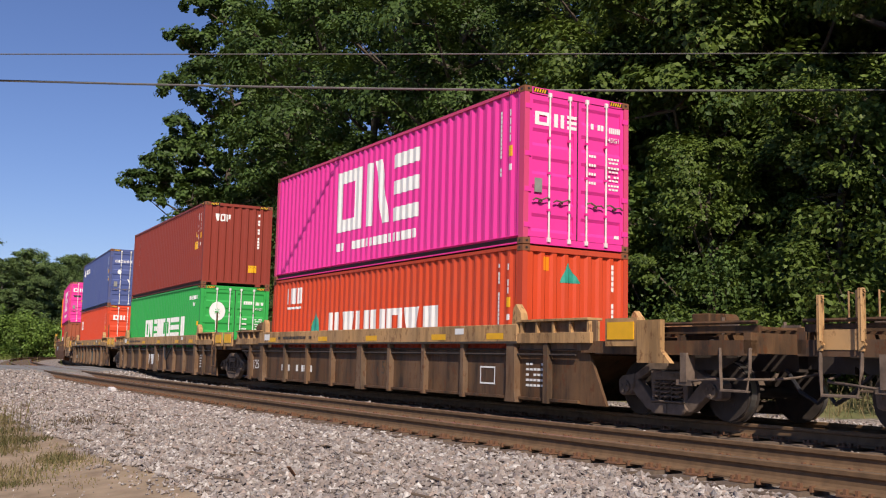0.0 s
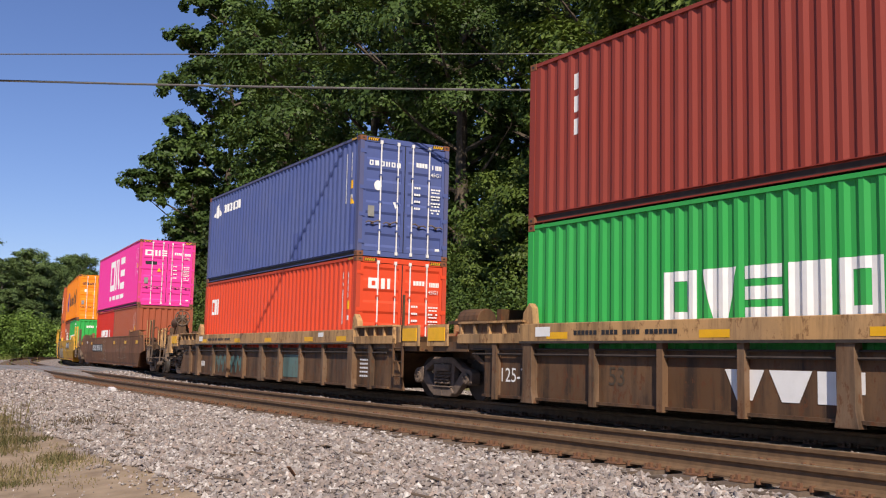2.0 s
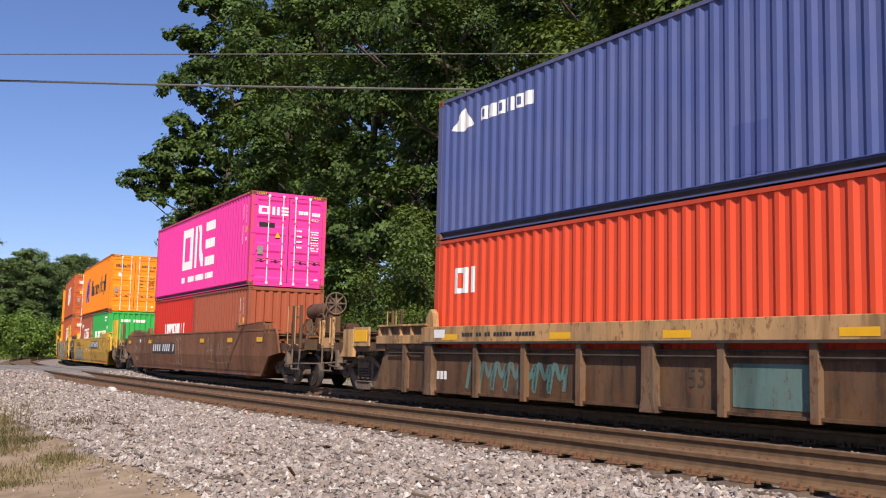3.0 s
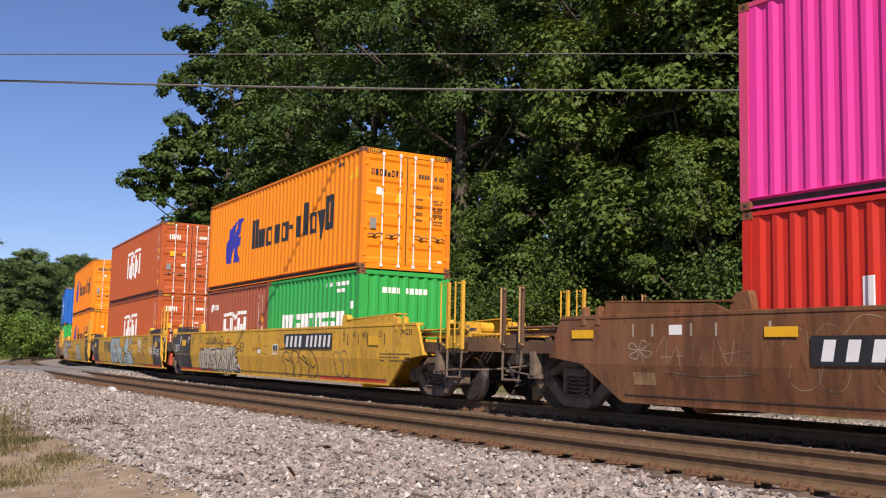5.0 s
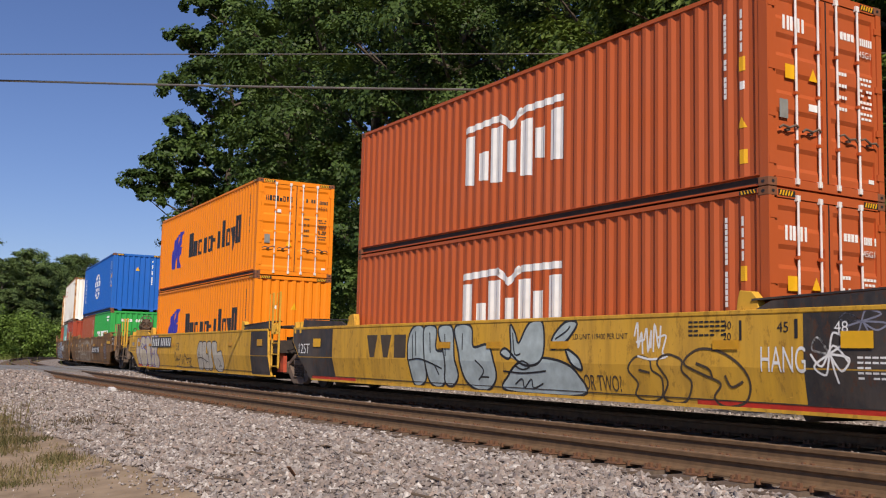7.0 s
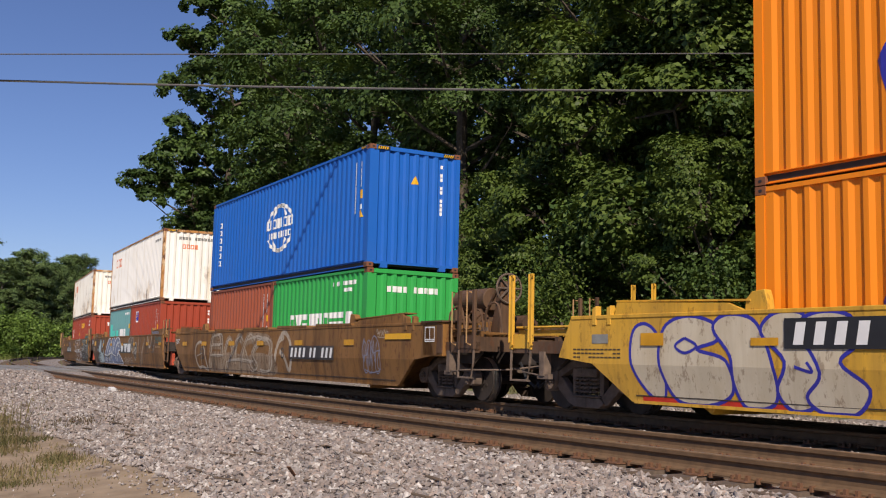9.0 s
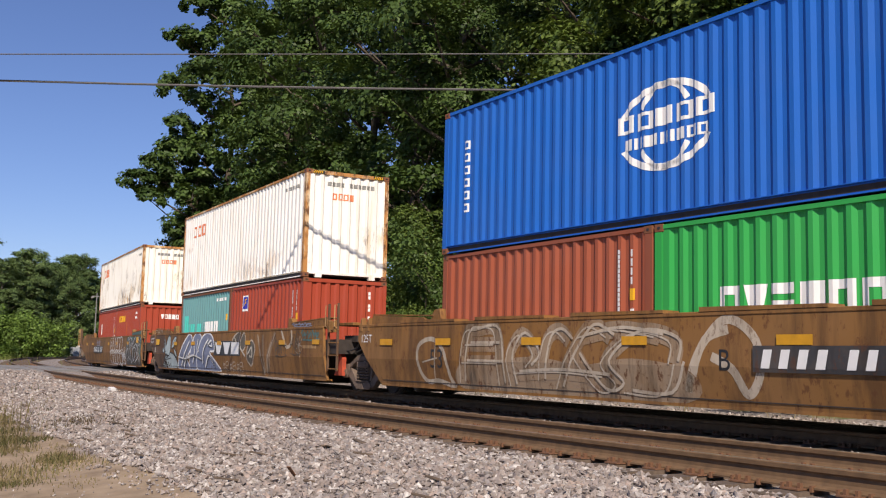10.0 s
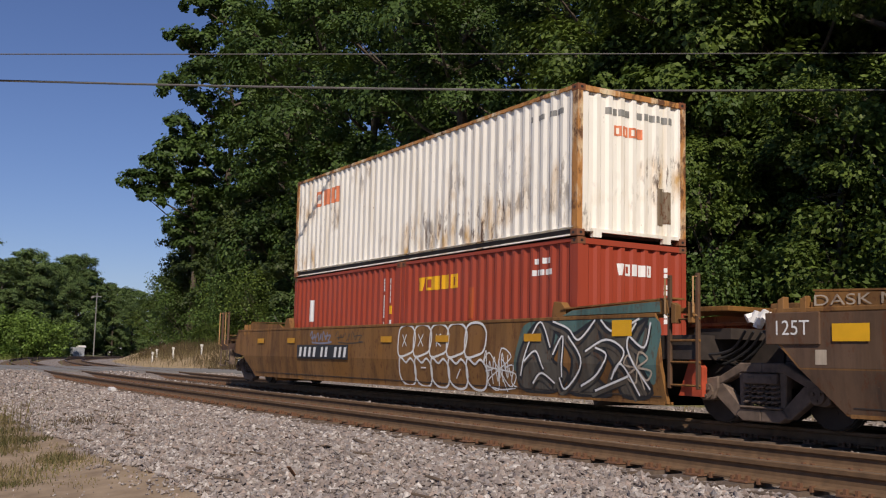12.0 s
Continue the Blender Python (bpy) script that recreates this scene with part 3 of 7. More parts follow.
def pink_mark():
    o = frame_rect(-8.12, -6.75, 0.95, 2.44, 0.36, 0.30)
    n = [[(-6.5, 0.95), (-6.12, 0.95), (-6.12, 2.44), (-6.5, 2.44)], [(-6.02, 2.44), (-5.7, 2.44), (-5.3, 0.95), (-5.66, 0.95)]]
    e = [rect(-5.12, -3.95, z, z + 0.31) for z in (0.93, 1.53, 2.13)]
    return [[(-x, z) for x, z in p] for p in o + n + e]


def star_mark():
    p = []
    for k in range(8):
        a, b = radians(k * 45), radians(k * 45 + 45)
        p.append([(0, 0), (0.15 * math.cos(a), 0.15 * math.sin(a)), (0.05 * math.cos((a + b) / 2), 0.05 * math.sin((a + b) / 2))])
    return p


def peak_mark(u0, u1, z0, z1):
    """Two stepped peaks under a broken bar."""
    w, h = u0 - u1, z1 - z0
    f = lambda a, b: (u0 - a * w, z0 + b * h)
    p = [[f(0, .86), f(.42, .90), f(.40, 1.0), f(0, .96)], [f(.58, .90), f(1, .9), f(1, 1.0), f(.62, 1.0)], [f(.40, 1), f(.36, .93), f(.5, .72), f(.5, .84)], [f(.5, .84), f(.5, .72), f(.64, .93), f(.6, 1)]]
    for a, b, za, zb in ((0, .12, .05, .80), (.16, .26, .08, .5), (.30, .42, 0, .82), (.46, .56, .1, .55), (.60, .71, .0, .80), (.75, .84, .2, .62), (.88, 1, .12, .82)):
        p.append([f(a, za), f(b, za - 0.03), f(b, zb), f(a, zb)])
    return p


def anvil_mark(k=1.0):
    """Violet-blue slanted shape of two wedges."""
    return [[(10.2, 0.80), (9.75, 0.80), (9.3, 2.1), (9.95, 1.9), (10.35, 1.3)], [(9.6, 0.80), (9.0, 0.80), (9.15, 1.2), (8.8, 1.55), (9.1, 1.6), (8.7, 2.15), (9.2, 2.15), (9.5, 1.5)]]


def orange_words():
    """Black mark made of tall and low blocks."""
    out = []
    for i, (k, z1) in enumerate(zip("psrsr", (1.95, 1.62, 1.62, 1.62, 1.62))):
        out += run(7.85 - i * 0.62, 7.25 - i * 0.62, 1.08, z1, k)
    out += [rect(4.72, 4.42, 1.38, 1.5)]
    for i, (k, z1) in enumerate(zip("hsrwr", (1.95, 1.98, 1.66, 1.66, 1.98))):
        out += run(4.3 - i * 0.53, 3.79 - i * 0.53, 1.1 if i != 3 else 0.9, z1, k)
    return out


# ---- ground: one sheet, laid out along the arcs ----
def hnoise(x, y, k):
    return noise.noise(Vector((x * k, y * k, 3.7)))


def ground_z(s, r):
    x, y = arc_xy(s, r)
    n = 0.05 * hnoise(x, y, 0.35) + 0.025 * hnoise(x, y, 1.3)
    if r > 6.0:                                   # shoulder down to the path where the camera stands
        t = min(1, (r - 6.0) / 4.5)
        z = -0.25 - 0.42 * t * t * (3 - 2 * t) + n * (0.4 + t)
        far = min(1, max(0, (-s - 60) / 60)) * min(1, max(0, (r - 7) / 10))
        z += far * 0.7
    elif r > -2.8:
        z = -0.235 + n * 0.25
    else:
        t = min(1, max(0, (-r - (2.8 + 2.4 * min(1, max(0, (s + 58) / 12)))) / 6.0))
        rise = 1.5 if s < -45 else 1.5 - 0.8 * min(1, (s + 45) / 15)
        z = -0.3 + rise * t * t * (3 - 2 * t) + n * (0.4 + 1.5 * t)
        if r < -12:
            z += min(9, (-r - 12) * 0.22)
    # level approach of the road
    d = abs((x + 50.5 + 0.12 * (y - 12)) / 7.5)
    if d < 1.6 and -60 < r < 60 and s < 0:
        k = min(1, max(0, (1.6 - d) / 0.6))
        z = z * (1 - k) + (-0.07 if -3 < r < 7.5 else -0.1) * k
    return z


def ground_mat():
    m, nt, p = nodes_of("ground_stone_soil_grass")
    at = nt.nodes.new("ShaderNodeAttribute")
    at.attribute_name = "cover"
    sep = nt.nodes.new("ShaderNodeSeparateColor")
    nt.links.new(at.outputs["Color"], sep.inputs[0])
    vor = nt.nodes.new("ShaderNodeTexVoronoi")
    vor.inputs["Scale"].default_value = 16
    tc = nt.nodes.new("ShaderNodeTexCoord")
    nt.links.new(tc.outputs["Object"], vor.inputs["Vector"])
    stone = mixc(nt, ramp(nt, vor.outputs["Color"], 0.1, 0.9), (0.10, 0.082, 0.07), (0.36, 0.31, 0.28))
    soil = mixc(nt, ramp(nt, noise_tex(nt, 2.5, 7), 0.3, 0.75), (0.19, 0.135, 0.085), (0.37, 0.28, 0.19))
    grass = mixc(nt, ramp(nt, noise_tex(nt, 1.2, 7), 0.3, 0.7), (0.05, 0.075, 0.02), (0.22, 0.20, 0.08))
    dry = mixc(nt, ramp(nt, noise_tex(nt, 1.5, 7), 0.3, 0.7), (0.24, 0.17, 0.09), (0.45, 0.34, 0.20))
    edge = noise_tex(nt, 0.9, 6)

    def mask(ch):
        a = nt.nodes.new("ShaderNodeMath")
        a.operation = "ADD"
        nt.links.new(sep.outputs[ch], a.inputs[0])
        nt.links.new(edge, a.inputs[1])
        return ramp(nt, a.outputs[0], 0.92, 1.12)
    c = mixc(nt, mask(0), stone, soil)
    c = mixc(nt, mask(1), c, grass)
    c = mixc(nt, mask(2), c, dry)
    nt.links.new(c, p.inputs["Base Color"])
    p.inputs["Roughness"].default_value = 0.95
    bump(nt, p, vor.outputs["Distance"], 0.25, 0.012)
    return m


def build_ground():
    ss = [-1400, -1150, -900, -700, -560, -460, -380, -320, -280] + [-250 + 5 * i for i in range(31)] + [-97 + 1.5 * i for i in range(35)] + [-44 + 0.6 * i for i in range(82)] + [6 + 6 * i for i in range(10)] + [80, 120, 180, 260, 400, 600, 900, 1150, 1400]
    rs = [-446, -380, -300, -220, -160, -120, -90, -70, -55, -44, -36, -30, -26, -22, -19] + [-17 + 0.8 * i for i in range(14)] + [-5.6 + 0.35 * i for i in range(52)] + [12.8, 14, 16, 19, 23, 28, 35, 45, 60, 80, 110, 160, 240, 400, 700, 1200, 2200, 4000]
    vs, cov = [], []
    for s in ss:
        for r in rs:
            x, y = arc_xy(s, r)
            vs.append((x, y, ground_z(s, r)))
            soil = grass = dry = 0.0
            if r > 6:
                soil = min(1, max(0, (r - 8.25 - 0.5 * hnoise(x, y, 0.5)) / 0.9))
                grass = min(1, max(0, (r - 9.4) / 2)) * min(1, max(0, (-s - 14) / 10)) * 0.62
                if s < -62 and r > 8:
                    grass = 1.0
            lim = 3.4 if s < -50 else 5.6
            if r < -lim:
                dry = min(1, (-r - lim) / 0.8)
                if s > -42:
                    dry *= 0.25
                    grass = min(1, (-r - lim) / 1.5)
                if r < -14:
                    grass, dry = 1.0, 0.0
            cov.append((soil, grass, dry, 1.0))
    nr = len(rs)
    fs = [(i * nr + j, (i + 1) * nr + j, (i + 1) * nr + j + 1, i * nr + j + 1) for i in range(len(ss) - 1) for j in range(nr - 1)]
    me = bpy.data.meshes.new("ground")
    me.from_pydata(vs, [], fs)
    at = me.color_attributes.new("cover", "FLOAT_COLOR", "POINT")
    at.data.foreach_set("color", [c for q in cov for c in q])
    me.materials.append(ground_mat())
    me.polygons.foreach_set("use_smooth", [True] * len(me.polygons))
    me.flip_normals()
    tagged(new("ground", me), "grey crushed stone beside tan dirt and dry grass", "ground", "", "structure")


build_ground()


# ---- the road that crosses the line ----
def build_road():
    m = plain("worn_grey_asphalt", (0.20, 0.195, 0.19), 0.9, 0, 0.25, 1.5)
    ob = tagged(new("road"), "worn grey asphalt level crossing road", "road", "", "structure")
    for name, r0, r1, lift in (("far_approach", -60, -0.9, 0.06), ("gauge_panel", -0.62, 0.62, 0.015), ("centre_panel", 0.9, NEAR - 0.9, 0.015), ("gauge_panel", NEAR - 0.62, NEAR + 0.62, 0.015), ("near_approach", NEAR + 0.9, 60, 0.06)):
        n = max(2, int((r1 - r0) / 2))
        top = []
        for i in range(n + 1):
            r = r0 + (r1 - r0) * i / n
            row = []
            for k in range(7):
                xx = -57.0 + 13 * k / 6
                # walk along the road's own axis
                y = 12 + (xx + 50) ** 2 / 896 - r
                px = xx - 0.12 * (y - 12)
                a = math.atan2(px, CY - y)
                z = -0.012 if -1 < r < NEAR + 1 else ground_z(a * RT, math.hypot(px, CY - y) - RT) + lift
                row.append((px, y, max(z, -0.05)))
            top += row
        s = Solid()
        s.add(top, [(i * 7 + k, i * 7 + k + 1, (i + 1) * 7 + k + 1, (i + 1) * 7 + k) for i in range(n) for k in range(6)])
        low = [(x, y, z - 0.3) for x, y, z in top]
        k0 = len(s.v)
        s.add(low, [])
        edge = [i * 7 for i in range(n + 1)]
        edge2 = [i * 7 + 6 for i in range(n + 1)]
        for e in (edge, edge2, list(range(7)), [n * 7 + k for k in range(7)]):
            s.f += [(a, b, b + k0, a + k0) for a, b in zip(e, e[1:])]
        part(name, s, m, ob)


build_road()


# ---- tracks ----
RAILP = [(-0.07, -0.18), (0.07, -0.18), (0.07, -0.165), (0.02, -0.145), (0.009, -0.12), (0.009, -0.06), (0.034, -0.042), (0.036, -0.008), (0.028, 0.0), (-0.028, 0.0), (-0.036, -0.008), (-0.034, -0.042), (-0.009, -0.06), (-0.009, -0.12), (-0.02, -0.145), (-0.07, -0.165)]


def build_track(name, r0, label):
    ob = tagged(new(name), label, "railway track", "", "structure")
    ss = [-330 + 3 * i for i in range(179)]
    n = len(RAILP)
    for side in (-1, 1):
        rc = r0 + side * 0.7535
        vs = []
        for s in ss:
            for dr, z in RAILP:
                x, y = arc_xy(s, rc + dr)
                vs.append((x, y, z))
        fs = [(i * n + j, i * n + (j + 1) % n, (i + 1) * n + (j + 1) % n, (i + 1) * n + j) for i in range(len(ss) - 1) for j in range(n)]
        sol = Solid().add(vs, fs)
        me = sol.mesh("rail", [RAIL, RAILTOP])
        for p in me.polygons:
            if p.normal.z > 0.9 and p.center.z > -0.01:
                p.material_index = 1
        part("rail", me, None, ob)
    tie = Solid().box(-0.115, 0.115, -1.3, 1.3, -0.36, -0.19).mesh("tie", TIE)
    plate = Solid()
    for side in (-1, 1):
        c = side * 0.7535
        plate.box(-0.09, 0.09, c - 0.18, c + 0.18, -0.19, -0.178)
        for dx in (-0.055, 0.05):
            for dy in (-0.1, 0.1):
                plate.box(dx - 0.014, dx + 0.014, c + dy - 0.02, c + dy + 0.02, -0.18, -0.135)
    plate_me = plate.mesh("tie_plate", SPIKE)
    anchor_me = Solid().box(-0.012, 0.012, -0.09, 0.09, -0.2, -0.15).mesh("rail_anchor", SPIKE)
    rnd = random.Random(5)
    span = [-75 + 0.52 * i for i in range(150)]
    for s in span:
        t = part("tie", tie, None, ob)
        t.matrix_basis = arc_pose(s + rnd.uniform(-0.03, 0.03), r0, rnd.uniform(-0.012, 0.0)) @ Matrix.Rotation(rnd.uniform(-0.02, 0.02), 4, "Z")
        q = part("tie_plate", plate_me, None, ob)
        q.matrix_basis = arc_pose(s, r0)
        if s > -30:
            for dx in (-0.14, 0.14):
                a = part("rail_anchor", anchor_me, None, ob)
                a.matrix_basis = arc_pose(s + dx, r0 + 0.7535)
    far = Solid()
    for i in range(330):
        s = -75.5 - 0.6 * i
        m = arc_pose(s, r0)
        far.add([m @ Vector(p) for p in ((-.11, -1.3, -.19), (.11, -1.3, -.19), (.11, 1.3, -.19), (-.11, 1.3, -.19), (-.11, -1.3, -.3), (.11, -1.3, -.3), (.11, 1.3, -.3), (-.11, 1.3, -.3))], [(0, 1, 2, 3), (0, 4, 5, 1), (1, 5, 6, 2), (2, 6, 7, 3), (3, 7, 4, 0)])
    tagged(part("far_ties", far, TIE, ob), "", "", "", "stuff")


build_track("track_far", 0.0, "rust-brown steel rails on wooden ties, under the train")
build_track("track_near", NEAR, "empty rust-brown steel rails on wooden ties")


# ---- loose stones ----
def scatter_stones(name, spans, seed, label):
    """spans: (s0, s1, r0, r1, count, size)"""
    rng = np.random.default_rng(seed)
    base = np.array([(1, 0, 0), (-1, 0, 0), (0, 1, 0), (0, -1, 0), (0, 0, 1), (0, 0, -1)], float)
    tris = np.array([(0, 2, 4), (2, 1, 4), (1, 3, 4), (3, 0, 4), (2, 0, 5), (1, 2, 5), (3, 1, 5), (0, 3, 5)])
    V, F, k = [], [], 0
    for s0, s1, r0, r1, count, size in spans:
        s, r = rng.uniform(s0, s1, count), rng.uniform(r0, r1, count)
        for si, ri in zip(s, r):
            x, y = arc_xy(si, ri)
            z = ground_z(si, ri)
            d = size * rng.uniform(0.55, 1.35)
            p = base * rng.uniform(0.5, 1.0, (6, 1)) * d * np.array((1.15, 0.9, 0.75)) + rng.normal(0, 0.17 * d, (6, 3))
            a, b = rng.uniform(0, 6.28), rng.uniform(-0.7, 0.7)
            ca, sa, cb, sb = math.cos(a), math.sin(a), math.cos(b), math.sin(b)
            p = p @ np.array(((ca, sa, 0), (-sa, ca, 0), (0, 0, 1))) @ np.array(((1, 0, 0), (0, cb, sb), (0, -sb, cb)))
            V.append(p + (x, y, z + d * rng.uniform(0.0, 0.55)))
            F.append(tris + k)
            k += 6
    me = bpy.data.meshes.new(name)
    me.from_pydata(np.concatenate(V).tolist(), [], np.concatenate(F).tolist())
    me.materials.append(BALLAST)
    return tagged(new(name, me), label, "gravel", "", "stuff")


scatter_stones("ballast", [
    (-10, -2, 5.35, 8.75, 12500, 0.042), (-16, -10, 5.35, 8.7, 10000, 0.044), (-26, -16, 5.4, 8.7, 9500, 0.046), (-44, -26, 5.4, 8.8, 5500, 0.06), (-12, -5, 8.4, 9.1, 420, 0.03),
    (-30, 0, 1.35, 2.9, 6500, 0.042), (-34, 0, -5.8, -1.3, 8000, 0.055), (-44, -30, 1.35, 2.9, 1200, 0.06), (-44, -30, -3.6, -1.3, 900, 0.06),
    (-20, -4, 8.9, 12, 900, 0.018)], 11, "loose grey and pinkish crushed stone ballast")


def flat_bar(name, s, r, lx, ly, lz, turn, mat, label, lift=0.02, tilt=8):
    me = Solid().box(-lx / 2, lx / 2, -ly / 2, ly / 2, 0, lz)
    ob = part(name, me, mat, None, bevel=0.006)
    ob.matrix_basis = arc_pose(s, r, ground_z(s, r) + lift) @ Matrix.Rotation(radians(turn), 4, "Z") @ Matrix.Rotation(radians(tilt), 4, "Y")
    return tagged(ob, label, name.replace("_", " "))


flat_bar("steel_plate", -8.9, 7.85, 0.19, 0.045, 0.012, 118, SPIKE, "dark rusty steel plate standing tilted in the ballast", 0.07, 42)
flat_bar("marker_block", -26.0, 5.6, 0.26, 0.14, 0.10, 4, GALV, "small pale concrete block beside the rail")
rnd = random.Random(21)
for k in range(44):
    s, r = rnd.uniform(-26, -6), rnd.uniform(6.2, 8.9)
    flat_bar("wood_scrap", s, r, rnd.uniform(0.1, 0.34), rnd.uniform(0.02, 0.06), 0.02, rnd.uniform(0, 180), TIE, "dark splinter of old sleeper wood lying on ballast", 0.035)


# ---- blades and leaves ----
def blades(name, spots, mat, label, category):
    """spots: (s, r, count, spread, height)"""
    rng = np.random.default_rng(len(spots) * 7 + 3)
    V, F, k = [], [], 0
    for s, r, count, spread, h in spots:
        for _ in range(count):
            si, ri = s + rng.normal(0, spread), r + rng.normal(0, spread)
            x, y = arc_xy(si, ri)
            z = ground_z(si, ri)
            hh = h * rng.uniform(0.4, 1.2)
            a = rng.uniform(0, 6.28)
            w = 0.007 + 0.006 * hh
            dx, dy = math.cos(a), math.sin(a)
            lx, ly = rng.normal(0, 0.35 * hh), rng.normal(0, 0.35 * hh)
            V += [(x - dx * w, y - dy * w, z - 0.02), (x + dx * w, y + dy * w, z - 0.02), (x + lx * 0.4 + dx * w * 0.7, y + ly * 0.4 + dy * w * 0.7, z + hh * 0.6), (x + lx * 0.4 - dx * w * 0.7, y + ly * 0.4 - dy * w * 0.7, z + hh * 0.6), (x + lx, y + ly, z + hh)]
            F += [(k, k + 1, k + 2, k + 3), (k + 3, k + 2, k + 4)]
            k += 5
    me = bpy.data.meshes.new(name)
    me.from_pydata(V, [], F)
    me.materials.append(mat)
    return tagged(new(name, me), label, category, "", "stuff")


def leaf_cloud(rng, centres, radii, per, size, squash=0.8, outward=None):
    """Leaves as small bent blades round many clump centres; returns vertices and faces."""
    centres, radii = np.array(centres), np.array(radii)
    idx = np.repeat(np.arange(len(centres)), per)
    n = len(idx)
    d = rng.normal(size=(n, 3))
    d /= np.linalg.norm(d, axis=1)[:, None]
    rad = rng.uniform(0.1, 1.0, n) ** 0.5 * rng.choice([1.0, 1.0, 1.0, 1.3], n)
    pos = centres[idx] + d * (radii[idx] * rad)[:, None] * np.array((1, 1, squash))
    nrm = d * 0.45 + rng.normal(size=(n, 3)) * 0.42 + np.array((0.0, 0.0, 0.45))
    if outward is not None:
        nrm = nrm + np.array(outward)[idx] * 0.8
    nrm /= np.linalg.norm(nrm, axis=1)[:, None]
    t = np.cross(nrm, rng.normal(size=(n, 3)))
    t /= np.linalg.norm(t, axis=1)[:, None]
    b = np.cross(nrm, t)
    sz = size * rng.uniform(0.6, 1.3, n)[:, None]
    V = np.stack([pos - t * sz, pos + b * sz * 0.6 + nrm * sz * 0.15, pos + t * sz, pos - b * sz * 0.6 + nrm * sz * 0.15], axis=1).reshape(-1, 3)
    F = np.arange(n * 4).reshape(-1, 4)
    return V, F


def fast_mesh(name, V, F, mat):
    me = bpy.data.meshes.new(name)
    me.vertices.add(len(V))
    me.vertices.foreach_set("co", np.asarray(V, np.float32).ravel())
    me.loops.add(F.size)
    me.loops.foreach_set("vertex_index", F.ravel().astype(np.int32))
    me.polygons.add(len(F))
    me.polygons.foreach_set("loop_start", np.arange(0, F.size, F.shape[1], dtype=np.int32))
    me.update(calc_edges=True)
    me.materials.append(mat)
    return me


def make_tree(seed, height, spread, crown_low, lobes, sprays, per, size, mat, lobe_r, label, given=()):
    """A tapered trunk with limbs; the crown is boughs, each with many sprays of leaves on its outside."""
    rng = np.random.default_rng(seed)
    ob = thing("tree", label, "tree", "woodland trees")
    boughs = [Vector(g[:3]) for g in given]
    brad = [g[3] for g in given]
    for i in range(lobes):
        u = (i + rng.uniform(0, 1)) / lobes
        z = crown_low + (height - crown_low) * u
        prof = math.sin(math.pi * min(1, 0.16 + 0.82 * u)) ** 0.6
        rr = spread * prof * rng.uniform(0.55, 1.05)
        a = i * 2.4 + rng.uniform(-0.5, 0.5)
        boughs.append(Vector((rr * math.cos(a), rr * math.sin(a), z)))
        brad.append(lobe_r * rng.uniform(0.65, 1.3))
    s = Solid()
    r0 = height * 0.011 + 0.07
    trunk = [(rng.normal(0, 0.012) * z, rng.normal(0, 0.012) * z, z) for z in np.linspace(-1.2, height * 0.92, 8)]
    s.tube(trunk, r0 * 1.25, 9, 0.05)
    centres, radii, outs = [], [], []
    for c, br in zip(boughs, brad):
        zb = max(crown_low * 0.5, c.z - 0.45 * math.hypot(c.x, c.y) - 0.8)
        j = min(6.99, max(0, (zb + 1.2) / (height * 0.92 + 1.2) * 7))
        p0 = Vector(trunk[int(j)]).lerp(Vector(trunk[int(j) + 1]), j - int(j))
        mid = p0.lerp(c, 0.55) + Vector((0, 0, -0.12 * br))
        s.tube([p0, mid, c], r0 * 0.36, 5, 0.03, cap=False)
        for k in range(sprays):
            d = Vector(rng.normal(size=3))
            d.normalize()
            if d.z < -0.35:
                d.z = -d.z
            f = rng.uniform(0.55, 1.05)
            p = c + Vector((d.x * br * f, d.y * br * f, d.z * br * f * 0.72))
            centres.append(tuple(p))
            radii.append(br * rng.uniform(0.22, 0.38))
            outs.append(tuple(d))
            if k % 5 == 0:
                s.tube([c, p], 0.035, 4, 0.01, cap=False)
    part("trunk", s, BARK, ob)
    V, F = leaf_cloud(rng, centres, radii, per, size, 0.7, outs)
    part("crown", fast_mesh("crown", V, F, mat), None, ob)
    return ob


def stand_tree(src, s, r, turn, k, first=False):
    m = arc_pose(s, r, ground_z(s, r) - 0.2) @ Matrix.Rotation(radians(turn), 4, "Z")
    if first:
        src.matrix_basis = m
        ob = src
    else:
        ob = copy_thing(src, m)
    ob.scale = (k, k, k)
    return ob


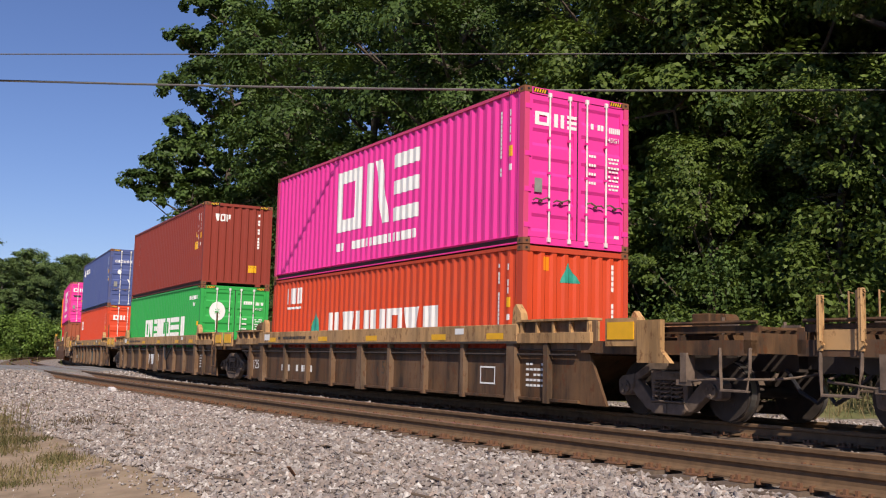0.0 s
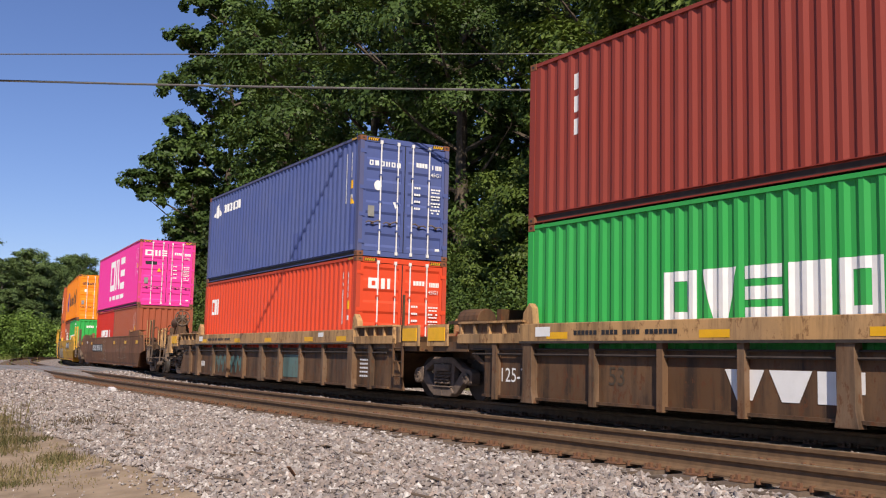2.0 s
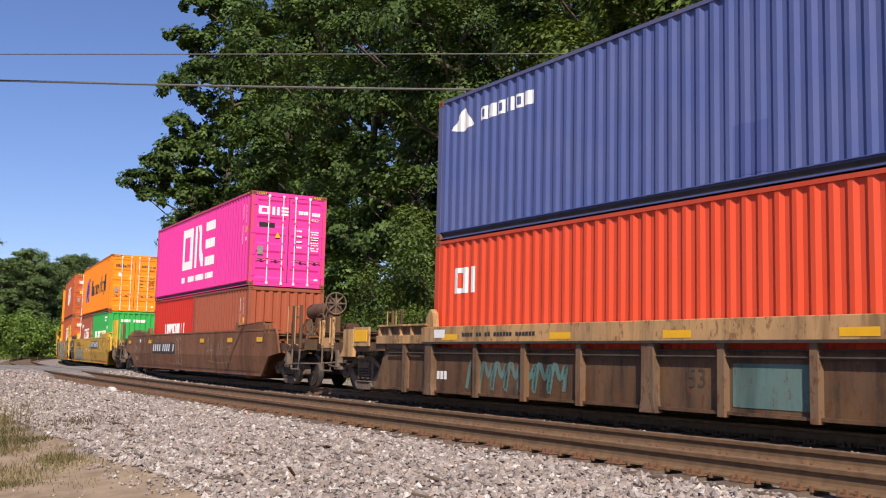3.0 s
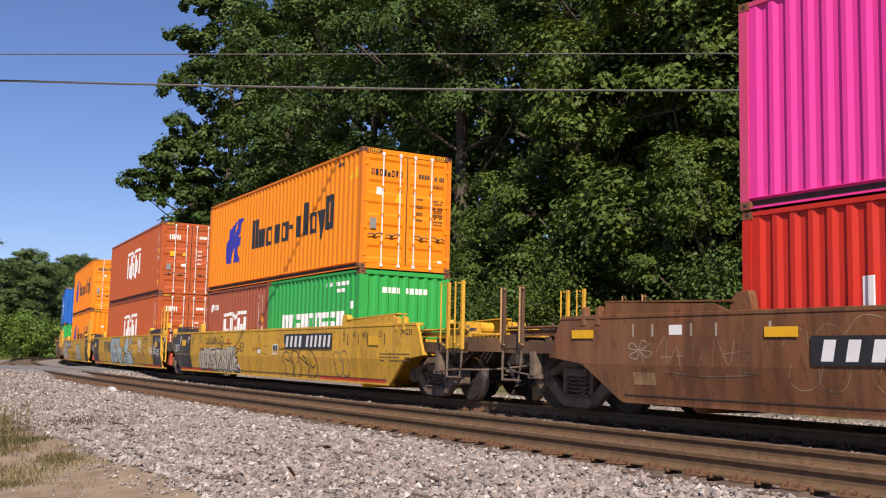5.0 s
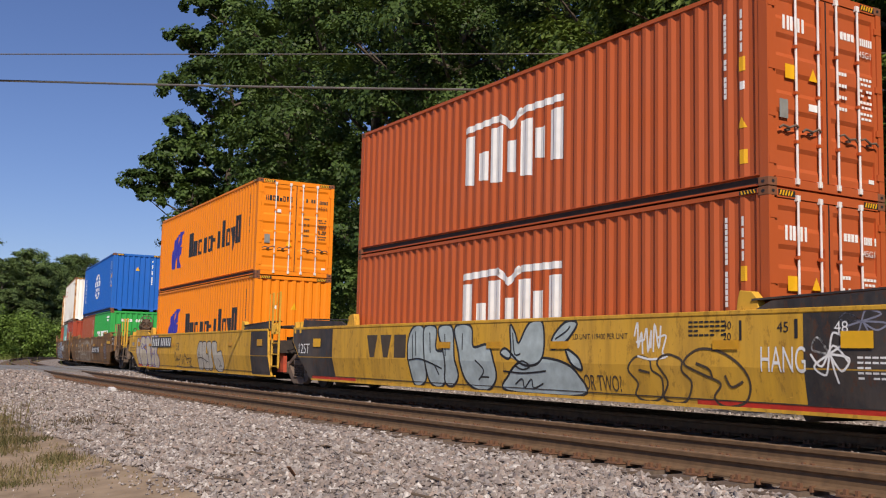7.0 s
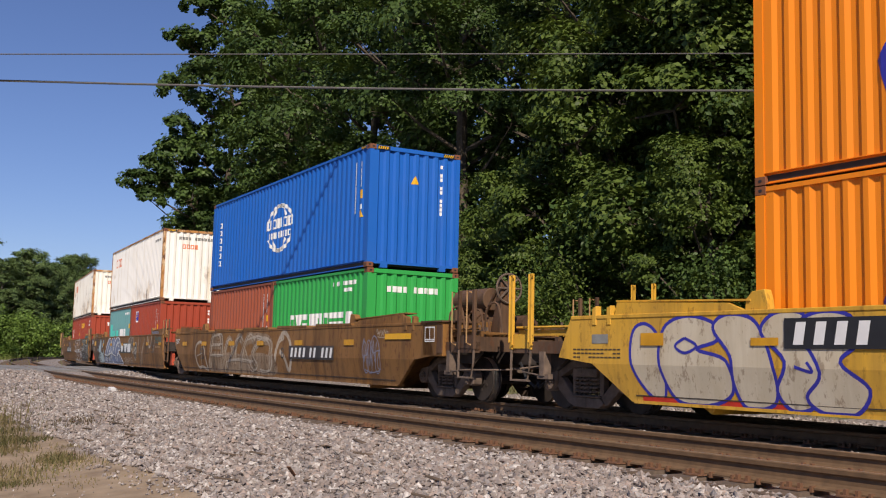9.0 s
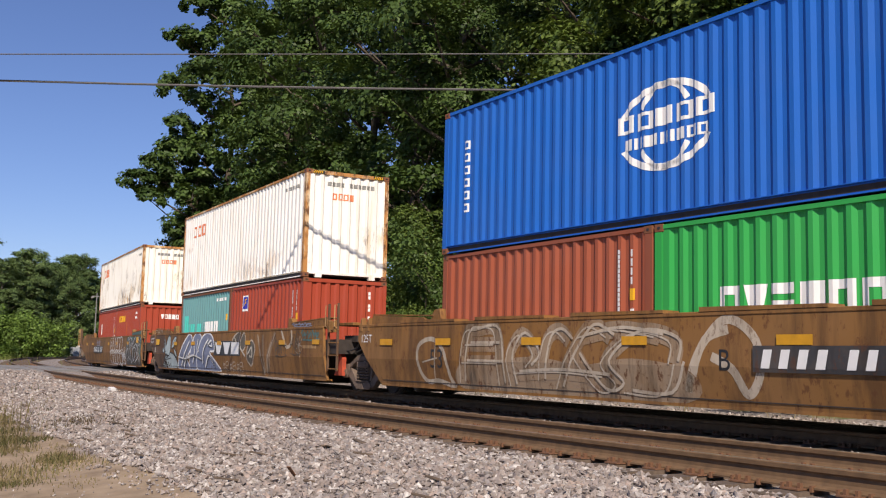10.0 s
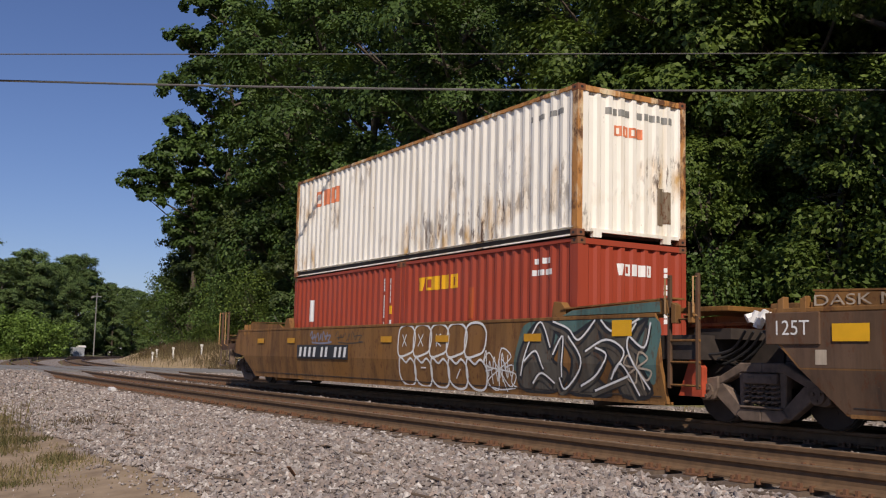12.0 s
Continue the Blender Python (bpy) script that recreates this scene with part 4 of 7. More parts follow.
def build_woods():
    lab = "tall leafy broadleaf tree in dense dark green woodland"
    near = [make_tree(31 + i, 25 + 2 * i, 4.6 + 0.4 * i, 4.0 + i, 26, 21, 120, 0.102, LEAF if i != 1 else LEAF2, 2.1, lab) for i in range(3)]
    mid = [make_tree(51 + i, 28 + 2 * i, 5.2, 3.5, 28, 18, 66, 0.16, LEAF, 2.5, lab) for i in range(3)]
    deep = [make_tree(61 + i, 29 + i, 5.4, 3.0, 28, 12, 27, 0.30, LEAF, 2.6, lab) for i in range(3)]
    rnd = random.Random(77)
    used = set()

    def put(kind, s, r, k=1.0, turn=None):
        i = rnd.randrange(3)
        src = kind[i]
        key = (id(kind), i)
        stand_tree(src, s, r, rnd.uniform(0, 360) if turn is None else turn, k, key not in used)
        used.add(key)
    # front row along the line, then rows behind it
    for s in (-5, -11.5, -17.5, -24, -30.5, -37):
        put(near, s + rnd.uniform(-1.2, 1.2), -15.5 + rnd.uniform(-1.5, 1), rnd.uniform(0.9, 1.1))
    for s in (-2, -8.5, -15, -22, -29, -36, -43):
        put(deep, s + rnd.uniform(-1.2, 1.2), -21.5 + rnd.uniform(-2, 2), rnd.uniform(0.95, 1.15))
    for s in (-44, -51, -58, -66):
        put(mid, s, -15.5 + rnd.uniform(-1, 1), rnd.uniform(0.9, 1.08))
    for s in (-74, -82):
        put(mid, s, -15.0 + rnd.uniform(-0.6, 0.6), rnd.uniform(1.02, 1.12))
    for s in (4, -12, -26, -40, -52, -62, -74, -86, -98):
        put(deep, s, -30 + rnd.uniform(-2, 2), rnd.uniform(1.0, 1.25))
    for s in (-18, -50):
        put(deep, s, -39, 1.35)
    # unseen trees right of the view, added to shade the wood's right part
    for s in (1.5, 9, 18, 28):
        put(deep, s, -10.8, 0.95)
    for s in (-6.5, -1.0):
        put(mid, s, -9.6, 0.8)
    for s in (5, 14, 24, 34):
        put(deep, s, -18, 1.05)
    for s in (-94, -101, -109):
        put(deep, s, -20.5, 1.0)


build_woods()


def build_edge_tree():
    """The trees at the wood's edge, leaning out over the curve."""
    up = make_tree(91, 34, 4.4, 9.0, 30, 20, 56, 0.22, LEAF, 2.4, "very tall leafy tree at the edge of the wood",
                   [(0.5, -5.2, 24.0, 2.0), (-0.5, -4.6, 29.0, 1.9), (0, -4.8, 20.5, 2.0), (0.4, -3.6, 32.5, 1.9)])
    stand_tree(up, -93.0, -12.5, 0, 1.0, True)
    low = make_tree(92, 20, 3.0, 9.0, 14, 20, 56, 0.21, LEAF, 1.9, "leafy tree with a long low bough at the wood's edge",
                    [(0.0, -5.3, 15.2, 1.7), (0.8, -4.3, 13.6, 1.5), (-0.5, -3.8, 17.0, 1.8), (0.2, -3.0, 15.4, 2.0), (0, -1.6, 18.6, 2.2)])
    stand_tree(low, -93.5, -9.9, 0, 1.0, True)
    under = make_tree(93, 13, 3.2, 0.8, 20, 18, 60, 0.16, LEAFDULL, 1.8, "bushy young tree under the wood's edge")
    stand_tree(under, -96.0, -11.2, 0, 1.0, True)
    for s, r, k in ((-88, -12.6, 0.95), (-103, -11.8, 1.05), (-80, -12.8, 0.9), (-111, -12.0, 1.0), (-72, -13.2, 0.85), (-64, -13.4, 0.8)):
        stand_tree(under, s, r, s * 31, k)


build_edge_tree()


def build_saplings():
    src = make_tree(97, 8.0, 2.0, 1.2, 16, 18, 100, 0.074, LEAF2, 1.15, "sunlit yellow-green young tree in front of the wood")
    first = True
    for s, r, k in ((-20.6, -9.8, 0.85), (-17.4, -11.5, 1.05), (-13.2, -10.4, 0.7), (-27.5, -11.5, 0.9), (-35.0, -12.0, 0.95), (-8.5, -11.8, 1.1), (-23.4, -12.5, 1.15), (-43.0, -12.2, 0.9), (-25.2, -13.6, 1.75), (-21.8, -14.6, 1.9), (-28.4, -12.4, 1.55), (-31.2, -12.2, 1.25)):
        stand_tree(src, s, r, s * 47, k, first)
        first = False


build_saplings()


def make_bush(seed, h, w, clumps, per, size, mat, label):
    rng = np.random.default_rng(seed)
    ob = thing("bush", label, "bush", "undergrowth")
    c = [(rng.normal(0, w * 0.45), rng.normal(0, w * 0.4), h * rng.uniform(0.12, 0.9)) for _ in range(clumps)]
    V, F = leaf_cloud(rng, c, [w * rng.uniform(0.16, 0.34) for _ in c], per, size)
    s = Solid()
    for p in c[::3]:
        s.tube([(p[0] * 0.3, p[1] * 0.3, -0.3), (p[0] * 0.6, p[1] * 0.6, p[2] * 0.5), p], 0.03, 5, 0.008, cap=False)
    part("stem", s, BARK, ob)["kind"] = "stuff"
    part("foliage", fast_mesh("foliage", V, F, mat), None, ob)["kind"] = "stuff"
    return ob


def build_bushes():
    rnd = random.Random(8)
    kinds = [make_bush(101, 3.4, 2.6, 40, 240, 0.06, LEAF, "dense green roadside bush below the trees"),
             make_bush(102, 4.6, 3.0, 46, 240, 0.062, LEAF2, "tall yellow-green bush below the trees"),
             make_bush(103, 2.2, 2.4, 30, 220, 0.054, LEAF2, "low weedy green bush beside the railway")]
    used = set()
    for s, r, i, k in [(-4, -8.5, 0, 1), (-8, -10.5, 1, 1.1), (-11, -8, 2, 1), (-14.5, -9.5, 1, 1.2), (-17.5, -8, 2, 1.1), (-20, -10, 0, 1.1), (-23.5, -8.5, 2, 1.1), (-26, -10.5, 1, 1.0), (-29.5, -9, 0, 1.0), (-33, -10.5, 0, 1.2), (-37, -9.5, 2, 1.1), (-41, -11, 1, 1.0),
                       (-12, -13, 1, 1.5), (-18.5, -13, 1, 1.6), (-25, -13, 0, 1.7), (-31, -13.5, 1, 1.4), (-38, -13, 0, 1.7), (-6, -13, 0, 1.8), (-46, -13, 0, 1.6), (-53, -12.5, 1, 1.2), (-60, -12.5, 0, 1.6), (-68, -12, 1, 1.3), (-76, -12, 0, 1.7), (-84, -11.5, 1, 1.4), (-92, -11, 0, 1.6), (-100, -11, 1, 1.6), (-58, -9.6, 2, 0.8), (-73, -9.4, 2, 0.9), (-108, -12, 0, 1.8)]:
        m = arc_pose(s, r, ground_z(s, r) - 0.1) @ Matrix.Rotation(rnd.uniform(0, 6.28), 4, "Z")
        ob = kinds[i]
        if i in used:
            ob = copy_thing(ob, m)
        else:
            used.add(i)
            ob.matrix_basis = m
        ob.scale = (k, k, k)


build_bushes()


def build_far_trees():
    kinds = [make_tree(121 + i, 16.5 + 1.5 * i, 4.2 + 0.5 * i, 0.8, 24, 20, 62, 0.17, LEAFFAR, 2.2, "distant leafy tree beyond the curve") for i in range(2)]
    rnd = random.Random(4)
    used = set()
    for d, px, k in [(185, -40, 0.95), (180, 5, 0.85), (190, 28, 0.95), (188, 52, 1.0), (192, 74, 0.92), (195, 98, 0.9), (240, 114, 1.2), (245, 138, 1.24), (255, 160, 1.1), (178, 20, 0.6), (176, 60, 0.55), (215, 40, 1.05), (215, 85, 1.0), (250, 128, 1.25),
                     (270, 178, 1.0), (255, 196, 0.95), (275, 214, 0.95), (290, 232, 1.0), (300, 250, 1.0), (290, 268, 0.95), (280, 290, 0.95), (270, 315, 0.9), (250, 205, 0.7), (260, 240, 0.75), (150, -70, 1), (150, -120, 1)]:
        a = 0.9965 + math.atan((784 - px) / 1792)
        x, y = -math.sin(a) * d, math.cos(a) * d
        s, r = math.atan2(x, CY - y) * RT, math.hypot(x, CY - y) - RT
        m = Matrix.Translation((x, y, ground_z(s, r) - 0.6)) @ Matrix.Rotation(rnd.uniform(0, 6.28), 4, "Z")
        i = rnd.randrange(2)
        ob = kinds[i]
        if i in used:
            ob = copy_thing(ob, m)
        else:
            used.add(i)
            ob.matrix_basis = m
        ob.scale = (k * 1.05, k * 1.05, k)


build_far_trees()


def build_far_bushes():
    src = make_bush(105, 4.6, 3.6, 60, 150, 0.15, LEAFBRIGHT, "sunlit bright green bush at the edge of the meadow")
    for i, (d, px, k) in enumerate(((150, 8, 1.25), (146, 34, 1.4), (142, 62, 1.15), (150, 86, 0.9), (148, -22, 1.5))):
        a = 0.9965 + math.atan((784 - px) / 1792)
        x, y = -math.sin(a) * d, math.cos(a) * d
        m = Matrix.Translation((x, y, ground_z(math.atan2(x, CY - y) * RT, math.hypot(x, CY - y) - RT) - 0.2)) @ Matrix.Rotation(i * 1.9, 4, "Z")
        ob = copy_thing(src, m) if i else src
        ob.matrix_basis = m
        ob.scale = (k, k, k)


build_far_bushes()

blades("dry_grass", [(-60 - 3.5 * i, r, 420, 1.3, 0.55) for i in range(12) for r in (-7.4, -9.5)] + [(-44 + 3 * i, -7.2, 200, 0.7, 0.5) for i in range(13)], STRAW, "tan dry grass on the bank behind the track", "grass")
rnd = random.Random(33)
tufts = [(rnd.uniform(-25, -10.5), 8.75 + 1.6 * rnd.random() ** 0.8, rnd.randint(40, 190), rnd.uniform(0.1, 0.32), rnd.uniform(0.03, 0.11)) for _ in range(70)]
blades("roadside_grass", tufts + [(-15.5, 9.75, 120, 0.35, 0.30), (-17, 9.9, 160, 0.6, 0.26), (-21, 9.8, 200, 0.9, 0.22), (-18.6, 9.3, 60, 0.5, 0.5), (-17.5, 8.4, 160, 0.6, 0.10), (-23, 8.4, 160, 0.8, 0.12)], STRAW, "dry straw-coloured grass matted at the path's edge", "grass")
blades("green_grass", [(q[0] + 0.2, q[1], q[2], q[3] * 1.1, q[4]) for q in tufts[::2] if q[1] < 10.1] + [(-15.2, 9.85, 260, 0.3, 0.2), (-21, 9.6, 300, 0.8, 0.12), (-30, 10.2, 300, 1.4, 0.3)], GRASSBLADE, "green weeds and grass beside the line", "grass")
blades("dead_weeds", [(-17.3, 7.95, 110, 0.22, 0.12), (-17.9, 8.05, 80, 0.18, 0.1), (-15.6, 7.6, 50, 0.15, 0.08), (-13.4, 9.0, 60, 0.2, 0.08)] + [(-56 - 2.1 * k, -6.0 - 1.1 * (k % 3), 150, 0.8, 0.85) for k in range(20)], DEADWEED, "brown dead weeds in the stones and on the bank", "weeds")


blades("meadow_grass", [(-66 - 6 * i, 11 + 2.5 * (i % 4), 520, 2.6, 0.7) for i in range(20)], MEADOW, "bright green meadow grass outside the curve", "grass")


# ---- wires over the line, poles and markers ----
def build_wires():
    for z0, p, label, r in ((7.19, (-18.7, 13.83), "thick grey overhead cable crossing above the train", 0.026), (7.77, (-18.09, 13.53), "thin grey overhead wire crossing above the train", 0.014)):
        d = Vector((0.556, 0.831, 0.0)) if r > 0.02 else Vector((0.564, 0.826, 0.0))
        sl = 0.009 if r > 0.02 else 0.018
        pts = []
        for i in range(41):
            k = -60 + 3.0 * i
            sag = -0.085 + 0.0009 * (k + 1.5) ** 2 if r > 0.02 else 0.0001 * k * k
            pts.append(Vector((p[0], p[1], z0)) + d * k + Vector((0, 0, sl * k + sag)))
        s = Solid().tube(pts, r, 6)
        tagged(part("overhead_wire", s, WIRE), label, "wire")


build_wires()


def build_markers():
    for s, r, h in ((-82.0, -5.8, 0.65), (-78.0, -5.0, 0.7), (-72.5, -5.7, 0.8), (-67.2, -6.7, 0.65), (-56.8, -6.8, 0.65)):
        z = ground_z(s, r)
        ob = thing("marker_post", "short white marker post in the dry grass bank", "post", "bank markers")
        ob.matrix_basis = arc_pose(s, r, z)
        part("post", Solid().tube([(0, 0, -0.3), (0, 0, h)], 0.06, 8), POSTWHITE, ob)
        part("cap", Solid().tube([(0, 0, h - 0.12), (0, 0, h + 0.02)], 0.10, 8), POSTWHITE, ob)
    ob = thing("signal_pole", "tall grey pole beside the far curve", "pole")
    ob.matrix_basis = Matrix.Translation((-223, 56, 0))
    part("pole", Solid().tube([(0, 0, -0.8), (0, 0, 13.4)], 0.15, 8, 0.10), WOODPOLE, ob)
    part("crossarm", Solid().box(-0.1, 0.1, -1.0, 1.0, 12.55, 12.75), WOODPOLE, ob)
    part("lamp_head", Solid().box(-0.2, 0.2, -1.2, -0.7, 12.25, 12.55), WOODPOLE, ob)
    ob = thing("relay_box", "pale grey lineside equipment cabinet", "cabinet")
    ob.matrix_basis = Matrix.Translation((-209, 49.2, 0.1))
    part("body", Solid().box(-0.9, 0.9, -1.0, 1.3, -0.6, 1.5), plain("cabinet_grey", (0.3, 0.32, 0.34), 0.6), ob, bevel=0.03)
    part("roof", Solid().box(-1.0, 1.0, 0.1, 1.5, 1.5, 1.9), POSTWHITE, ob, "white sloping roof")


build_markers()


# ---- railway trucks ----
def wheelset_mesh():
    s = Solid()
    for y in (-0.7175, 0.7175):
        o = math.copysign(1, y)
        s.tube([(0, y - o * 0.06, 0), (0, y + o * 0.06, 0)], 0.42, 28)
        s.tube([(0, y - o * 0.075, 0), (0, y - o * 0.045, 0)], 0.445, 28)
        s.tube([(0, y + o * 0.06, 0), (0, y + o * 0.085, 0)], 0.40, 28)
        s.tube([(0, y + o * 0.08, 0), (0, y + o * 0.12, 0)], 0.13, 14)
    s.tube([(0, -1.05, 0), (0, 1.05, 0)], 0.08, 10)
    for k in range(6):
        a = k * math.pi / 3
        for o in (-1, 1):
            s.tube([(0.2 * math.cos(a), o * 0.80, 0.2 * math.sin(a)), (0.2 * math.cos(a), o * 0.812, 0.2 * math.sin(a))], 0.035, 6)
    me = s.mesh("wheelset", [STEEL, TREAD])
    for p in me.polygons:
        rr = math.hypot(p.center.x, p.center.z)
        if abs(p.normal.y) < 0.3 and 0.41 < rr < 0.43:
            p.material_index = 1
    return me


WHEEL = wheelset_mesh()


def truck_frame_mesh():
    """Cast side frame: arched top member, bolster columns, spring seat, diagonal arms and bearing pedestals."""
    s = Solid()
    half = [[(0.0, 0.83), (0.36, 0.83), (0.74, 0.63), (0.74, 0.51), (0.34, 0.70), (0.0, 0.70)],
            [(0.72, 0.64), (1.0, 0.60), (1.08, 0.53), (1.06, 0.33), (0.98, 0.30), (0.80, 0.32), (0.72, 0.48)],
            [(0.27, 0.71), (0.39, 0.71), (0.37, 0.22), (0.29, 0.22)],
            [(0.66, 0.55), (0.80, 0.52), (0.80, 0.38), (0.46, 0.11), (0.31, 0.10), (0.31, 0.22)],
            [(0.0, 0.23), (0.33, 0.23), (0.42, 0.14), (0.30, 0.06), (0.0, 0.06)]]
    for k, poly in enumerate(half):
        w = (0.075, 0.10, 0.062, 0.07, 0.10)[k]
        s.prism(poly, -w, w)
        s.prism([(-x, z) for x, z in poly][::-1], -w, w)
    s.box(-0.34, 0.34, -0.13, 0.13, 0.23, 0.262).box(-0.28, 0.28, -0.12, 0.12, 0.555, 0.69)
    for x in (-0.14, 0.14):
        s.box(x - 0.06, x + 0.06, -0.128, 0.128, 0.60, 0.66)
    return s.mesh("side_frame", TRUCKMAT)


def spring_mesh():
    s = Solid()
    pts = [(0.055 * math.cos(t), 0.055 * math.sin(t), 0.27 + 0.29 * i / 36) for i, t in ((i, i * math.pi / 4) for i in range(37))]
    s.tube(pts, 0.017, 5)
    return s.mesh("spring", TRUCKMAT)


def cap_mesh():
    s = Solid().tube([(0, -0.04, 0), (0, 0.05, 0)], 0.105, 14)
    for k in range(3):
        a = k * 2.1 + 0.5
        s.tube([(0.06 * math.cos(a), 0.0, 0.06 * math.sin(a)), (0.06 * math.cos(a), 0.075, 0.06 * math.sin(a))], 0.022, 6)
    return s.mesh("bearing_cap", TRUCKMAT)


FRAME_ME, SPRING_ME, CAP_ME = truck_frame_mesh(), spring_mesh(), cap_mesh()
WHEELS = []


def truck(parent, x):
    """Two-axle truck under a car, at x along it."""
    t = part("truck", Solid().box(-0.16, 0.16, -0.95, 0.95, 0.5, 0.72).box(-0.3, 0.3, -0.3, 0.3, 0.7, 0.86), TRUCKMAT, parent, "dusty cast steel two-axle truck")
    t.location = (x, 0, 0)
    for o in (-1, 1):
        f = part("side_frame", FRAME_ME, None, t)
        f.location = (0, o * 1.0, 0)
        f.modifiers.new("edge", "BEVEL").width = 0.014
        for i in (-2, -1, 0, 1, 2):
            q = part("spring", SPRING_ME, None, t)
            q.location = (i * 0.115, o * (1.035 if i % 2 else 1.06), 0)
        for ax in (-0.9, 0.9):
            c = part("bearing_cap", CAP_ME, None, t)
            c.location = (ax, o * 1.09, 0.43)
            if o < 0:
                c.rotation_euler = (0, 0, math.pi)
    for ax in (-0.9, 0.9):
        w = part("wheelset", WHEEL, None, t, "dark steel wheels with polished treads on one axle")
        w.location = (ax, 0, 0.42)
        WHEELS.append((w, ax))
    brake = Solid()
    for ax in (-0.42, 0.42):
        brake.box(ax - 0.05, ax + 0.05, -0.85, 0.85, 0.34, 0.44)
    part("brake_beam", brake, STEEL, t)


# ---- the flat end details shared by the cars ----
def coupler(parent, e, mat=STEEL):
    s = Solid().box(e * 8.6, e * 11.35, -0.28, 0.28, 0.72, 1.02).box(e * 11.3, e * 11.75, -0.11, 0.11, 0.76, 0.96)
    s.prism([(e * 11.6, 0.70), (e * 11.9, 0.72), (e * 11.9, 1.0), (e * 11.6, 1.02)], -0.2, 0.14)
    part("coupler", s, mat, parent, "dark steel draft sill and knuckle coupler")
    h = Solid().tube([(e * 11.2, -0.35, 0.75), (e * 11.5, -0.42, 0.45), (e * 11.75, -0.4, 0.32), (e * 11.86, -0.36, 0.42)], 0.028, 6)
    part("brake_hose", h, BLACK, parent)


def end_platform(parent, e, mat, posts, post_mat, reach=11.2, near=True, iron_mat=None, frame_mat=None):
    """Walkway, railings and steps over the truck at a coupled end."""
    g = Solid()
    for i in range(16):
        a = 8.7 + i * (reach - 8.7) / 16
        g.box(e * a, e * (a + 0.06), -1.25, 1.25, 1.28, 1.31)
    for y in (-1.27, -0.4, 0.4, 1.23):
        g.box(e * 8.5, e * reach, y, y + 0.05, 1.22, 1.32)
    part("walkway_grating", g, mat, parent)
    s = Solid().box(e * 8.4, e * reach, -1.42, -1.30, 0.92, 1.12).box(e * 8.4, e * reach, 1.30, 1.42, 0.92, 1.12)
    s.box(e * (reach - 0.12), e * reach, -1.42, 1.42, 0.95, 1.22)
    for a in (9.2, 10.1, 10.9):
        s.box(e * a, e * (a + 0.09), -1.32, 1.32, 1.0, 1.2)
    part("end_frame", s, frame_mat or mat, parent)
    r = Solid().tube([(e * 8.6, -1.3, 1.36), (e * reach, -1.3, 1.36)], 0.028, 6).tube([(e * 8.6, 1.3, 1.36), (e * reach, 1.3, 1.36)], 0.028, 6)
    part("pipe_rail", r, mat, parent)
    for i, (y, z) in enumerate(((-1.12, 1.05), (-0.75, 1.12), (0.6, 1.1))):
        q = Solid().tube(smooth_curve([(e * 8.7, y, z), (e * 9.3, y + 0.05, z - 0.12), (e * 10.2, y - 0.04, z + 0.02), (e * (reach - 0.1), y + 0.1, z - 0.1)], 4), 0.024, 6)
        part("brake_pipe", q, STEEL, parent)
    part("lever_bracket", Solid().box(e * 10.3, e * 10.42, -1.46, -1.30, 0.55, 0.95).box(e * 10.2, e * 10.5, -1.44, -1.34, 0.50, 0.58), TRUCKMAT, parent)
    part("uncoupling_rod", Solid().tube(smooth_curve([(e * 10.4, -1.42, 0.55), (e * 10.9, -1.40, 0.60), (e * 11.5, -0.9, 0.62), (e * 11.75, -0.3, 0.7)], 5), 0.018, 6), TRUCKMAT, parent)
    part("air_valve", Solid().box(e * 9.6, e * 9.95, -0.55, -0.2, 1.3, 1.55).tube([(e * 9.78, -0.2, 1.45), (e * 9.78, 0.15, 1.45)], 0.12, 10), mat, parent, bevel=0.015)
    for y, sides in ((-1.45, near), (1.39, True)):
        if sides:
            for x, top in posts:
                post = part("grab_post", Solid().box(e * x, e * (x + 0.075), y, y + 0.06, 0.98, top), post_mat, parent, bevel=0.008)
                iron = Solid().tube([(e * (x - 0.03), y, top - 0.05), (e * (x - 0.04), y - 0.09, top - 0.02), (e * (x - 0.04), y - 0.09, 1.10), (e * (x - 0.03), y, 1.06)], 0.016, 6)
                part("grab_iron", iron, iron_mat or post_mat, post, "thin bent grab iron")
            x0, x1 = posts[0][0], posts[1][0]
            part("post_plate", Solid().box(e * x0, e * (x1 + 0.07), y + 0.02, y + 0.05, 1.0, 1.24), post_mat, parent)
        x0, x1 = posts[0][0] + 0.04, posts[1][0] + 0.04
        leg = Solid().tube([(e * x0, y + 0.03, 1.02), (e * (x0 + 0.01), y + 0.02, 0.75), (e * (x0 + 0.05), y, 0.46), (e * (x1 - 0.03), y, 0.46), (e * x1, y + 0.02, 0.75), (e * x1, y + 0.03, 1.02)], 0.024, 6)
        leg.box(e * (x0 + 0.04), e * (x1 - 0.03), y - 0.03, y + 0.06, 0.445, 0.465)
        part("stirrup_step", leg, TRUCKMAT, parent, "dusty steel stirrup step")
    # rodding and levers seen through the open platform
    for k, (x, y, z) in enumerate(((8.9, -1.0, 1.33), (9.5, -0.2, 1.36), (10.2, 0.7, 1.34), (10.5, -0.9, 1.34))):
        part("lever", Solid().box(e * x, e * (x + 0.34), y, y + 0.04, z, z + 0.07).tube([(e * (x + 0.05), y + 0.02, z - 0.2), (e * (x + 0.05), y + 0.02, z + 0.12)], 0.025, 6), TRUCKMAT, parent)
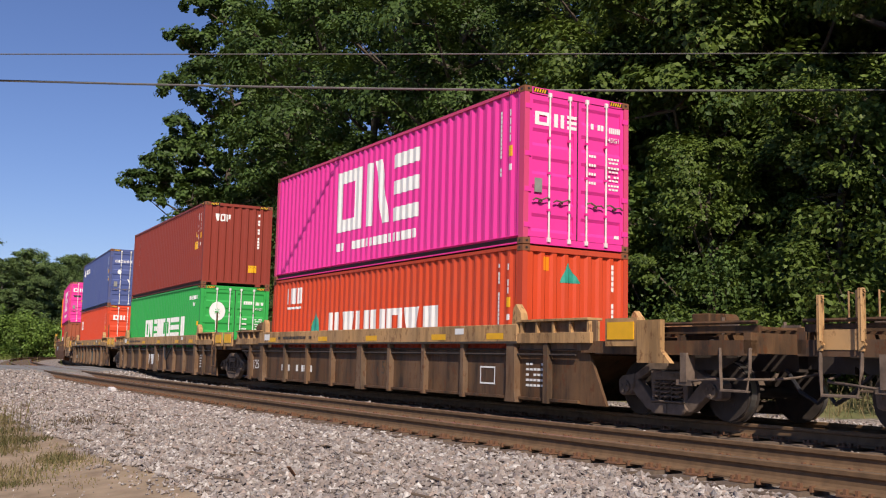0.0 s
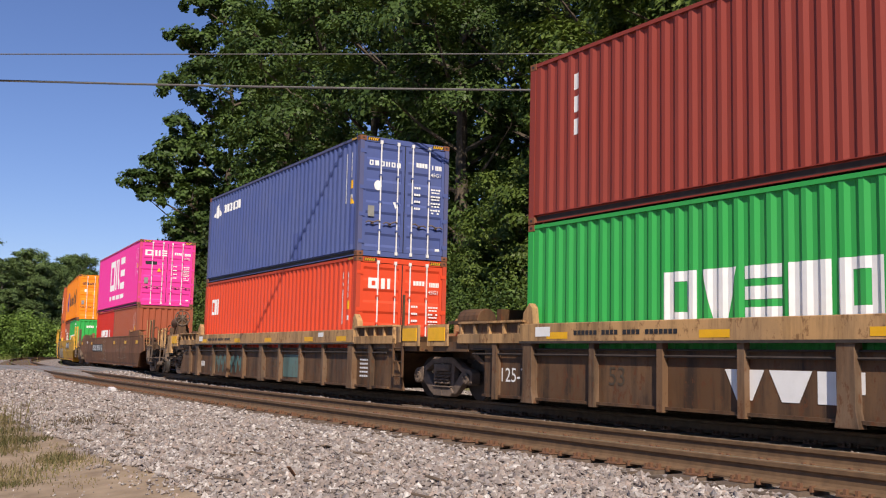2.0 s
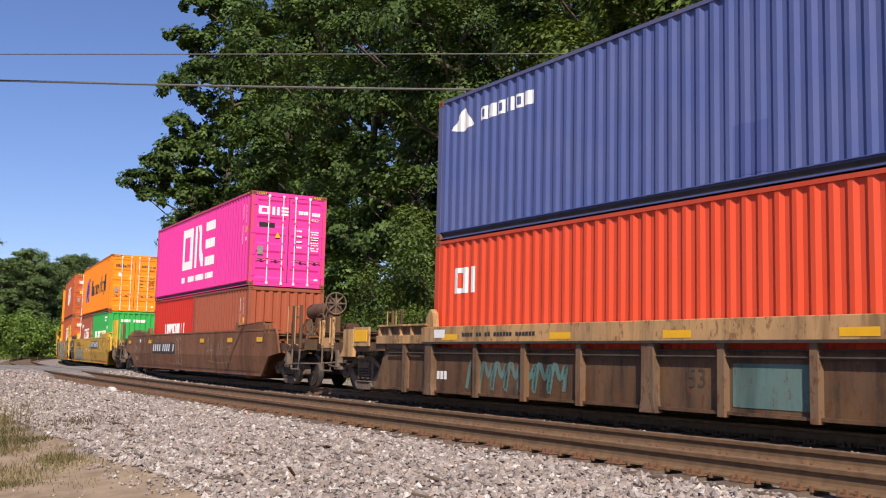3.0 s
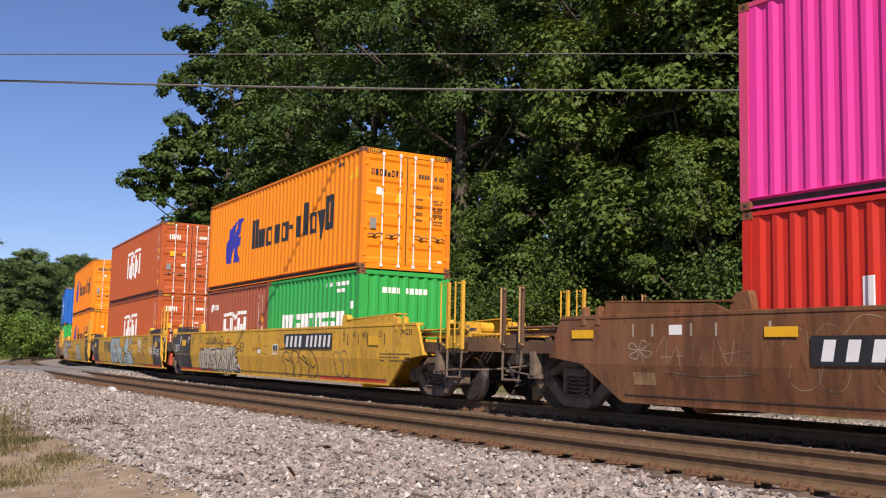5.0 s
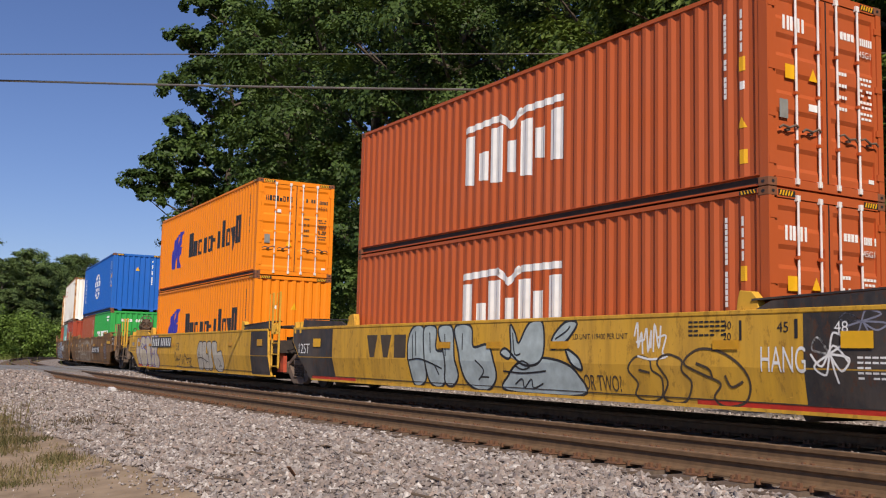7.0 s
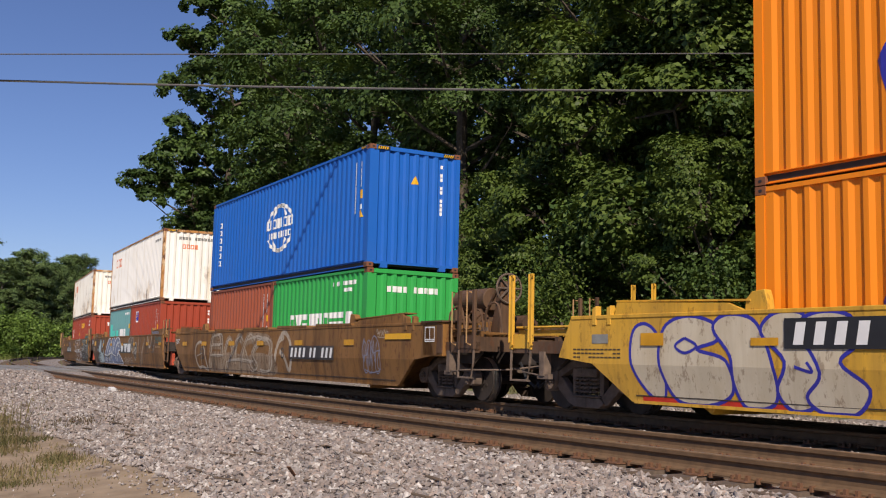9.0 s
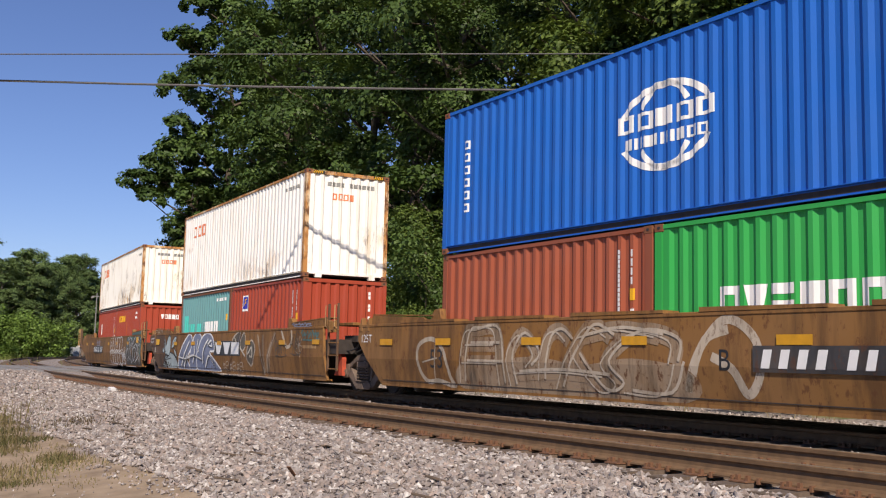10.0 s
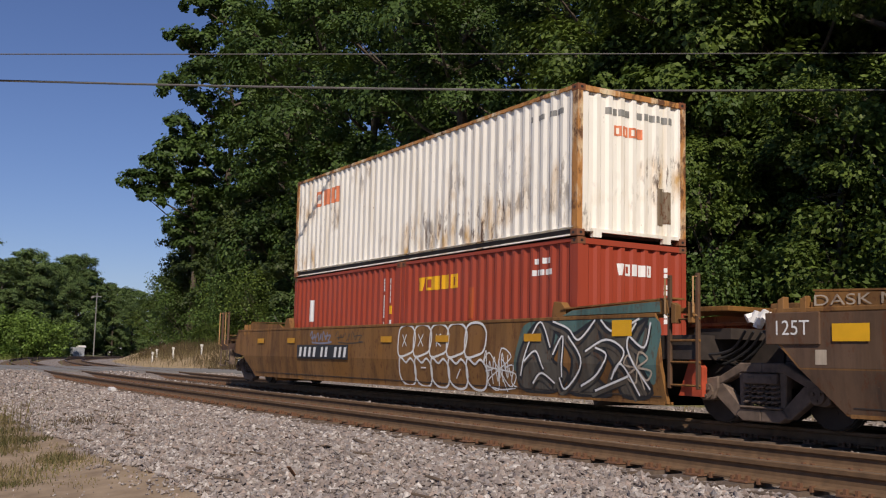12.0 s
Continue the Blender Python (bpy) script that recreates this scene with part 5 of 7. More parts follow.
    part("carrier_plate", Solid().prism([(e * 10.0, 1.12), (e * 11.1, 1.12), (e * 11.1, 0.9), (e * 10.75, 0.72), (e * 10.2, 0.72), (e * 10.0, 0.85)], -1.18, -1.12), STEEL, parent)


# ---- spray paint on the car sides ----
def smooth_curve(pts, n=6, closed=False):
    out = []
    m = len(pts)
    for i in range(m if closed else m - 1):
        p0, p1, p2, p3 = (pts[(i + k) % m] if closed else pts[min(max(i + k, 0), m - 1)] for k in (-1, 0, 1, 2))
        for j in range(n):
            t = j / n
            out.append(tuple(0.5 * (2 * b + (c - a) * t + (2 * a - 5 * b + 4 * c - d) * t * t + (3 * b - a - 3 * c + d) * t ** 3) for a, b, c, d in zip(p0, p1, p2, p3)))
    if not closed:
        out.append(pts[-1])
    return out


def ribbon(pts, w, closed=False):
    if closed:
        pts = pts + [pts[0]]
    out = []
    L, Rr = [], []
    for i, p in enumerate(pts):
        a, b = pts[max(i - 1, 0)], pts[min(i + 1, len(pts) - 1)]
        dx, dz = b[0] - a[0], b[1] - a[1]
        d = math.hypot(dx, dz) or 1
        L.append((p[0] - dz / d * w / 2, p[1] + dx / d * w / 2))
        Rr.append((p[0] + dz / d * w / 2, p[1] - dx / d * w / 2))
    for i in range(len(pts) - 1):
        out.append([L[i], L[i + 1], Rr[i + 1], Rr[i]])
    return out


def car_side_y(z):
    """The smooth side leans in below the crease."""
    return -1.5 if z > 0.77 else -1.5 + 0.10 * (0.77 - z) / 0.62


def sprayed(parent, polys, mat, lift, label="", name="graffiti"):
    s = Solid()
    for p in polys:
        for seg in ([p] if len(p) > 4 else [p]):
            hi = [q for q in seg]
            s.add([(x, car_side_y(z) - lift, z) for x, z in hi], [tuple(range(len(hi)))])
    if s.f:
        q = part(name, s, mat, parent, label)
        if name != "mark":
            q["kind"] = "stuff"


def split_crease(poly):
    """Cut a polygon at the crease so that each half lies flat on its panel."""
    sw = [(z, x) for x, z in poly]
    out = []
    for a, b in ((-1, 0.77), (0.77, 9)):
        c = clip_strip(sw, a, b)
        if c:
            out.append([(x, z) for z, x in c])
    return out


def piece(parent, x0, x1, z0, z1, shapes, fill, line, label, width=0.045, strokes=(), ink=None, thin=None, smooth=5, lift=0.003):
    """A sprayed figure: closed shapes laid over one another, each filled and outlined, then free strokes.
    Shapes and strokes are given in shares of the box."""
    fills, lines, inks = Solid(), Solid(), Solid()

    def lay(solid, poly, lift):
        for q in split_crease(poly):
            solid.add([(x, car_side_y(z) - lift, z) for x, z in q], [tuple(range(len(q)))])
    at = lambda p: (x0 + (x1 - x0) * p[0], max(0.24, z0 + (z1 - z0) * p[1]))
    for sh in shapes:
        c = [at(p) for p in sh]
        if smooth > 1:
            c = smooth_curve(c, smooth, True)
        c = [(x, max(0.235, z)) for x, z in c]
        if fill:
            lay(fills, c, lift)
        for q in ribbon(c, width, True):
            lay(lines, q, lift + 0.0006)
        lift += 0.0012
    for st in strokes:
        for q in ribbon([(x, max(0.235, z)) for x, z in smooth_curve([at(p) for p in st], 5)], thin or width):
            lay(inks, q, lift)
        lift += 0.0003
    for solid, mat in ((fills, fill), (lines, line), (inks, ink or line)):
        if solid.f:
            part("graffiti", solid, mat, parent, label)["kind"] = "stuff"


# figures of the sprayed pieces, in shares of their boxes
COLUMNS = [[(0, .55), (.02, .85), (.10, 1), (.20, .95), (.21, .6), (.22, .15), (.13, 0), (.05, .05)], [(.2, .9), (.27, 1), (.36, .93), (.36, .6), (.5, .55), (.48, .2), (.38, 0), (.26, .08), (.22, .4)],
           [(.38, .9), (.46, 1), (.55, .92), (.57, .5), (.6, .2), (.52, .03), (.44, .1), (.46, .45)], [(.57, .92), (.66, 1), (.76, .93), (.78, .65), (.92, .68), (.98, .5), (1, .2), (.9, 0), (.75, .03), (.66, .2), (.62, .55)]]
SLITS = [[(.10, .9), (.11, .5)], [(.06, .85), (.07, .45)], [(.28, .88), (.29, .55)], [(.46, .85), (.47, .5)], [(.02, .42), (.15, .45), (.3, .38), (.42, .3)], [(.66, .85), (.66, .6)], [(.8, .45), (.88, .3), (.82, .15)], [(.85, .2), (.93, .2)], [(.34, .35), (.38, .2)]]
BEAK = [[(.05, .02), (.1, .25), (.25, .42), (.5, .5), (.8, .45), (.97, .3), (1, .02)], [(.08, .62), (0, .55), (.14, .5), (.13, .95), (.2, .85), (.25, .7), (.34, .9), (.42, 1), (.56, .98), (.58, .6), (.5, .42), (.3, .4)], [(.68, .62), (.85, .72), (.98, .95), (.85, .98), (.7, .8)], [(.85, .62), (1.0, .5), (1.03, .35), (.92, .42)]]
BEAK_LINES = [[(.2, .38), (.3, .45), (.4, .38), (.3, .33), (.2, .38)], [(.03, .3), (.3, .28), (.6, .32)], [(.17, .85), (.2, .55), (.28, .55)], [(.18, .12), (.28, .2), (.3, .08), (.4, .2), (.42, .08), (.55, .15)], [(.72, .75), (.85, .85), (.9, .92)]]
LOOPS = [[(0, .6), (.08, .85), (.2, .8), (.22, .6), (.3, .45), (.28, .1), (.15, 0), (.05, .12), (.08, .35)], [(.27, .75), (.36, .9), (.48, .8), (.48, .6), (.55, .4), (.5, .08), (.4, 0), (.3, .1), (.35, .4)], [(.5, .75), (.62, 1), (.8, .95), (.95, .7), (1, .4), (.95, .1), (.8, 0), (.72, .15), (.78, .4), (.65, .55)]]
LOOP_LINES = [[(.1, .6), (.2, .55)], [(.6, .75), (.7, .65), (.72, .5)], [(.82, .55), (.86, .35), (.95, .45)]]
BUBBLES = [[(0, .55), (.02, .85), (.09, .92), (.16, .75), (.19, .3), (.17, .02), (.1, .08), (.03, .3)], [(.16, .6), (.2, .9), (.32, 1), (.45, .9), (.46, .72), (.36, .62), (.5, .5), (.52, .15), (.4, 0), (.25, .03), (.18, .3)],
           [(.44, .85), (.5, 1), (.62, .95), (.68, .7), (.72, .3), (.7, .05), (.58, 0), (.53, .25), (.52, .55)], [(.66, .8), (.72, 1), (.84, .98), (.82, .7), (.9, .55), (.88, .1), (.78, 0), (.72, .2), (.76, .5)], [(.82, .85), (.9, 1), (1.02, .95), (1.05, .7), (.98, .5), (1.08, .25), (1.02, 0), (.9, .0), (.84, .15), (.9, .4)]]
BLADES = [[(0, 0), (.1, .6), (.3, 1), (.38, .7), (.25, .3), (.3, 0)], [(.3, 0), (.35, .6), (.45, 1), (.58, .95), (.6, .6), (.5, .3), (.45, 0)], [(.5, 0), (.55, .7), (.7, 1), (.85, .9), (.9, .55), (.8, .5), (.95, .2), (1, 0)]]
BLADE_LINES = [[(.08, .1), (.2, .5), (.3, .8)], [(.14, .05), (.24, .4), (.2, .2)], [(.4, .9), (.44, .5), (.38, .2)], [(.52, .85), (.5, .6), (.55, .5)], [(.62, .2), (.66, .6), (.76, .85)], [(.75, .7), (.82, .8), (.84, .65), (.75, .7)], [(.68, .1), (.78, .4), (.9, .1)], [(.02, .35), (.2, .3), (.4, .4), (.6, .3)]]
ARMS = [[(.02, .2), (.1, .65), (.2, .95), (.28, .6)], [(.06, .4), (.16, .55), (.22, .3)], [(.3, .95), (.42, .85), (.5, .7), (.62, .95)], [(.3, .5), (.38, .75), (.36, .2)], [(.42, .75), (.52, .4), (.38, .05), (.34, .2)], [(.5, .1), (.62, .25), (.7, .5), (.62, .6)],
        [(.55, .55), (.7, .7), (.82, .55), (.75, .3)], [(.66, .95), (.75, .8), (.92, .95)], [(.72, .2), (.8, .4), (.9, .02)], [(.85, .75), (.95, .6), (.99, .9)], [(.6, .05), (.72, .15), (.84, .25)], [(.12, .1), (.2, .25), (.3, .12)], [(.9, .9), (.84, .6), (.97, .1)]]
ARCHES = [[(0, .1), (.03, .9), (.1, 1), (.2, .95), (.22, .1)], [(.04, .75), (.2, .75)], [(.02, .45), (.22, .45)], [(.28, .1), (.27, .6), (.33, .9), (.4, .6), (.36, .4)], [(.42, .2), (.45, .8), (.5, .95), (.55, .8)], [(.5, .1), (.56, .6), (.64, 1), (.72, .85)],
          [(.58, .6), (.68, .1), (.75, .2), (.7, .5), (.82, .9), (.95, .8), (.95, .5)], [(.78, .1), (.92, .1), (.97, .5)], [(.6, .85), (.75, .95), (.9, .85)], [(.3, .3), (.5, .35), (.7, .3)]]
SQUARE = [[(0, 0), (0, 1), (.8, .95), (.95, .75), (.75, .52), (1, .3), (.85, .02)], [(0, 0), (.15, 1), (.75, 1), (1, 0), (.65, 0), (.6, .3), (.4, .3), (.35, 0)], [(0, 0), (0, .25), (.55, .3), (0, .5), (.05, .95), (1, 1), (1, .75), (.45, .7), (1, .5), (.95, 0)],
          [(0, 0), (0, 1), (.9, .95), (.95, .55), (.6, .45), (1, 0), (.65, 0), (.35, .35), (.3, 0)], [(0, 0), (0, 1), (.35, 1), (.7, .5), (.7, 1), (1, 1), (1, 0), (.65, 0), (.3, .5), (.3, 0)], [(.25, 0), (.2, 1), (.75, 1), (.75, 0)], [(0, 0), (0, 1), (1, 1.15), (.95, .85), (.4, .75), (.4, .6), (.85, .6), (.85, .4), (.4, .35), (.45, .2), (1.2, .1), (1.1, 0)]]
SCRAWL = [[(0, .6), (.1, .95), (.12, .3), (.22, .7), (.26, .15)], [(.3, .5), (.38, .8), (.42, .2), (.52, .75), (.5, .3)], [(.05, .45), (.3, .5)], [(.58, .2), (.62, .9), (.74, .3), (.8, .85)], [(.7, .55), (.95, .6), (.85, .2), (1, .1)], [(.1, .1), (.5, .02), (.95, .08)]]
FLOWER = [[(.5, .5), (.2, .9), (.05, .6), (.5, .5)], [(.5, .5), (.6, 1), (.9, .8), (.5, .5)], [(.5, .5), (1, .4), (.8, .1), (.5, .5)], [(.5, .5), (.4, 0), (.1, .2), (.5, .5)], [(.55, .4), (.7, -.2)]]


def flat_marks(parent, polys, mat, name, lift=0.004, label=""):
    sprayed(parent, [q for p in polys for q in split_crease(p)], mat, lift, label, name)


def number_plate(parent, x0, x1, z0, z1, seed, backing=BLACK):
    """Dark panel with the car's number as plain bars."""
    if backing:
        flat_marks(parent, [rect(x0 - 0.06, x1 + 0.06, z0 - 0.05, z1 + 0.05)], backing, "number_panel", 0.022)
    w = (x1 - x0)
    flat_marks(parent, [[(a + 0.05 * (z - z0) / (z1 - z0), z) for a, z in p] for p in bars(x0, x0 + w * 0.40, z0, z1, 4, False, seed, 0.5) + bars(x0 + w * 0.46, x1, z0, z1, 6, False, seed + 3, 0.5)], WHITE, "number_marking", 0.026)


# ---- 53 ft smooth-sided well car unit ----
def smooth_well_car(label, mat, front, rear, dark=None, group="well cars", post_mat=None, iron_mat=None, post_top=2.27, joint_top=2.5):
    """front, rear: 'coupled' or 'joint' ends; the trucks are added by the caller."""
    ob = thing("well_car", label, "railcar", group)

    def outline(e, kind):
        # upper and lower half outline of one end, from the middle outwards
        if kind == "coupled":
            return [(e * 9.56, 1.5), (e * 9.86, 0.86), (e * 9.05, 0.77)], [(e * 9.05, 0.77), (e * 8.24, 0.225)]
        if e > 0:
            return [(8.30, 1.5), (8.34, 1.1), (8.38, 0.77)], [(8.38, 0.77), (8.44, 0.225)]
        return [(-9.12, 1.5), (-9.15, 1.16), (-8.74, 0.77)], [(-8.74, 0.77), (-8.14, 0.225)]
    fu, fl = outline(1, front)
    ru, rl = outline(-1, rear)
    for o in (-1, 1):
        ya = (lambda z, o=o: o * -car_side_y(z))
        yb = (lambda z, o=o: o * (-car_side_y(z) - 0.06))
        part("upper_side", Solid().prism(fu + ru[::-1], ya, yb), mat, ob)
        part("lower_side", Solid().prism(fl + rl[::-1], ya, yb), mat, ob)
        yc = o * 1.5
        part("top_chord", Solid().box(ru[0][0], fu[0][0], yc + o * 0.012, yc - o * 0.16, 1.455, 1.515), mat, ob, bevel=0.01)
        part("bottom_sill", Solid().box(rl[1][0] + 0.05, fl[1][0] - 0.05, o * 1.422, o * 1.25, 0.205, 0.25), mat, ob)
        part("weld_line", Solid().box(rl[1][0] + 0.1, fl[1][0] - 0.1, o * 1.436, o * 1.40, 0.318, 0.332), STEEL, ob)
        for e in (-1, 1):
            kind = front if e > 0 else rear
            # raised guide plate over the well's end
            pl = Solid().prism([(e * 6.05, 1.5), (e * 8.55, 1.5), (e * 8.5, 1.70), (e * 6.35, 1.62)], o * 1.49, o * 1.40)
            pl.add([(e * 6.0, o * 1.46, 1.66), (e * 8.55, o * 1.46, 1.735), (e * 8.55, o * 1.18, 1.735), (e * 6.0, o * 1.18, 1.66), (e * 6.0, o * 1.46, 1.635), (e * 8.55, o * 1.46, 1.71), (e * 8.55, o * 1.18, 1.71), (e * 6.0, o * 1.18, 1.635)], [(0, 1, 2, 3), (4, 7, 6, 5), (0, 4, 5, 1), (1, 5, 6, 2), (2, 6, 7, 3), (3, 7, 4, 0)])
            part("guide_plate", pl, dark if dark and kind == "joint" else mat, ob)
            part("container_guide", Solid().prism([(e * 5.72, 1.5), (e * 6.1, 1.5), (e * 6.08, 1.66), (e * 5.98, 1.76), (e * 5.78, 1.78), (e * 5.74, 1.66)], o * 1.44, o * 1.30), mat, ob, bevel=0.01)
            for xl in (8.62, 8.95):
                part("lid_bracket", Solid().prism([(e * xl, 1.36), (e * (xl + 0.09), 1.36), (e * (xl + 0.09), 1.62), (e * xl, 1.66)], o * 1.515, o * 1.40), mat, ob, bevel=0.01)
    part("well_floor", Solid().box(-6.9, 6.9, -1.38, 1.38, 0.215, 0.27), STEEL, ob)
    for e in (-1, 1):
        kind = front if e > 0 else rear
        s = Solid()
        s.add([(e * 6.7, -1.35, 0.2), (e * 6.7, 1.35, 0.2), (e * 8.1, 1.35, 0.95), (e * 8.1, -1.35, 0.95), (e * 6.75, -1.35, 0.12), (e * 6.75, 1.35, 0.12), (e * 8.15, 1.35, 0.88), (e * 8.15, -1.35, 0.88)], [(0, 1, 2, 3), (4, 7, 6, 5), (0, 4, 5, 1), (1, 5, 6, 2), (2, 6, 7, 3), (3, 7, 4, 0)])
        s.box(e * 8.05, e * (9.3 if kind == "coupled" else 9.0), -1.40, 1.40, 0.86, 1.2)
        # joint ends take a near-black colour that stands in for the gap's shade
        part("end_bulkhead", s, mat if kind == "coupled" else STEEL, ob)
        if kind == "coupled":
            coupler(ob, e)
            end_platform(ob, e, mat, ((10.66, post_top), (11.2, post_top)), post_mat or mat, 11.25, True, iron_mat, RUSTDARK)
        else:
            part("joint_casting", Solid().box(e * 8.9, e * 9.6, -0.35, 0.35, 0.8, 1.15).box(e * 8.6, e * 9.3, -1.05, 1.05, 1.15, 1.30), STEEL, ob)
            if e > 0:
                for x in (8.5, 9.05):
                    post = part("grab_post", Solid().box(x, x + 0.055, -1.47, -1.42, 0.45, joint_top), post_mat or mat, ob, bevel=0.006)
                    part("grab_iron", Solid().tube([(x + 0.03, -1.45, joint_top - 0.05), (x + 0.03, -1.54, joint_top - 0.05), (x + 0.03, -1.54, 1.5), (x + 0.03, -1.45, 1.45)], 0.014, 6), iron_mat or mat, post)
                for z in (0.5, 0.82, 1.12, 1.42):
                    part("ladder_rung", Solid().tube([(8.5, -1.45, z), (9.12, -1.45, z)], 0.018, 6), mat, ob)
                part("handbrake_bracket", Solid().prism([(8.5, 0.35), (8.95, 0.35), (8.95, 0.75), (8.75, 0.95)], -1.25, -1.15), ORANGEPLASTIC, ob, "red oxide triangular bracket")
            part("end_cover", Solid().box(e * 8.3, e * 9.4, -1.2, 1.2, 1.53, 1.60), dark or mat, ob, bevel=0.01)
            hose = Solid()
            for q in range(4):
                y = -1.1 + q * 0.16
                hose.tube(smooth_curve([(e * 8.5, y, 1.2), (e * 8.9, y - 0.08, 0.95 - 0.07 * q), (e * 9.3, y + 0.05, 1.0), (e * 9.6, y, 1.25)], 4), 0.02, 5)
            part("air_hoses", hose, BLACK, ob)
    return ob


def reflectors(ob, xs, z=1.16, w=0.52, h=0.13, mat=YELLOWINK):
    for x in xs:
        flat_marks(ob, [rect(x - w / 2, x + w / 2, z, z + h)], mat, "reflector", 0.022)


# ---- ribbed-side well car unit ----
def ribbed_well_car(label, front, rear, seed):
    ob = thing("well_car", label, "railcar", "well cars")
    xr = -7.6 if rear == "joint" else -7.95
    for o in (-1, 1):
        part("side_sheet", Solid().box(xr, 7.95, o * 1.36, o * 1.31, 0.16, 0.98), CARBROWN, ob)
        part("top_chord", Solid().box(-6.35, 6.35, o * 1.50, o * 1.28, 1.10, 1.42), CARTAN, ob, "faded tan top chord", bevel=0.012)
        part("chord_lip", Solid().box(-6.35, 6.35, o * 1.515, o * 1.49, 1.085, 1.125), STEEL, ob)
        part("bottom_sill", Solid().box(xr, 7.95, o * 1.42, o * 1.25, 0.135, 0.18), CARBROWN, ob)
        part("air_pipe", Solid().tube([(-7.9, o * 1.42, 0.90), (7.9, o * 1.42, 0.90)], 0.022, 6).tube([(-7.9, o * 1.40, 0.99), (7.9, o * 1.40, 0.99)], 0.016, 6), STEEL, ob)
        for x in (1.5, 3.0, 4.5, 7.15):
            for e in (-1, 1):
                part("side_post", Solid().prism([(e * x - 0.06, 0.10), (e * x + 0.06, 0.10), (e * x + 0.06, 1.1), (e * x - 0.06, 1.1)], o * 1.47, o * 1.36), POSTBROWN, ob)
        for x in (0.1, 6.15, -6.15):
            part("bolster_post", Solid().prism([(x - 0.17, 0.08), (x + 0.17, 0.08), (x + 0.13, 0.30), (x + 0.13, 1.1), (x - 0.13, 1.1), (x - 0.13, 0.30)], o * 1.49, o * 1.33), POSTBROWN if x else CARTAN, ob, bevel=0.01)
        for e in (-1, 1):
            tray = Solid().box(e * 6.35, e * 8.35, o * 1.49, o * 1.42, 1.09, 1.26)
            for k in range(5):
                tray.box(e * (6.4 + k * 0.46), e * (6.46 + k * 0.46), o * 1.47, o * 1.25, 1.12, 1.44)
            tray.box(e * 6.3, e * 8.3, o * 1.50, o * 1.2, 1.45, 1.49)
            part("guide_tray", tray, CARTAN, ob, bevel=0.006)
            part("container_guide", Solid().prism([(e * 6.08, 1.42), (e * 6.4, 1.42), (e * 6.36, 1.62), (e * 6.2, 1.78), (e * 6.12, 1.7)], o * 1.42, o * 1.28), CARTAN, ob, bevel=0.01)
            part("tray_web", Solid().box(e * 6.33, e * 8.4, o * 1.41, o * 1.37, 0.97, 1.45), POSTBROWN, ob)
            if e > 0 or rear != "joint":
                part("end_side", Solid().prism([(e * 7.95, 0.12), (e * 8.6, 0.12), (e * 8.15, 0.98), (e * 7.95, 0.98)], o * 1.36, o * 1.31), CARBROWN, ob)
            if o < 0:
                part("reflector", Solid().box(e * 8.78, e * 9.38, -1.505, -1.49, 1.14, 1.40), YELLOWINK, ob, "yellow reflector plate with a pale border")
                part("reflector_plate", Solid().box(e * 8.72, e * 9.44, -1.49, -1.44, 1.04, 1.46), CARTAN, ob)
    part("well_floor", Solid().box(-6.9, 6.9, -1.31, 1.31, 0.20, 0.27), STEEL, ob)
    for e in (-1, 1):
        kind = front if e > 0 else rear
        s = Solid()
        s.add([(e * 6.7, -1.3, 0.2), (e * 6.7, 1.3, 0.2), (e * 8.1, 1.3, 0.98), (e * 8.1, -1.3, 0.98), (e * 6.75, -1.3, 0.12), (e * 6.75, 1.3, 0.12), (e * 8.15, 1.3, 0.9), (e * 8.15, -1.3, 0.9)], [(0, 1, 2, 3), (4, 7, 6, 5), (0, 4, 5, 1), (1, 5, 6, 2), (2, 6, 7, 3), (3, 7, 4, 0)])
        s.box(e * 8.05, e * 9.3, -1.43, 1.43, 0.94, 1.12)
        part("end_bulkhead", s, CARBROWN, ob)
        if kind == "coupled":
            coupler(ob, e)
            part("side_gusset", Solid().prism([(e * 9.45, 0.80), (e * 10.15, 0.80), (e * 9.95, 0.98), (e * 9.95, 1.42), (e * 9.45, 1.42)], -1.5, -1.42).prism([(e * 9.45, 0.80), (e * 10.15, 0.80), (e * 9.95, 0.98), (e * 9.95, 1.42), (e * 9.45, 1.42)], 1.42, 1.5), CARTAN, ob)
            end_platform(ob, e, CARBROWN, ((10.62, 1.72), (11.18, 1.66)) if e < 0 else ((10.98, 1.95), (11.5, 1.95)), CARTAN if e < 0 else POSTBROWN, 11.55, e < 0, CARTAN)
        else:
            part("joint_casting", Solid().box(e * 8.9, e * 9.6, -0.35, 0.35, 0.8, 1.15).box(e * 8.6, e * 9.35, -1.2, 1.2, 1.1, 1.24), CARBROWN, ob)
            if e > 0:
                part("air_tank", Solid().tube([(8.75, 0.05, 1.62), (8.82, 0.05, 1.62), (9.5, 0.05, 1.62), (9.58, 0.05, 1.62)], 0.24, 16), CARBROWN, ob, "brown air reservoir drum", bevel=0.02)
                for x in (8.3, 8.72):
                    part("ladder_rail", Solid().box(x, x + 0.05, -1.49, -1.45, 0.4, 1.2 if x < 8.5 else 2.1), CARBROWN, ob)
                for z in (0.42, 0.72, 1.0):
                    part("ladder_rung", Solid().tube([(8.3, -1.47, z), (8.77, -1.47, z)], 0.016, 6), CARBROWN, ob)
            else:
                part("platform_lid", Solid().box(-9.3, -8.4, -1.1, 1.1, 1.48, 1.54).box(-8.75, -8.6, -0.3, 0.3, 1.54, 1.8), CARBROWN, ob)
    s = Solid()

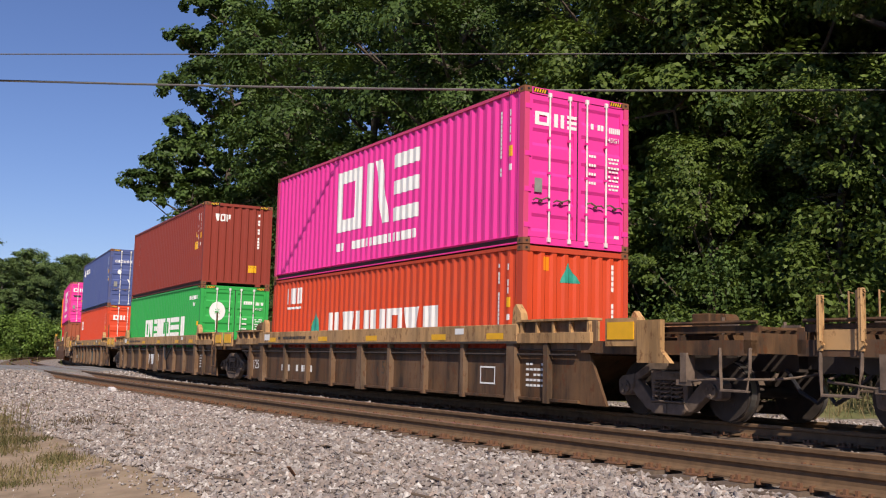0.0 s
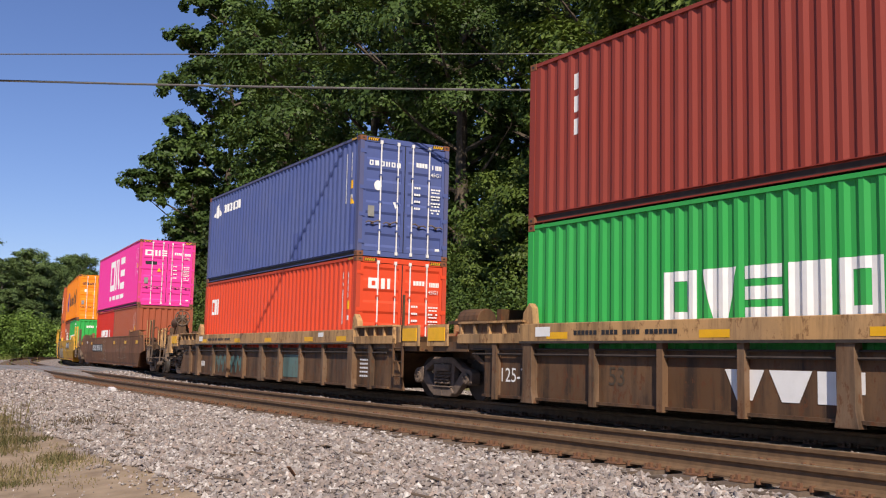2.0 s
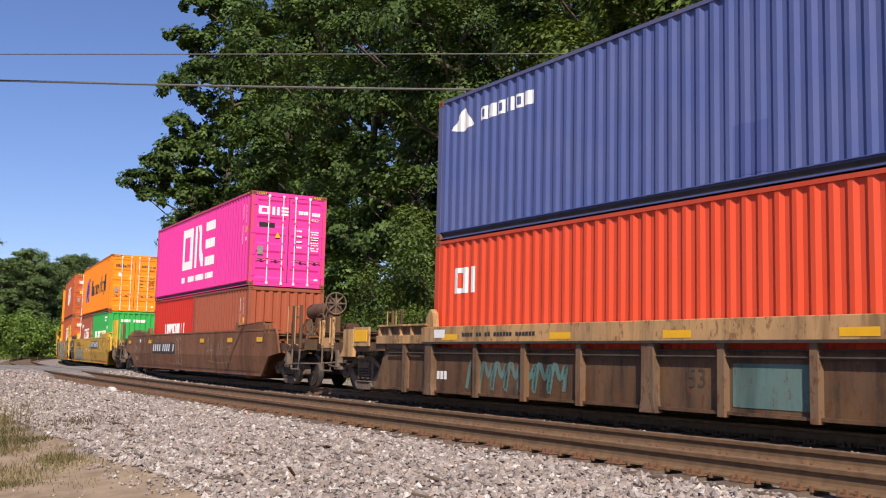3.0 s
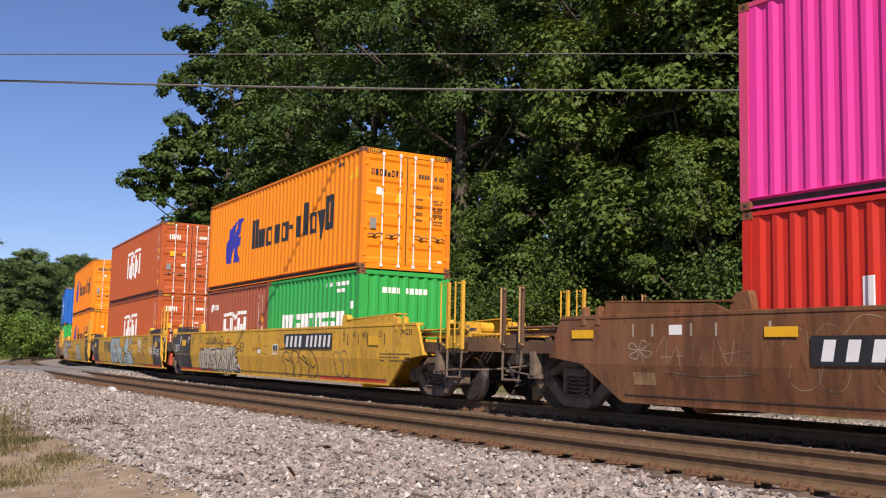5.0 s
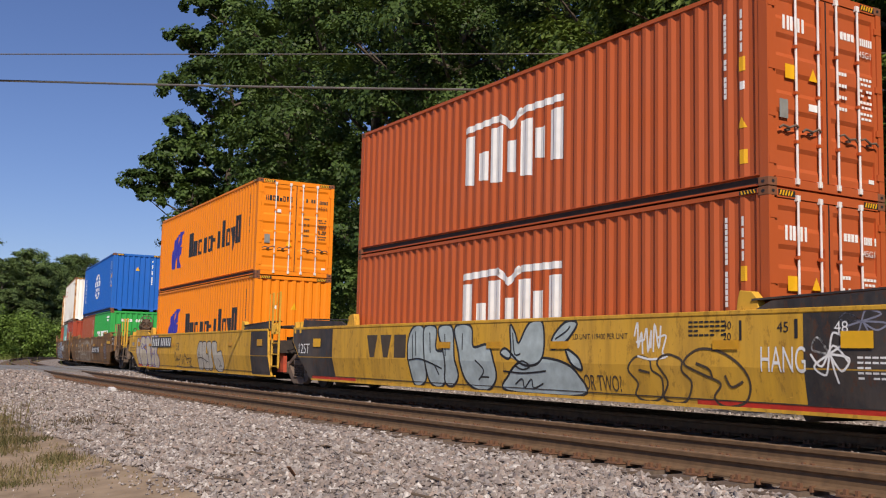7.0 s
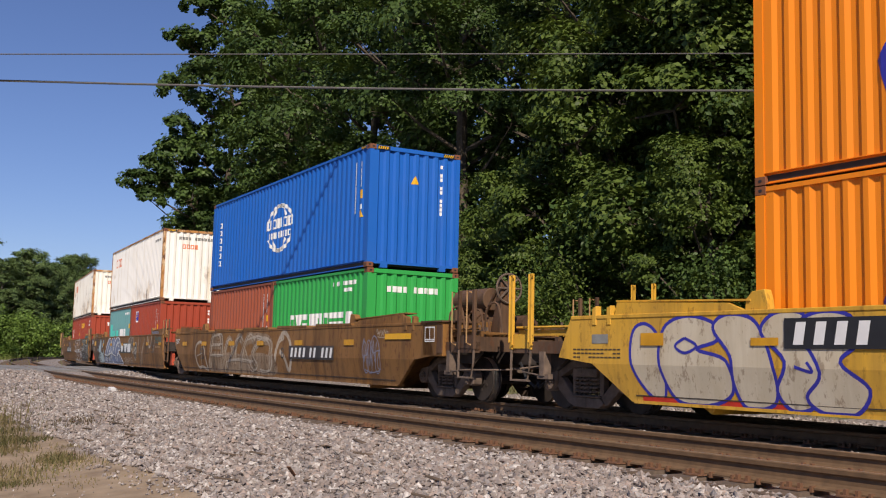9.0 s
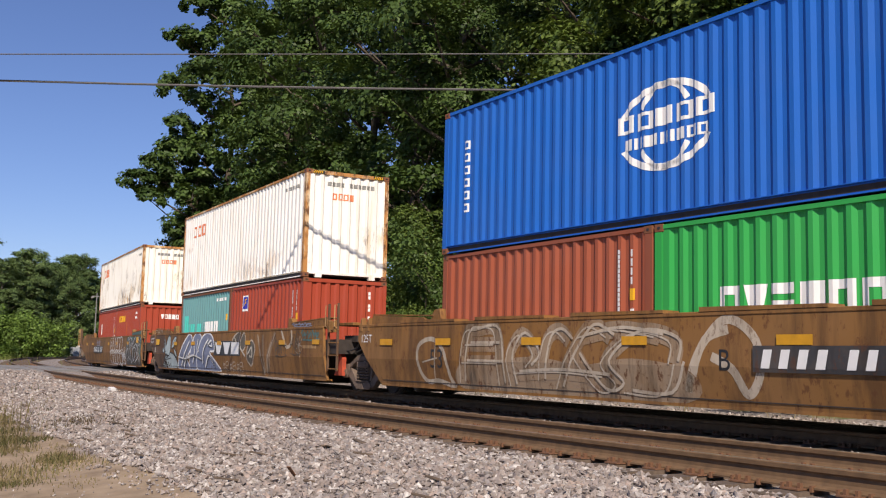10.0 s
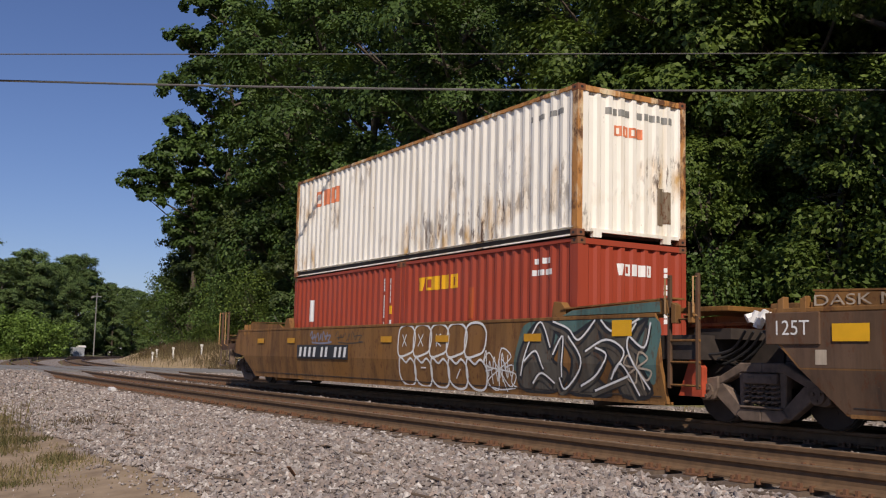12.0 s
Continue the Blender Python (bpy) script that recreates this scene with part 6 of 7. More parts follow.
    def mark(name, polys, mat, y):
        q = Solid()
        for p in polys:
            q.add([(x, y, z) for x, z in p], [tuple(range(len(p)))])
        k = part(name, q, mat, ob)
        if len(polys) > 3:
            k["kind"] = "stuff"
    for x in (-5.6, -2.2, 0.45, 3.4, 5.4):
        mark("reflector", [rect(x, x + 0.55, 1.16, 1.27)], YELLOWINK, -1.505)
    mark("label_plate", [rect(4.3, 4.62, 1.26, 1.37)], WHITE, -1.506)
    mark("pale_patch", [rect(-5.9, -5.5, 1.2, 1.36)], WHITE, -1.506)
    mark("notice_marking", bars(-4.9, -2.6, 1.22, 1.29, 24, False, seed), BLACK, -1.506)
    mark("notice_marking", [q for i in range(5) for q in bars(6.45, 7.0, 0.72 - i * 0.09, 0.76 - i * 0.09, 5, False, seed + i)], WHITE, -1.366)
    return ob, mark


# ---- the train, unit by unit ----
LEAD = [-14.22, -33.70, -52.75, -76.26, -100.02, -119.33, -138.64, -162.25, -181.64, -201.10]
FT40, FT20 = 12.192, 6.058
STD, HIGH = 2.591, 2.896
FLOOR = 0.275
TRAIN = []          # (object, offset of its centre along the train, height)


def ride(ob, unit, dx=0.0, z=0.0):
    TRAIN.append((ob, (LEAD[unit - 1] if unit else LEAD[0] + 23.75) - FT40 / 2 + dx, z))


UNIT2 = 0.43


def build_ribbed_cars():
    ob, mark = ribbed_well_car("brown and tan ribbed well car, empty of containers at its end", "joint", "coupled", 1)
    truck(ob, -9.65)
    ride(ob, 0)
    ob, mark = ribbed_well_car("brown ribbed well car with tan top chord", "coupled", "joint", 2)
    truck(ob, 9.65)
    truck(ob, -9.70)
    mark("number_marking", bars(-4.9, -4.3, 0.40, 0.56, 4, False, 3) + bars(-3.9, -2.8, 0.40, 0.56, 6, False, 4), WHITE, -1.367)
    mark("load_code", word("125-T", -7.05, 0.42, 0.24), WHITE, -1.367)
    mark("well_length", word("53", 1.0, 0.45, 0.28), WORNBLACK, -1.367)
    mark("stencil_frame", frame_rect(5.0, 5.5, 0.36, 0.68, 0.03), WHITE, -1.367)
    ride(ob, 1)
    ob, mark = ribbed_well_car("brown ribbed well car with tan top chord and block mark", "joint", "joint", 5)
    truck(ob, -9.05 - UNIT2)
    for k, kinds in enumerate("wwm"):
        mark("mark", blocks(-1.9 + k * 0.74, -1.9 + (k + 1) * 0.74, 0.34, 0.74, kinds, 0.1), WHITE, -1.368)
    part("hose_loop", Solid().tube(smooth_curve([(1.75, -1.47, 1.0), (1.98, -1.52, 0.78), (2.2, -1.53, 0.58), (2.4, -1.53, 0.60), (2.6, -1.52, 0.8), (2.85, -1.47, 1.0)], 5), 0.03, 8), BLACK, ob, "hanging black air hose")
    mark("load_code", word("125-T", -7.05, 0.42, 0.24), WHITE, -1.367)
    mark("well_length", word("53", -4.2, 0.45, 0.28), WORNBLACK, -1.367)
    ride(ob, 2, UNIT2)
    ob, mark = ribbed_well_car("brown ribbed well car with teal graffiti on its side", "joint", "coupled", 9)
    truck(ob, -9.65)
    mark("graffiti", [rect(1.62, 2.92, 0.24, 0.82)] + [q for i in range(7) for q in ribbon(smooth_curve([(-4.9 + i * 0.42, 0.25), (-4.75 + i * 0.42, 0.75), (-4.6 + i * 0.42, 0.5), (-4.45 + i * 0.42, 0.72), (-4.5 + i * 0.42, 0.3)], 4), 0.10)], TEALGRAF, -1.368)
    mark("well_length", word("53", 0.8, 0.48, 0.26), WORNBLACK, -1.367)
    mark("number_marking", bars(-6.0, -5.6, 0.4, 0.56, 3, False, 8), WHITE, -1.367)
    ride(ob, 3, 0.3)


build_ribbed_cars()


def brake_gear(ob, mat):
    """Air tank, pipes and handbrake wheel on the platform of a coupled end."""
    part("air_tank", Solid().tube([(8.2, 0.1, 2.05), (8.3, 0.1, 2.05), (9.35, 0.1, 2.05), (9.45, 0.1, 2.05)], 0.235, 30), mat, ob, "rusty brown air reservoir tank", bevel=0.02)
    part("tank_bracket", Solid().box(8.35, 8.45, -0.2, 0.4, 1.3, 1.85).box(9.2, 9.3, -0.2, 0.4, 1.3, 1.85), mat, ob)
    hw = Solid()
    for a, b in zip(range(24), range(1, 25)):
        hw.tube([(10.45, -0.15 + 0.29 * math.cos(a * math.pi / 12), 2.21 + 0.29 * math.sin(a * math.pi / 12)), (10.45, -0.15 + 0.29 * math.cos(b * math.pi / 12), 2.21 + 0.29 * math.sin(b * math.pi / 12))], 0.022, 5)
    for k in range(8):
        hw.tube([(10.45, -0.15, 2.21), (10.45, -0.15 + 0.29 * math.cos(k * math.pi / 4), 2.21 + 0.29 * math.sin(k * math.pi / 4))], 0.03, 5, 0.018)
    part("handbrake_wheel", hw, TRUCKMAT, ob, "grey spoked handbrake wheel")
    part("brake_stand", Solid().prism([(10.0, 1.25), (10.42, 1.25), (10.42, 2.35), (10.3, 2.35), (10.22, 1.9)], -0.32, 0.02), mat, ob, bevel=0.02)
    part("brake_cylinder", Solid().tube([(9.6, 0.55, 1.55), (10.15, 0.55, 1.55)], 0.17, 16).tube([(10.15, 0.55, 1.55), (10.4, 0.55, 1.55)], 0.04, 8), mat, ob)
    for k, (x, y) in enumerate(((9.7, -0.9), (10.05, -0.7), (10.3, -1.0), (9.85, -1.15), (10.55, -0.75))):
        part("pipe_run", Solid().tube(smooth_curve([(x, y, 1.2), (x + 0.04, y, 1.5 + 0.07 * k), (x + 0.25, y + 0.12, 1.62 + 0.06 * k), (x + 0.45, y + 0.1, 1.3)], 4), 0.022, 6), mat, ob)
    part("strut", Solid().tube([(9.5, -0.3, 1.35), (10.35, -0.3, 2.3)], 0.035, 6).tube([(9.5, 0.4, 1.35), (10.3, 0.0, 2.2)], 0.035, 6), mat, ob)


def build_smooth_cars():
    # single brown unit
    ob = smooth_well_car("chestnut brown smooth-sided well car with scrawled graffiti", CARDARK, "coupled", "coupled", post_mat=RUSTDARK, iron_mat=CARTAN, post_top=2.08)
    truck(ob, 9.65)
    truck(ob, -9.65)
    number_plate(ob, -4.7, -1.3, 0.86, 1.12, 3, BLACK)
    reflectors(ob, (-9.0, -5.2, 2.4, 5.5, 8.3))
    piece(ob, -7.4, -5.6, 0.62, 1.2, [], None, GHOST, "faint pale scrawled graffiti", 0.016, SCRAWL)
    piece(ob, -8.0, -7.5, 0.85, 1.12, [], None, CHALK, "small pale tag", 0.014, FLOWER)
    piece(ob, -5.2, -3.4, 0.5, 1.4, [], None, GHOST, "thin pale sprayed loops", 0.014, LOOPS)
    piece(ob, -2.9, -0.6, 0.4, 1.25, [], None, GHOST, "pale scrawled graffiti", 0.02, SCRAWL + LOOP_LINES)
    piece(ob, -1.2, 0.4, 0.4, 1.45, LOOPS[:2], None, CHALK, "pale scrawled graffiti", 0.024)
    piece(ob, 2.8, 5.6, 0.5, 1.35, [], None, GHOST, "faint pale scrawled graffiti", 0.03, SCRAWL)
    flat_marks(ob, [rect(-7.9, -7.45, 0.48, 0.66)], CARTAN, "patch")
    flat_marks(ob, [rect(-7.15, -6.9, 1.2, 1.34)], WHITE, "white_plate")
    flat_marks(ob, [rect(x, x + 0.04, 1.18, 1.36) for x in (-7.9, -7.5, -6.75, -6.3, -5.4)], CHALK, "length_marking")
    brake_gear(ob, RUSTDARK)
    ride(ob, 4)
    # three yellow units
    ob = smooth_well_car("weathered yellow well car with black outlined graffiti", CARYELLOW, "coupled", "joint", CARBLACK)
    truck(ob, 9.65)
    truck(ob, -9.66)
    number_plate(ob, 2.25, 5.3, 1.02, 1.30, 7, BLACK)
    flat_marks(ob, [[(-9.12, 1.17), (-8.72, 0.78), (-6.74, 0.78), (-6.74, 1.45), (-9.1, 1.45)], [(-8.72, 0.76), (-8.16, 0.24), (-6.62, 0.24), (-6.74, 0.76)]], CARBLACK, "dark_end_panel", 0.003)
    flat_marks(ob, word("53", -1.5, 0.88, 0.27) + word("A", -0.35, 0.88, 0.16), BLACK, "well_length")
    flat_marks(ob, word("125T", -8.72, 0.86, 0.24) + word("53", -7.95, 1.26, 0.12) + word("48", -7.0, 1.26, 0.12) + [rect(-8.02, -7.98, 1.14, 1.38), rect(-7.08, -7.04, 1.14, 1.38)], WHITE, "load_code", 0.008)
    flat_marks(ob, word("45", -6.4, 1.26, 0.12) + [rect(-6.55, -6.5, 1.12, 1.38)] + word("40", -5.6, 1.3, 0.11) + word("20", -5.6, 1.15, 0.11), BLACK, "length_marking")
    flat_marks(ob, word("45", 6.5, 1.23, 0.13) + word("48", 7.0, 1.23, 0.13) + word("53", 7.85, 1.23, 0.13) + word("40", 5.95, 1.27, 0.1) + word("20", 5.95, 1.14, 0.1) + [rect(x, x + 0.04, 1.06, 1.32) for x in (6.78, 7.26, 8.1, 6.2)], BLACK, "length_marking")
    flat_marks(ob, word("JWG33", 8.85, 1.27, 0.12), BLACK, "stencil")
    flat_marks(ob, word("LD UNIT 119400 PER UNIT", -4.9, 1.12, 0.09), BLACK, "load_stencil")
    flat_marks(ob, [q for i in range(3) for q in bars(7.9, 9.3, 0.86 - i * 0.07, 0.885 - i * 0.07, 12, False, i)], WORNBLACK, "notice_marking")
    piece(ob, -5.6, -1.6, 0.24, 1.02, [[(0, .1), (.02, .8), (.3, .95), (.6, .9), (.88, 1.0), (.93, .6), (1.0, .02), (.5, 0)]], SILVERBUBBLE, SILVERBUBBLE, "silver ground of the graffiti", 0.03)
    for i, sh in enumerate(SQUARE):
        piece(ob, -5.5 + 0.56 * i, -5.0 + 0.56 * i, 0.27, 0.95 + 0.03 * (i % 2) + (0.05 if i > 4 else 0), [sh], None, BLACK, "black outlined block lettering on silver", 0.05, smooth=1, lift=0.007)
        piece(ob, -5.5 + 0.56 * i, -5.0 + 0.56 * i, 0.27, 0.95, [], None, BLACK, "black outlined block lettering on silver", 0.03, [[(.3, .75), (.55, .8)], [(.25, .2), (.4, .35)]], lift=0.007)
    flat_marks(ob, ring_poly(-3.29, 1.15, 0.2, 0.22, 0.04) + ring_poly(-3.29, 1.12, 0.09, 0.10, 0.05) + bars(-5.0, -3.7, 1.2, 1.32, 9, False, 4, 0.5) + bars(-5.0, -2.2, 1.1, 1.15, 26, False, 5, 0.4), WORNBLACK, "graffiti_badge", 0.006)
    flat_marks(ob, ribbon([(-2.75, 1.08), (-2.45, 1.28)], 0.03) + ribbon([(-2.75, 1.28), (-2.45, 1.08)], 0.031), REDINK, "cross_mark", 0.007)
    flat_marks(ob, frame_rect(1.3, 1.7, 0.82, 1.09, 0.03) + [rect(1.49, 1.52, 0.92, 1.06)], WHITE, "data_frame", 0.007)
    flat_marks(ob, [rect(1.33, 1.49, 0.92, 1.06), rect(1.52, 1.67, 0.92, 1.06)], BLACK, "data_panel", 0.006)
    flat_marks(ob, [rect(0.08, 0.34, 0.84, 0.97)], WHITE, "white_plate", 0.006)
    flat_marks(ob, [rect(0.17, 0.21, 1.14, 1.34)] + frame_rect(0.6, 0.85, 0.82, 1.06, 0.015), BLACK, "length_marking", 0.006)
    piece(ob, 2.05, 4.4, 0.24, 1.0, LOOPS, None, WORNBLACK, "thin black outlined graffiti", 0.035, LOOP_LINES)
    piece(ob, 5.4, 7.1, 0.35, 1.0, LOOPS[:2], None, RUSTPATCH, "faded outlined graffiti", 0.03)
    reflectors(ob, (-5.38, -1.63, 0.16, 2.02), 0.98, 0.44, 0.14, AMBERINK)
    reflectors(ob, (-7.5, 7.62), 1.06, 0.5, 0.2)
    flat_marks(ob, [rect(-8.0, -4.2, 0.235, 0.315), rect(4.5, 8.1, 0.235, 0.315)], REDINK, "red_oxide_stripe", 0.004)
    ride(ob, 5)
    ob = smooth_well_car("weathered yellow well car with large pale blue graffiti", CARYELLOW, "joint", "joint", CARBLACK)
    truck(ob, -9.66)
    flat_marks(ob, [[(-9.12, 1.17), (-8.72, 0.78), (-6.74, 0.78), (-6.74, 1.45), (-9.1, 1.45)], [(-8.72, 0.76), (-8.16, 0.24), (-6.62, 0.24), (-6.74, 0.76)], [(8.36, 0.78), (6.85, 0.78), (6.85, 1.45), (8.28, 1.45)], [(8.36, 0.76), (8.43, 0.24), (6.85, 0.24), (6.85, 0.76)]], CARBLACK, "dark_end_panel", 0.003)
    flat_marks(ob, word("125T", -8.72, 0.86, 0.24) + word("53", 8.1, 1.2, 0.14) + word("48", 7.3, 1.2, 0.14), WHITE, "load_code", 0.008)
    flat_marks(ob, blocks(-5.0, -3.1, 0.8, 1.28, "wws", 0.2), WORNBLACK, "mark")
    flat_marks(ob, word("LD UNIT 119400 PER UNIT", 2.35, 1.15, 0.085, 1.3), BLACK, "load_stencil")
    piece(ob, -3.08, 0.12, 0.24, 1.46, COLUMNS, PALEGRAF, BLACK, "large pale blue graffiti with dark outlines", 0.05, SLITS, None, 0.032)
    piece(ob, 0.3, 2.5, 0.24, 1.46, BEAK, PALEGRAF, BLACK, "pale blue beaked graffiti figure with dark outlines", 0.045, BEAK_LINES, None, 0.03)
    flat_marks(ob, word("OR TWO?", 2.58, 0.36, 0.24, 0.9), WORNBLACK, "graffiti", 0.006)
    piece(ob, 3.65, 5.98, 0.24, 1.0, LOOPS, None, WORNBLACK, "thin black outlined graffiti", 0.035, LOOP_LINES)
    piece(ob, 3.8, 4.5, 0.84, 1.42, [], None, WHITE, "white scrawled tag", 0.032, SCRAWL)
    flat_marks(ob, word("HANG", 6.18, 0.72, 0.32, 0.7), WHITE, "graffiti", 0.006)
    piece(ob, 6.95, 7.5, 0.7, 1.2, [], None, WHITE, "white scrawled tag", 0.028, FLOWER + [[(0, .5), (.3, .2), (.6, .7), (1, .3)]])
    piece(ob, 7.35, 8.0, 1.2, 1.46, [], None, LILAC, "violet scrawled tag", 0.022, FLOWER)
    flat_marks(ob, [q for i in range(4) for q in bars(4.9, 5.6, 1.36 - i * 0.06, 1.385 - i * 0.06, 7, False, i)] + [rect(6.72, 6.77, 1.14, 1.38)] + word("45", 6.45, 1.22, 0.13) + [rect(5.83, 5.87, 1.12, 1.38)] + word("40", 5.55, 1.27, 0.1) + word("20", 5.55, 1.12, 0.1), BLACK, "length_marking", 0.006)
    flat_marks(ob, [q for i in range(5) for q in bars(7.6, 8.2, 0.9 - i * 0.06, 0.925 - i * 0.06, 6, False, i)], WHITE, "notice_marking", 0.006)
    reflectors(ob, (-1.6, 0.1, 2.0, 5.6), 1.0, 0.46, 0.12, AMBERINK)
    reflectors(ob, (-7.6, 7.62), 1.02, 0.44, 0.2)
    flat_marks(ob, [rect(-8.0, -5.6, 0.235, 0.315), rect(5.0, 8.1, 0.235, 0.315)], REDINK, "red_oxide_stripe", 0.004)
    ride(ob, 6)
    ob = smooth_well_car("weathered yellow well car with silver bubble graffiti", CARYELLOW, "joint", "coupled", CARBLACK)
    truck(ob, -9.65)
    number_plate(ob, -5.35, -2.4, 1.06, 1.34, 13, BLACK)
    flat_marks(ob, word("53", -1.6, 0.9, 0.27), BLACK, "well_length")
    flat_marks(ob, [[(8.36, 0.78), (6.85, 0.78), (6.85, 1.45), (8.28, 1.45)], [(8.36, 0.76), (8.43, 0.24), (6.85, 0.24), (6.85, 0.76)]], CARBLACK, "dark_end_panel", 0.003)
    piece(ob, -8.2, -4.55, 0.24, 1.46, BUBBLES, SILVERBUBBLE, NAVY, "silver bubble lettering with violet outline", 0.05, [[(.3, .75), (.25, .66), (.3, .58), (.36, .66), (.3, .75)], [(.80, .45), (.87, .4), (.85, .5)]], None, 0.04)
    piece(ob, -1.9, 0.5, 0.3, 0.85, [], None, WORNBLACK, "black scrawled tag", 0.03, SCRAWL + LOOP_LINES)
    piece(ob, 1.2, 4.2, 0.24, 1.2, COLUMNS, SILVERGRAF, WORNBLACK, "pale lettering graffiti with dark outline", 0.04, SLITS, None, 0.025)
    flat_marks(ob, [rect(-9.05, -8.68, 1.08, 1.22)], GREYINK, "grey_plate", 0.006)
    flat_marks(ob, [q for i in range(3) for q in bars(-9.5, -8.4, 0.98 - i * 0.06, 1.0 - i * 0.06, 12, False, i)], WORNBLACK, "notice_marking", 0.006)
    reflectors(ob, (-5.72, -2.1, 4.9), 1.05, 0.44, 0.1, AMBERINK)
    reflectors(ob, (-7.73, 7.7), 1.05, 0.46, 0.18, AMBERINK)
    flat_marks(ob, [rect(-8.0, -5.4, 0.235, 0.315)], REDINK, "red_oxide_stripe", 0.004)
    ride(ob, 7)
    # three rusty brown units
    ob = smooth_well_car("rusty brown well car with white overspray graffiti", CARRUST, "coupled", "joint", post_mat=RUSTDARK, iron_mat=CARTAN, post_top=2.08, joint_top=2.05)
    truck(ob, 9.65)
    truck(ob, -9.66)
    number_plate(ob, 2.2, 5.0, 0.76, 1.0, 19, CARBLACK)
    flat_marks(ob, word("B", 1.55, 0.72, 0.28), BLACK, "end_letter")
    flat_marks(ob, word("53", -6.0, 0.62, 0.36), BLACK, "well_length")
    flat_marks(ob, word("125T", -8.95, 1.12, 0.17), WHITE, "load_code", 0.008)
    piece(ob, -4.85, 1.0, 0.24, 1.35, [[(0, .02), (.5, 0), (.98, .02), (1, .4), (.8, .55), (.6, .45), (.4, .55), (.2, .5), (0, .45)]], GHOST, GHOST, "thin white overspray", 0.02, ARCHES, GHOST, 0.27)
    piece(ob, -4.85, 1.0, 0.28, 1.38, [], None, CHALK, "chalky white sprayed outlines", 0.05, [[(a + 0.016, b) for a, b in st] for st in ARCHES], lift=0.016)
    piece(ob, -4.85, 1.0, 0.28, 1.38, [], None, CHALK, "chalky white sprayed outlines", 0.03, [[(a - 0.018, b - 0.04) for a, b in st] for st in ARCHES], lift=0.012)
    piece(ob, -6.6, -5.15, 0.26, 1.18, [[(.1, .4), (.1, .85), (.45, 1), (.75, .75), (.9, .2), (1, .02), (.6, .12), (.3, .1)]], None, CHALK, "chalky white sprayed outlines", 0.09, [[(.2, .5), (.6, .6)], [(.5, .1), (.55, .9)]], None, 0.03)
    piece(ob, 1.05, 2.25, 0.3, 1.4, [], None, CHALK, "chalky white sprayed outlines", 0.13, [[(-.1, .1), (.1, .6), (.5, 1), (.9, .8), (1, .4), (.8, .1), (.6, .4), (.3, .55)], [(0, .3), (.2, .75), (.55, .88)]])
    piece(ob, 6.6, 7.5, 0.45, 1.25, LOOPS, None, LILAC, "small violet-grey scrawled tag", 0.025, SCRAWL)
    piece(ob, 7.3, 7.9, 1.22, 1.42, [], None, CHALK, "small white scrawled tag", 0.018, SCRAWL)
    reflectors(ob, (-7.8, -5.5, -2.65, -0.1, 2.8, 5.9), 1.06, 0.55, 0.13, AMBERINK)
    reflectors(ob, (8.35,), 1.18, 1.2, 0.12)
    for x in (-7.2, -4.4, -1.6, 1.2, 3.9):
        part("hatch_lid", Solid().prism([(x, 1.515), (x + 2.1, 1.515), (x + 2.1, 1.56), (x, 1.58)], -1.52, -1.2), CARRUST, ob)
    part("control_box", Solid().box(9.4, 10.2, -1.5, -0.7, 0.84, 1.5), CARRUST, ob, bevel=0.02)
    part("box_lip", Solid().box(9.36, 10.24, -1.53, -0.68, 1.5, 1.535).box(10.0, 10.2, -1.515, -1.49, 0.9, 1.44), RUSTDARK, ob)
    bx = Solid()
    for p in frame_rect(9.5, 9.9, 1.12, 1.42, 0.025) + [rect(9.69, 9.71, 1.18, 1.4), rect(9.52, 9.88, 1.16, 1.18)]:
        bx.add([(x, -1.506, z) for x, z in p], [tuple(range(4))])
    part("data_frame", bx, WHITE, ob)
    brake_gear(ob, RUSTDARK)
    ride(ob, 8)
    ob = smooth_well_car("rusty brown well car covered with grey-blue graffiti", CARRUST, "joint", "joint", post_mat=RUSTDARK, iron_mat=CARTAN, post_top=2.08, joint_top=2.05)
    truck(ob, -9.66)
    piece(ob, -5.1, -0.15, 0.24, 1.46, BLADES, BLUEGRAF, WHITE, "slate-blue graffiti with white outlines", 0.06, BLADE_LINES, WHITE, 0.075)
    piece(ob, -5.1, -0.15, 0.24, 1.46, [], None, BLACK, "dark lines of the blue graffiti", 0.03, [[(a + 0.02, b - 0.03) for a, b in st] for st in BLADE_LINES], lift=0.016)
    piece(ob, -7.3, -5.3, 0.24, 1.4, BEAK[:2] + BEAK[2:], PALEGRAF, BLACK, "blue-grey graffiti face", 0.05, BEAK_LINES, None, 0.035)
    flat_marks(ob, [rect(-0.7, 2.0, 0.75, 1.2)], BLACK, "mark_panel", 0.003)
    flat_marks(ob, blocks(-0.6, 1.9, 0.8, 1.16, "wws", 0.12), WHITE, "mark", 0.009)
    piece(ob, 1.2, 3.7, 0.45, 1.46, [[(0, .75), (.12, .5), (.25, .75), (.3, 1), (.15, .95)], [(.3, .7), (.45, .98), (.5, .6), (.38, .45)], [(.55, .25), (.6, .6), (.72, .75), (.85, .5), (.72, .05), (.62, .1)]], GRAFGREY, CHALK, "grey and white sprayed lettering", 0.05, [[(.08, .85), (.2, .6)], [(.6, .35), (.72, .55), (.75, .3), (.66, .3)], [(.3, .55), (.5, .3)]], SILVERGRAF, 0.06)
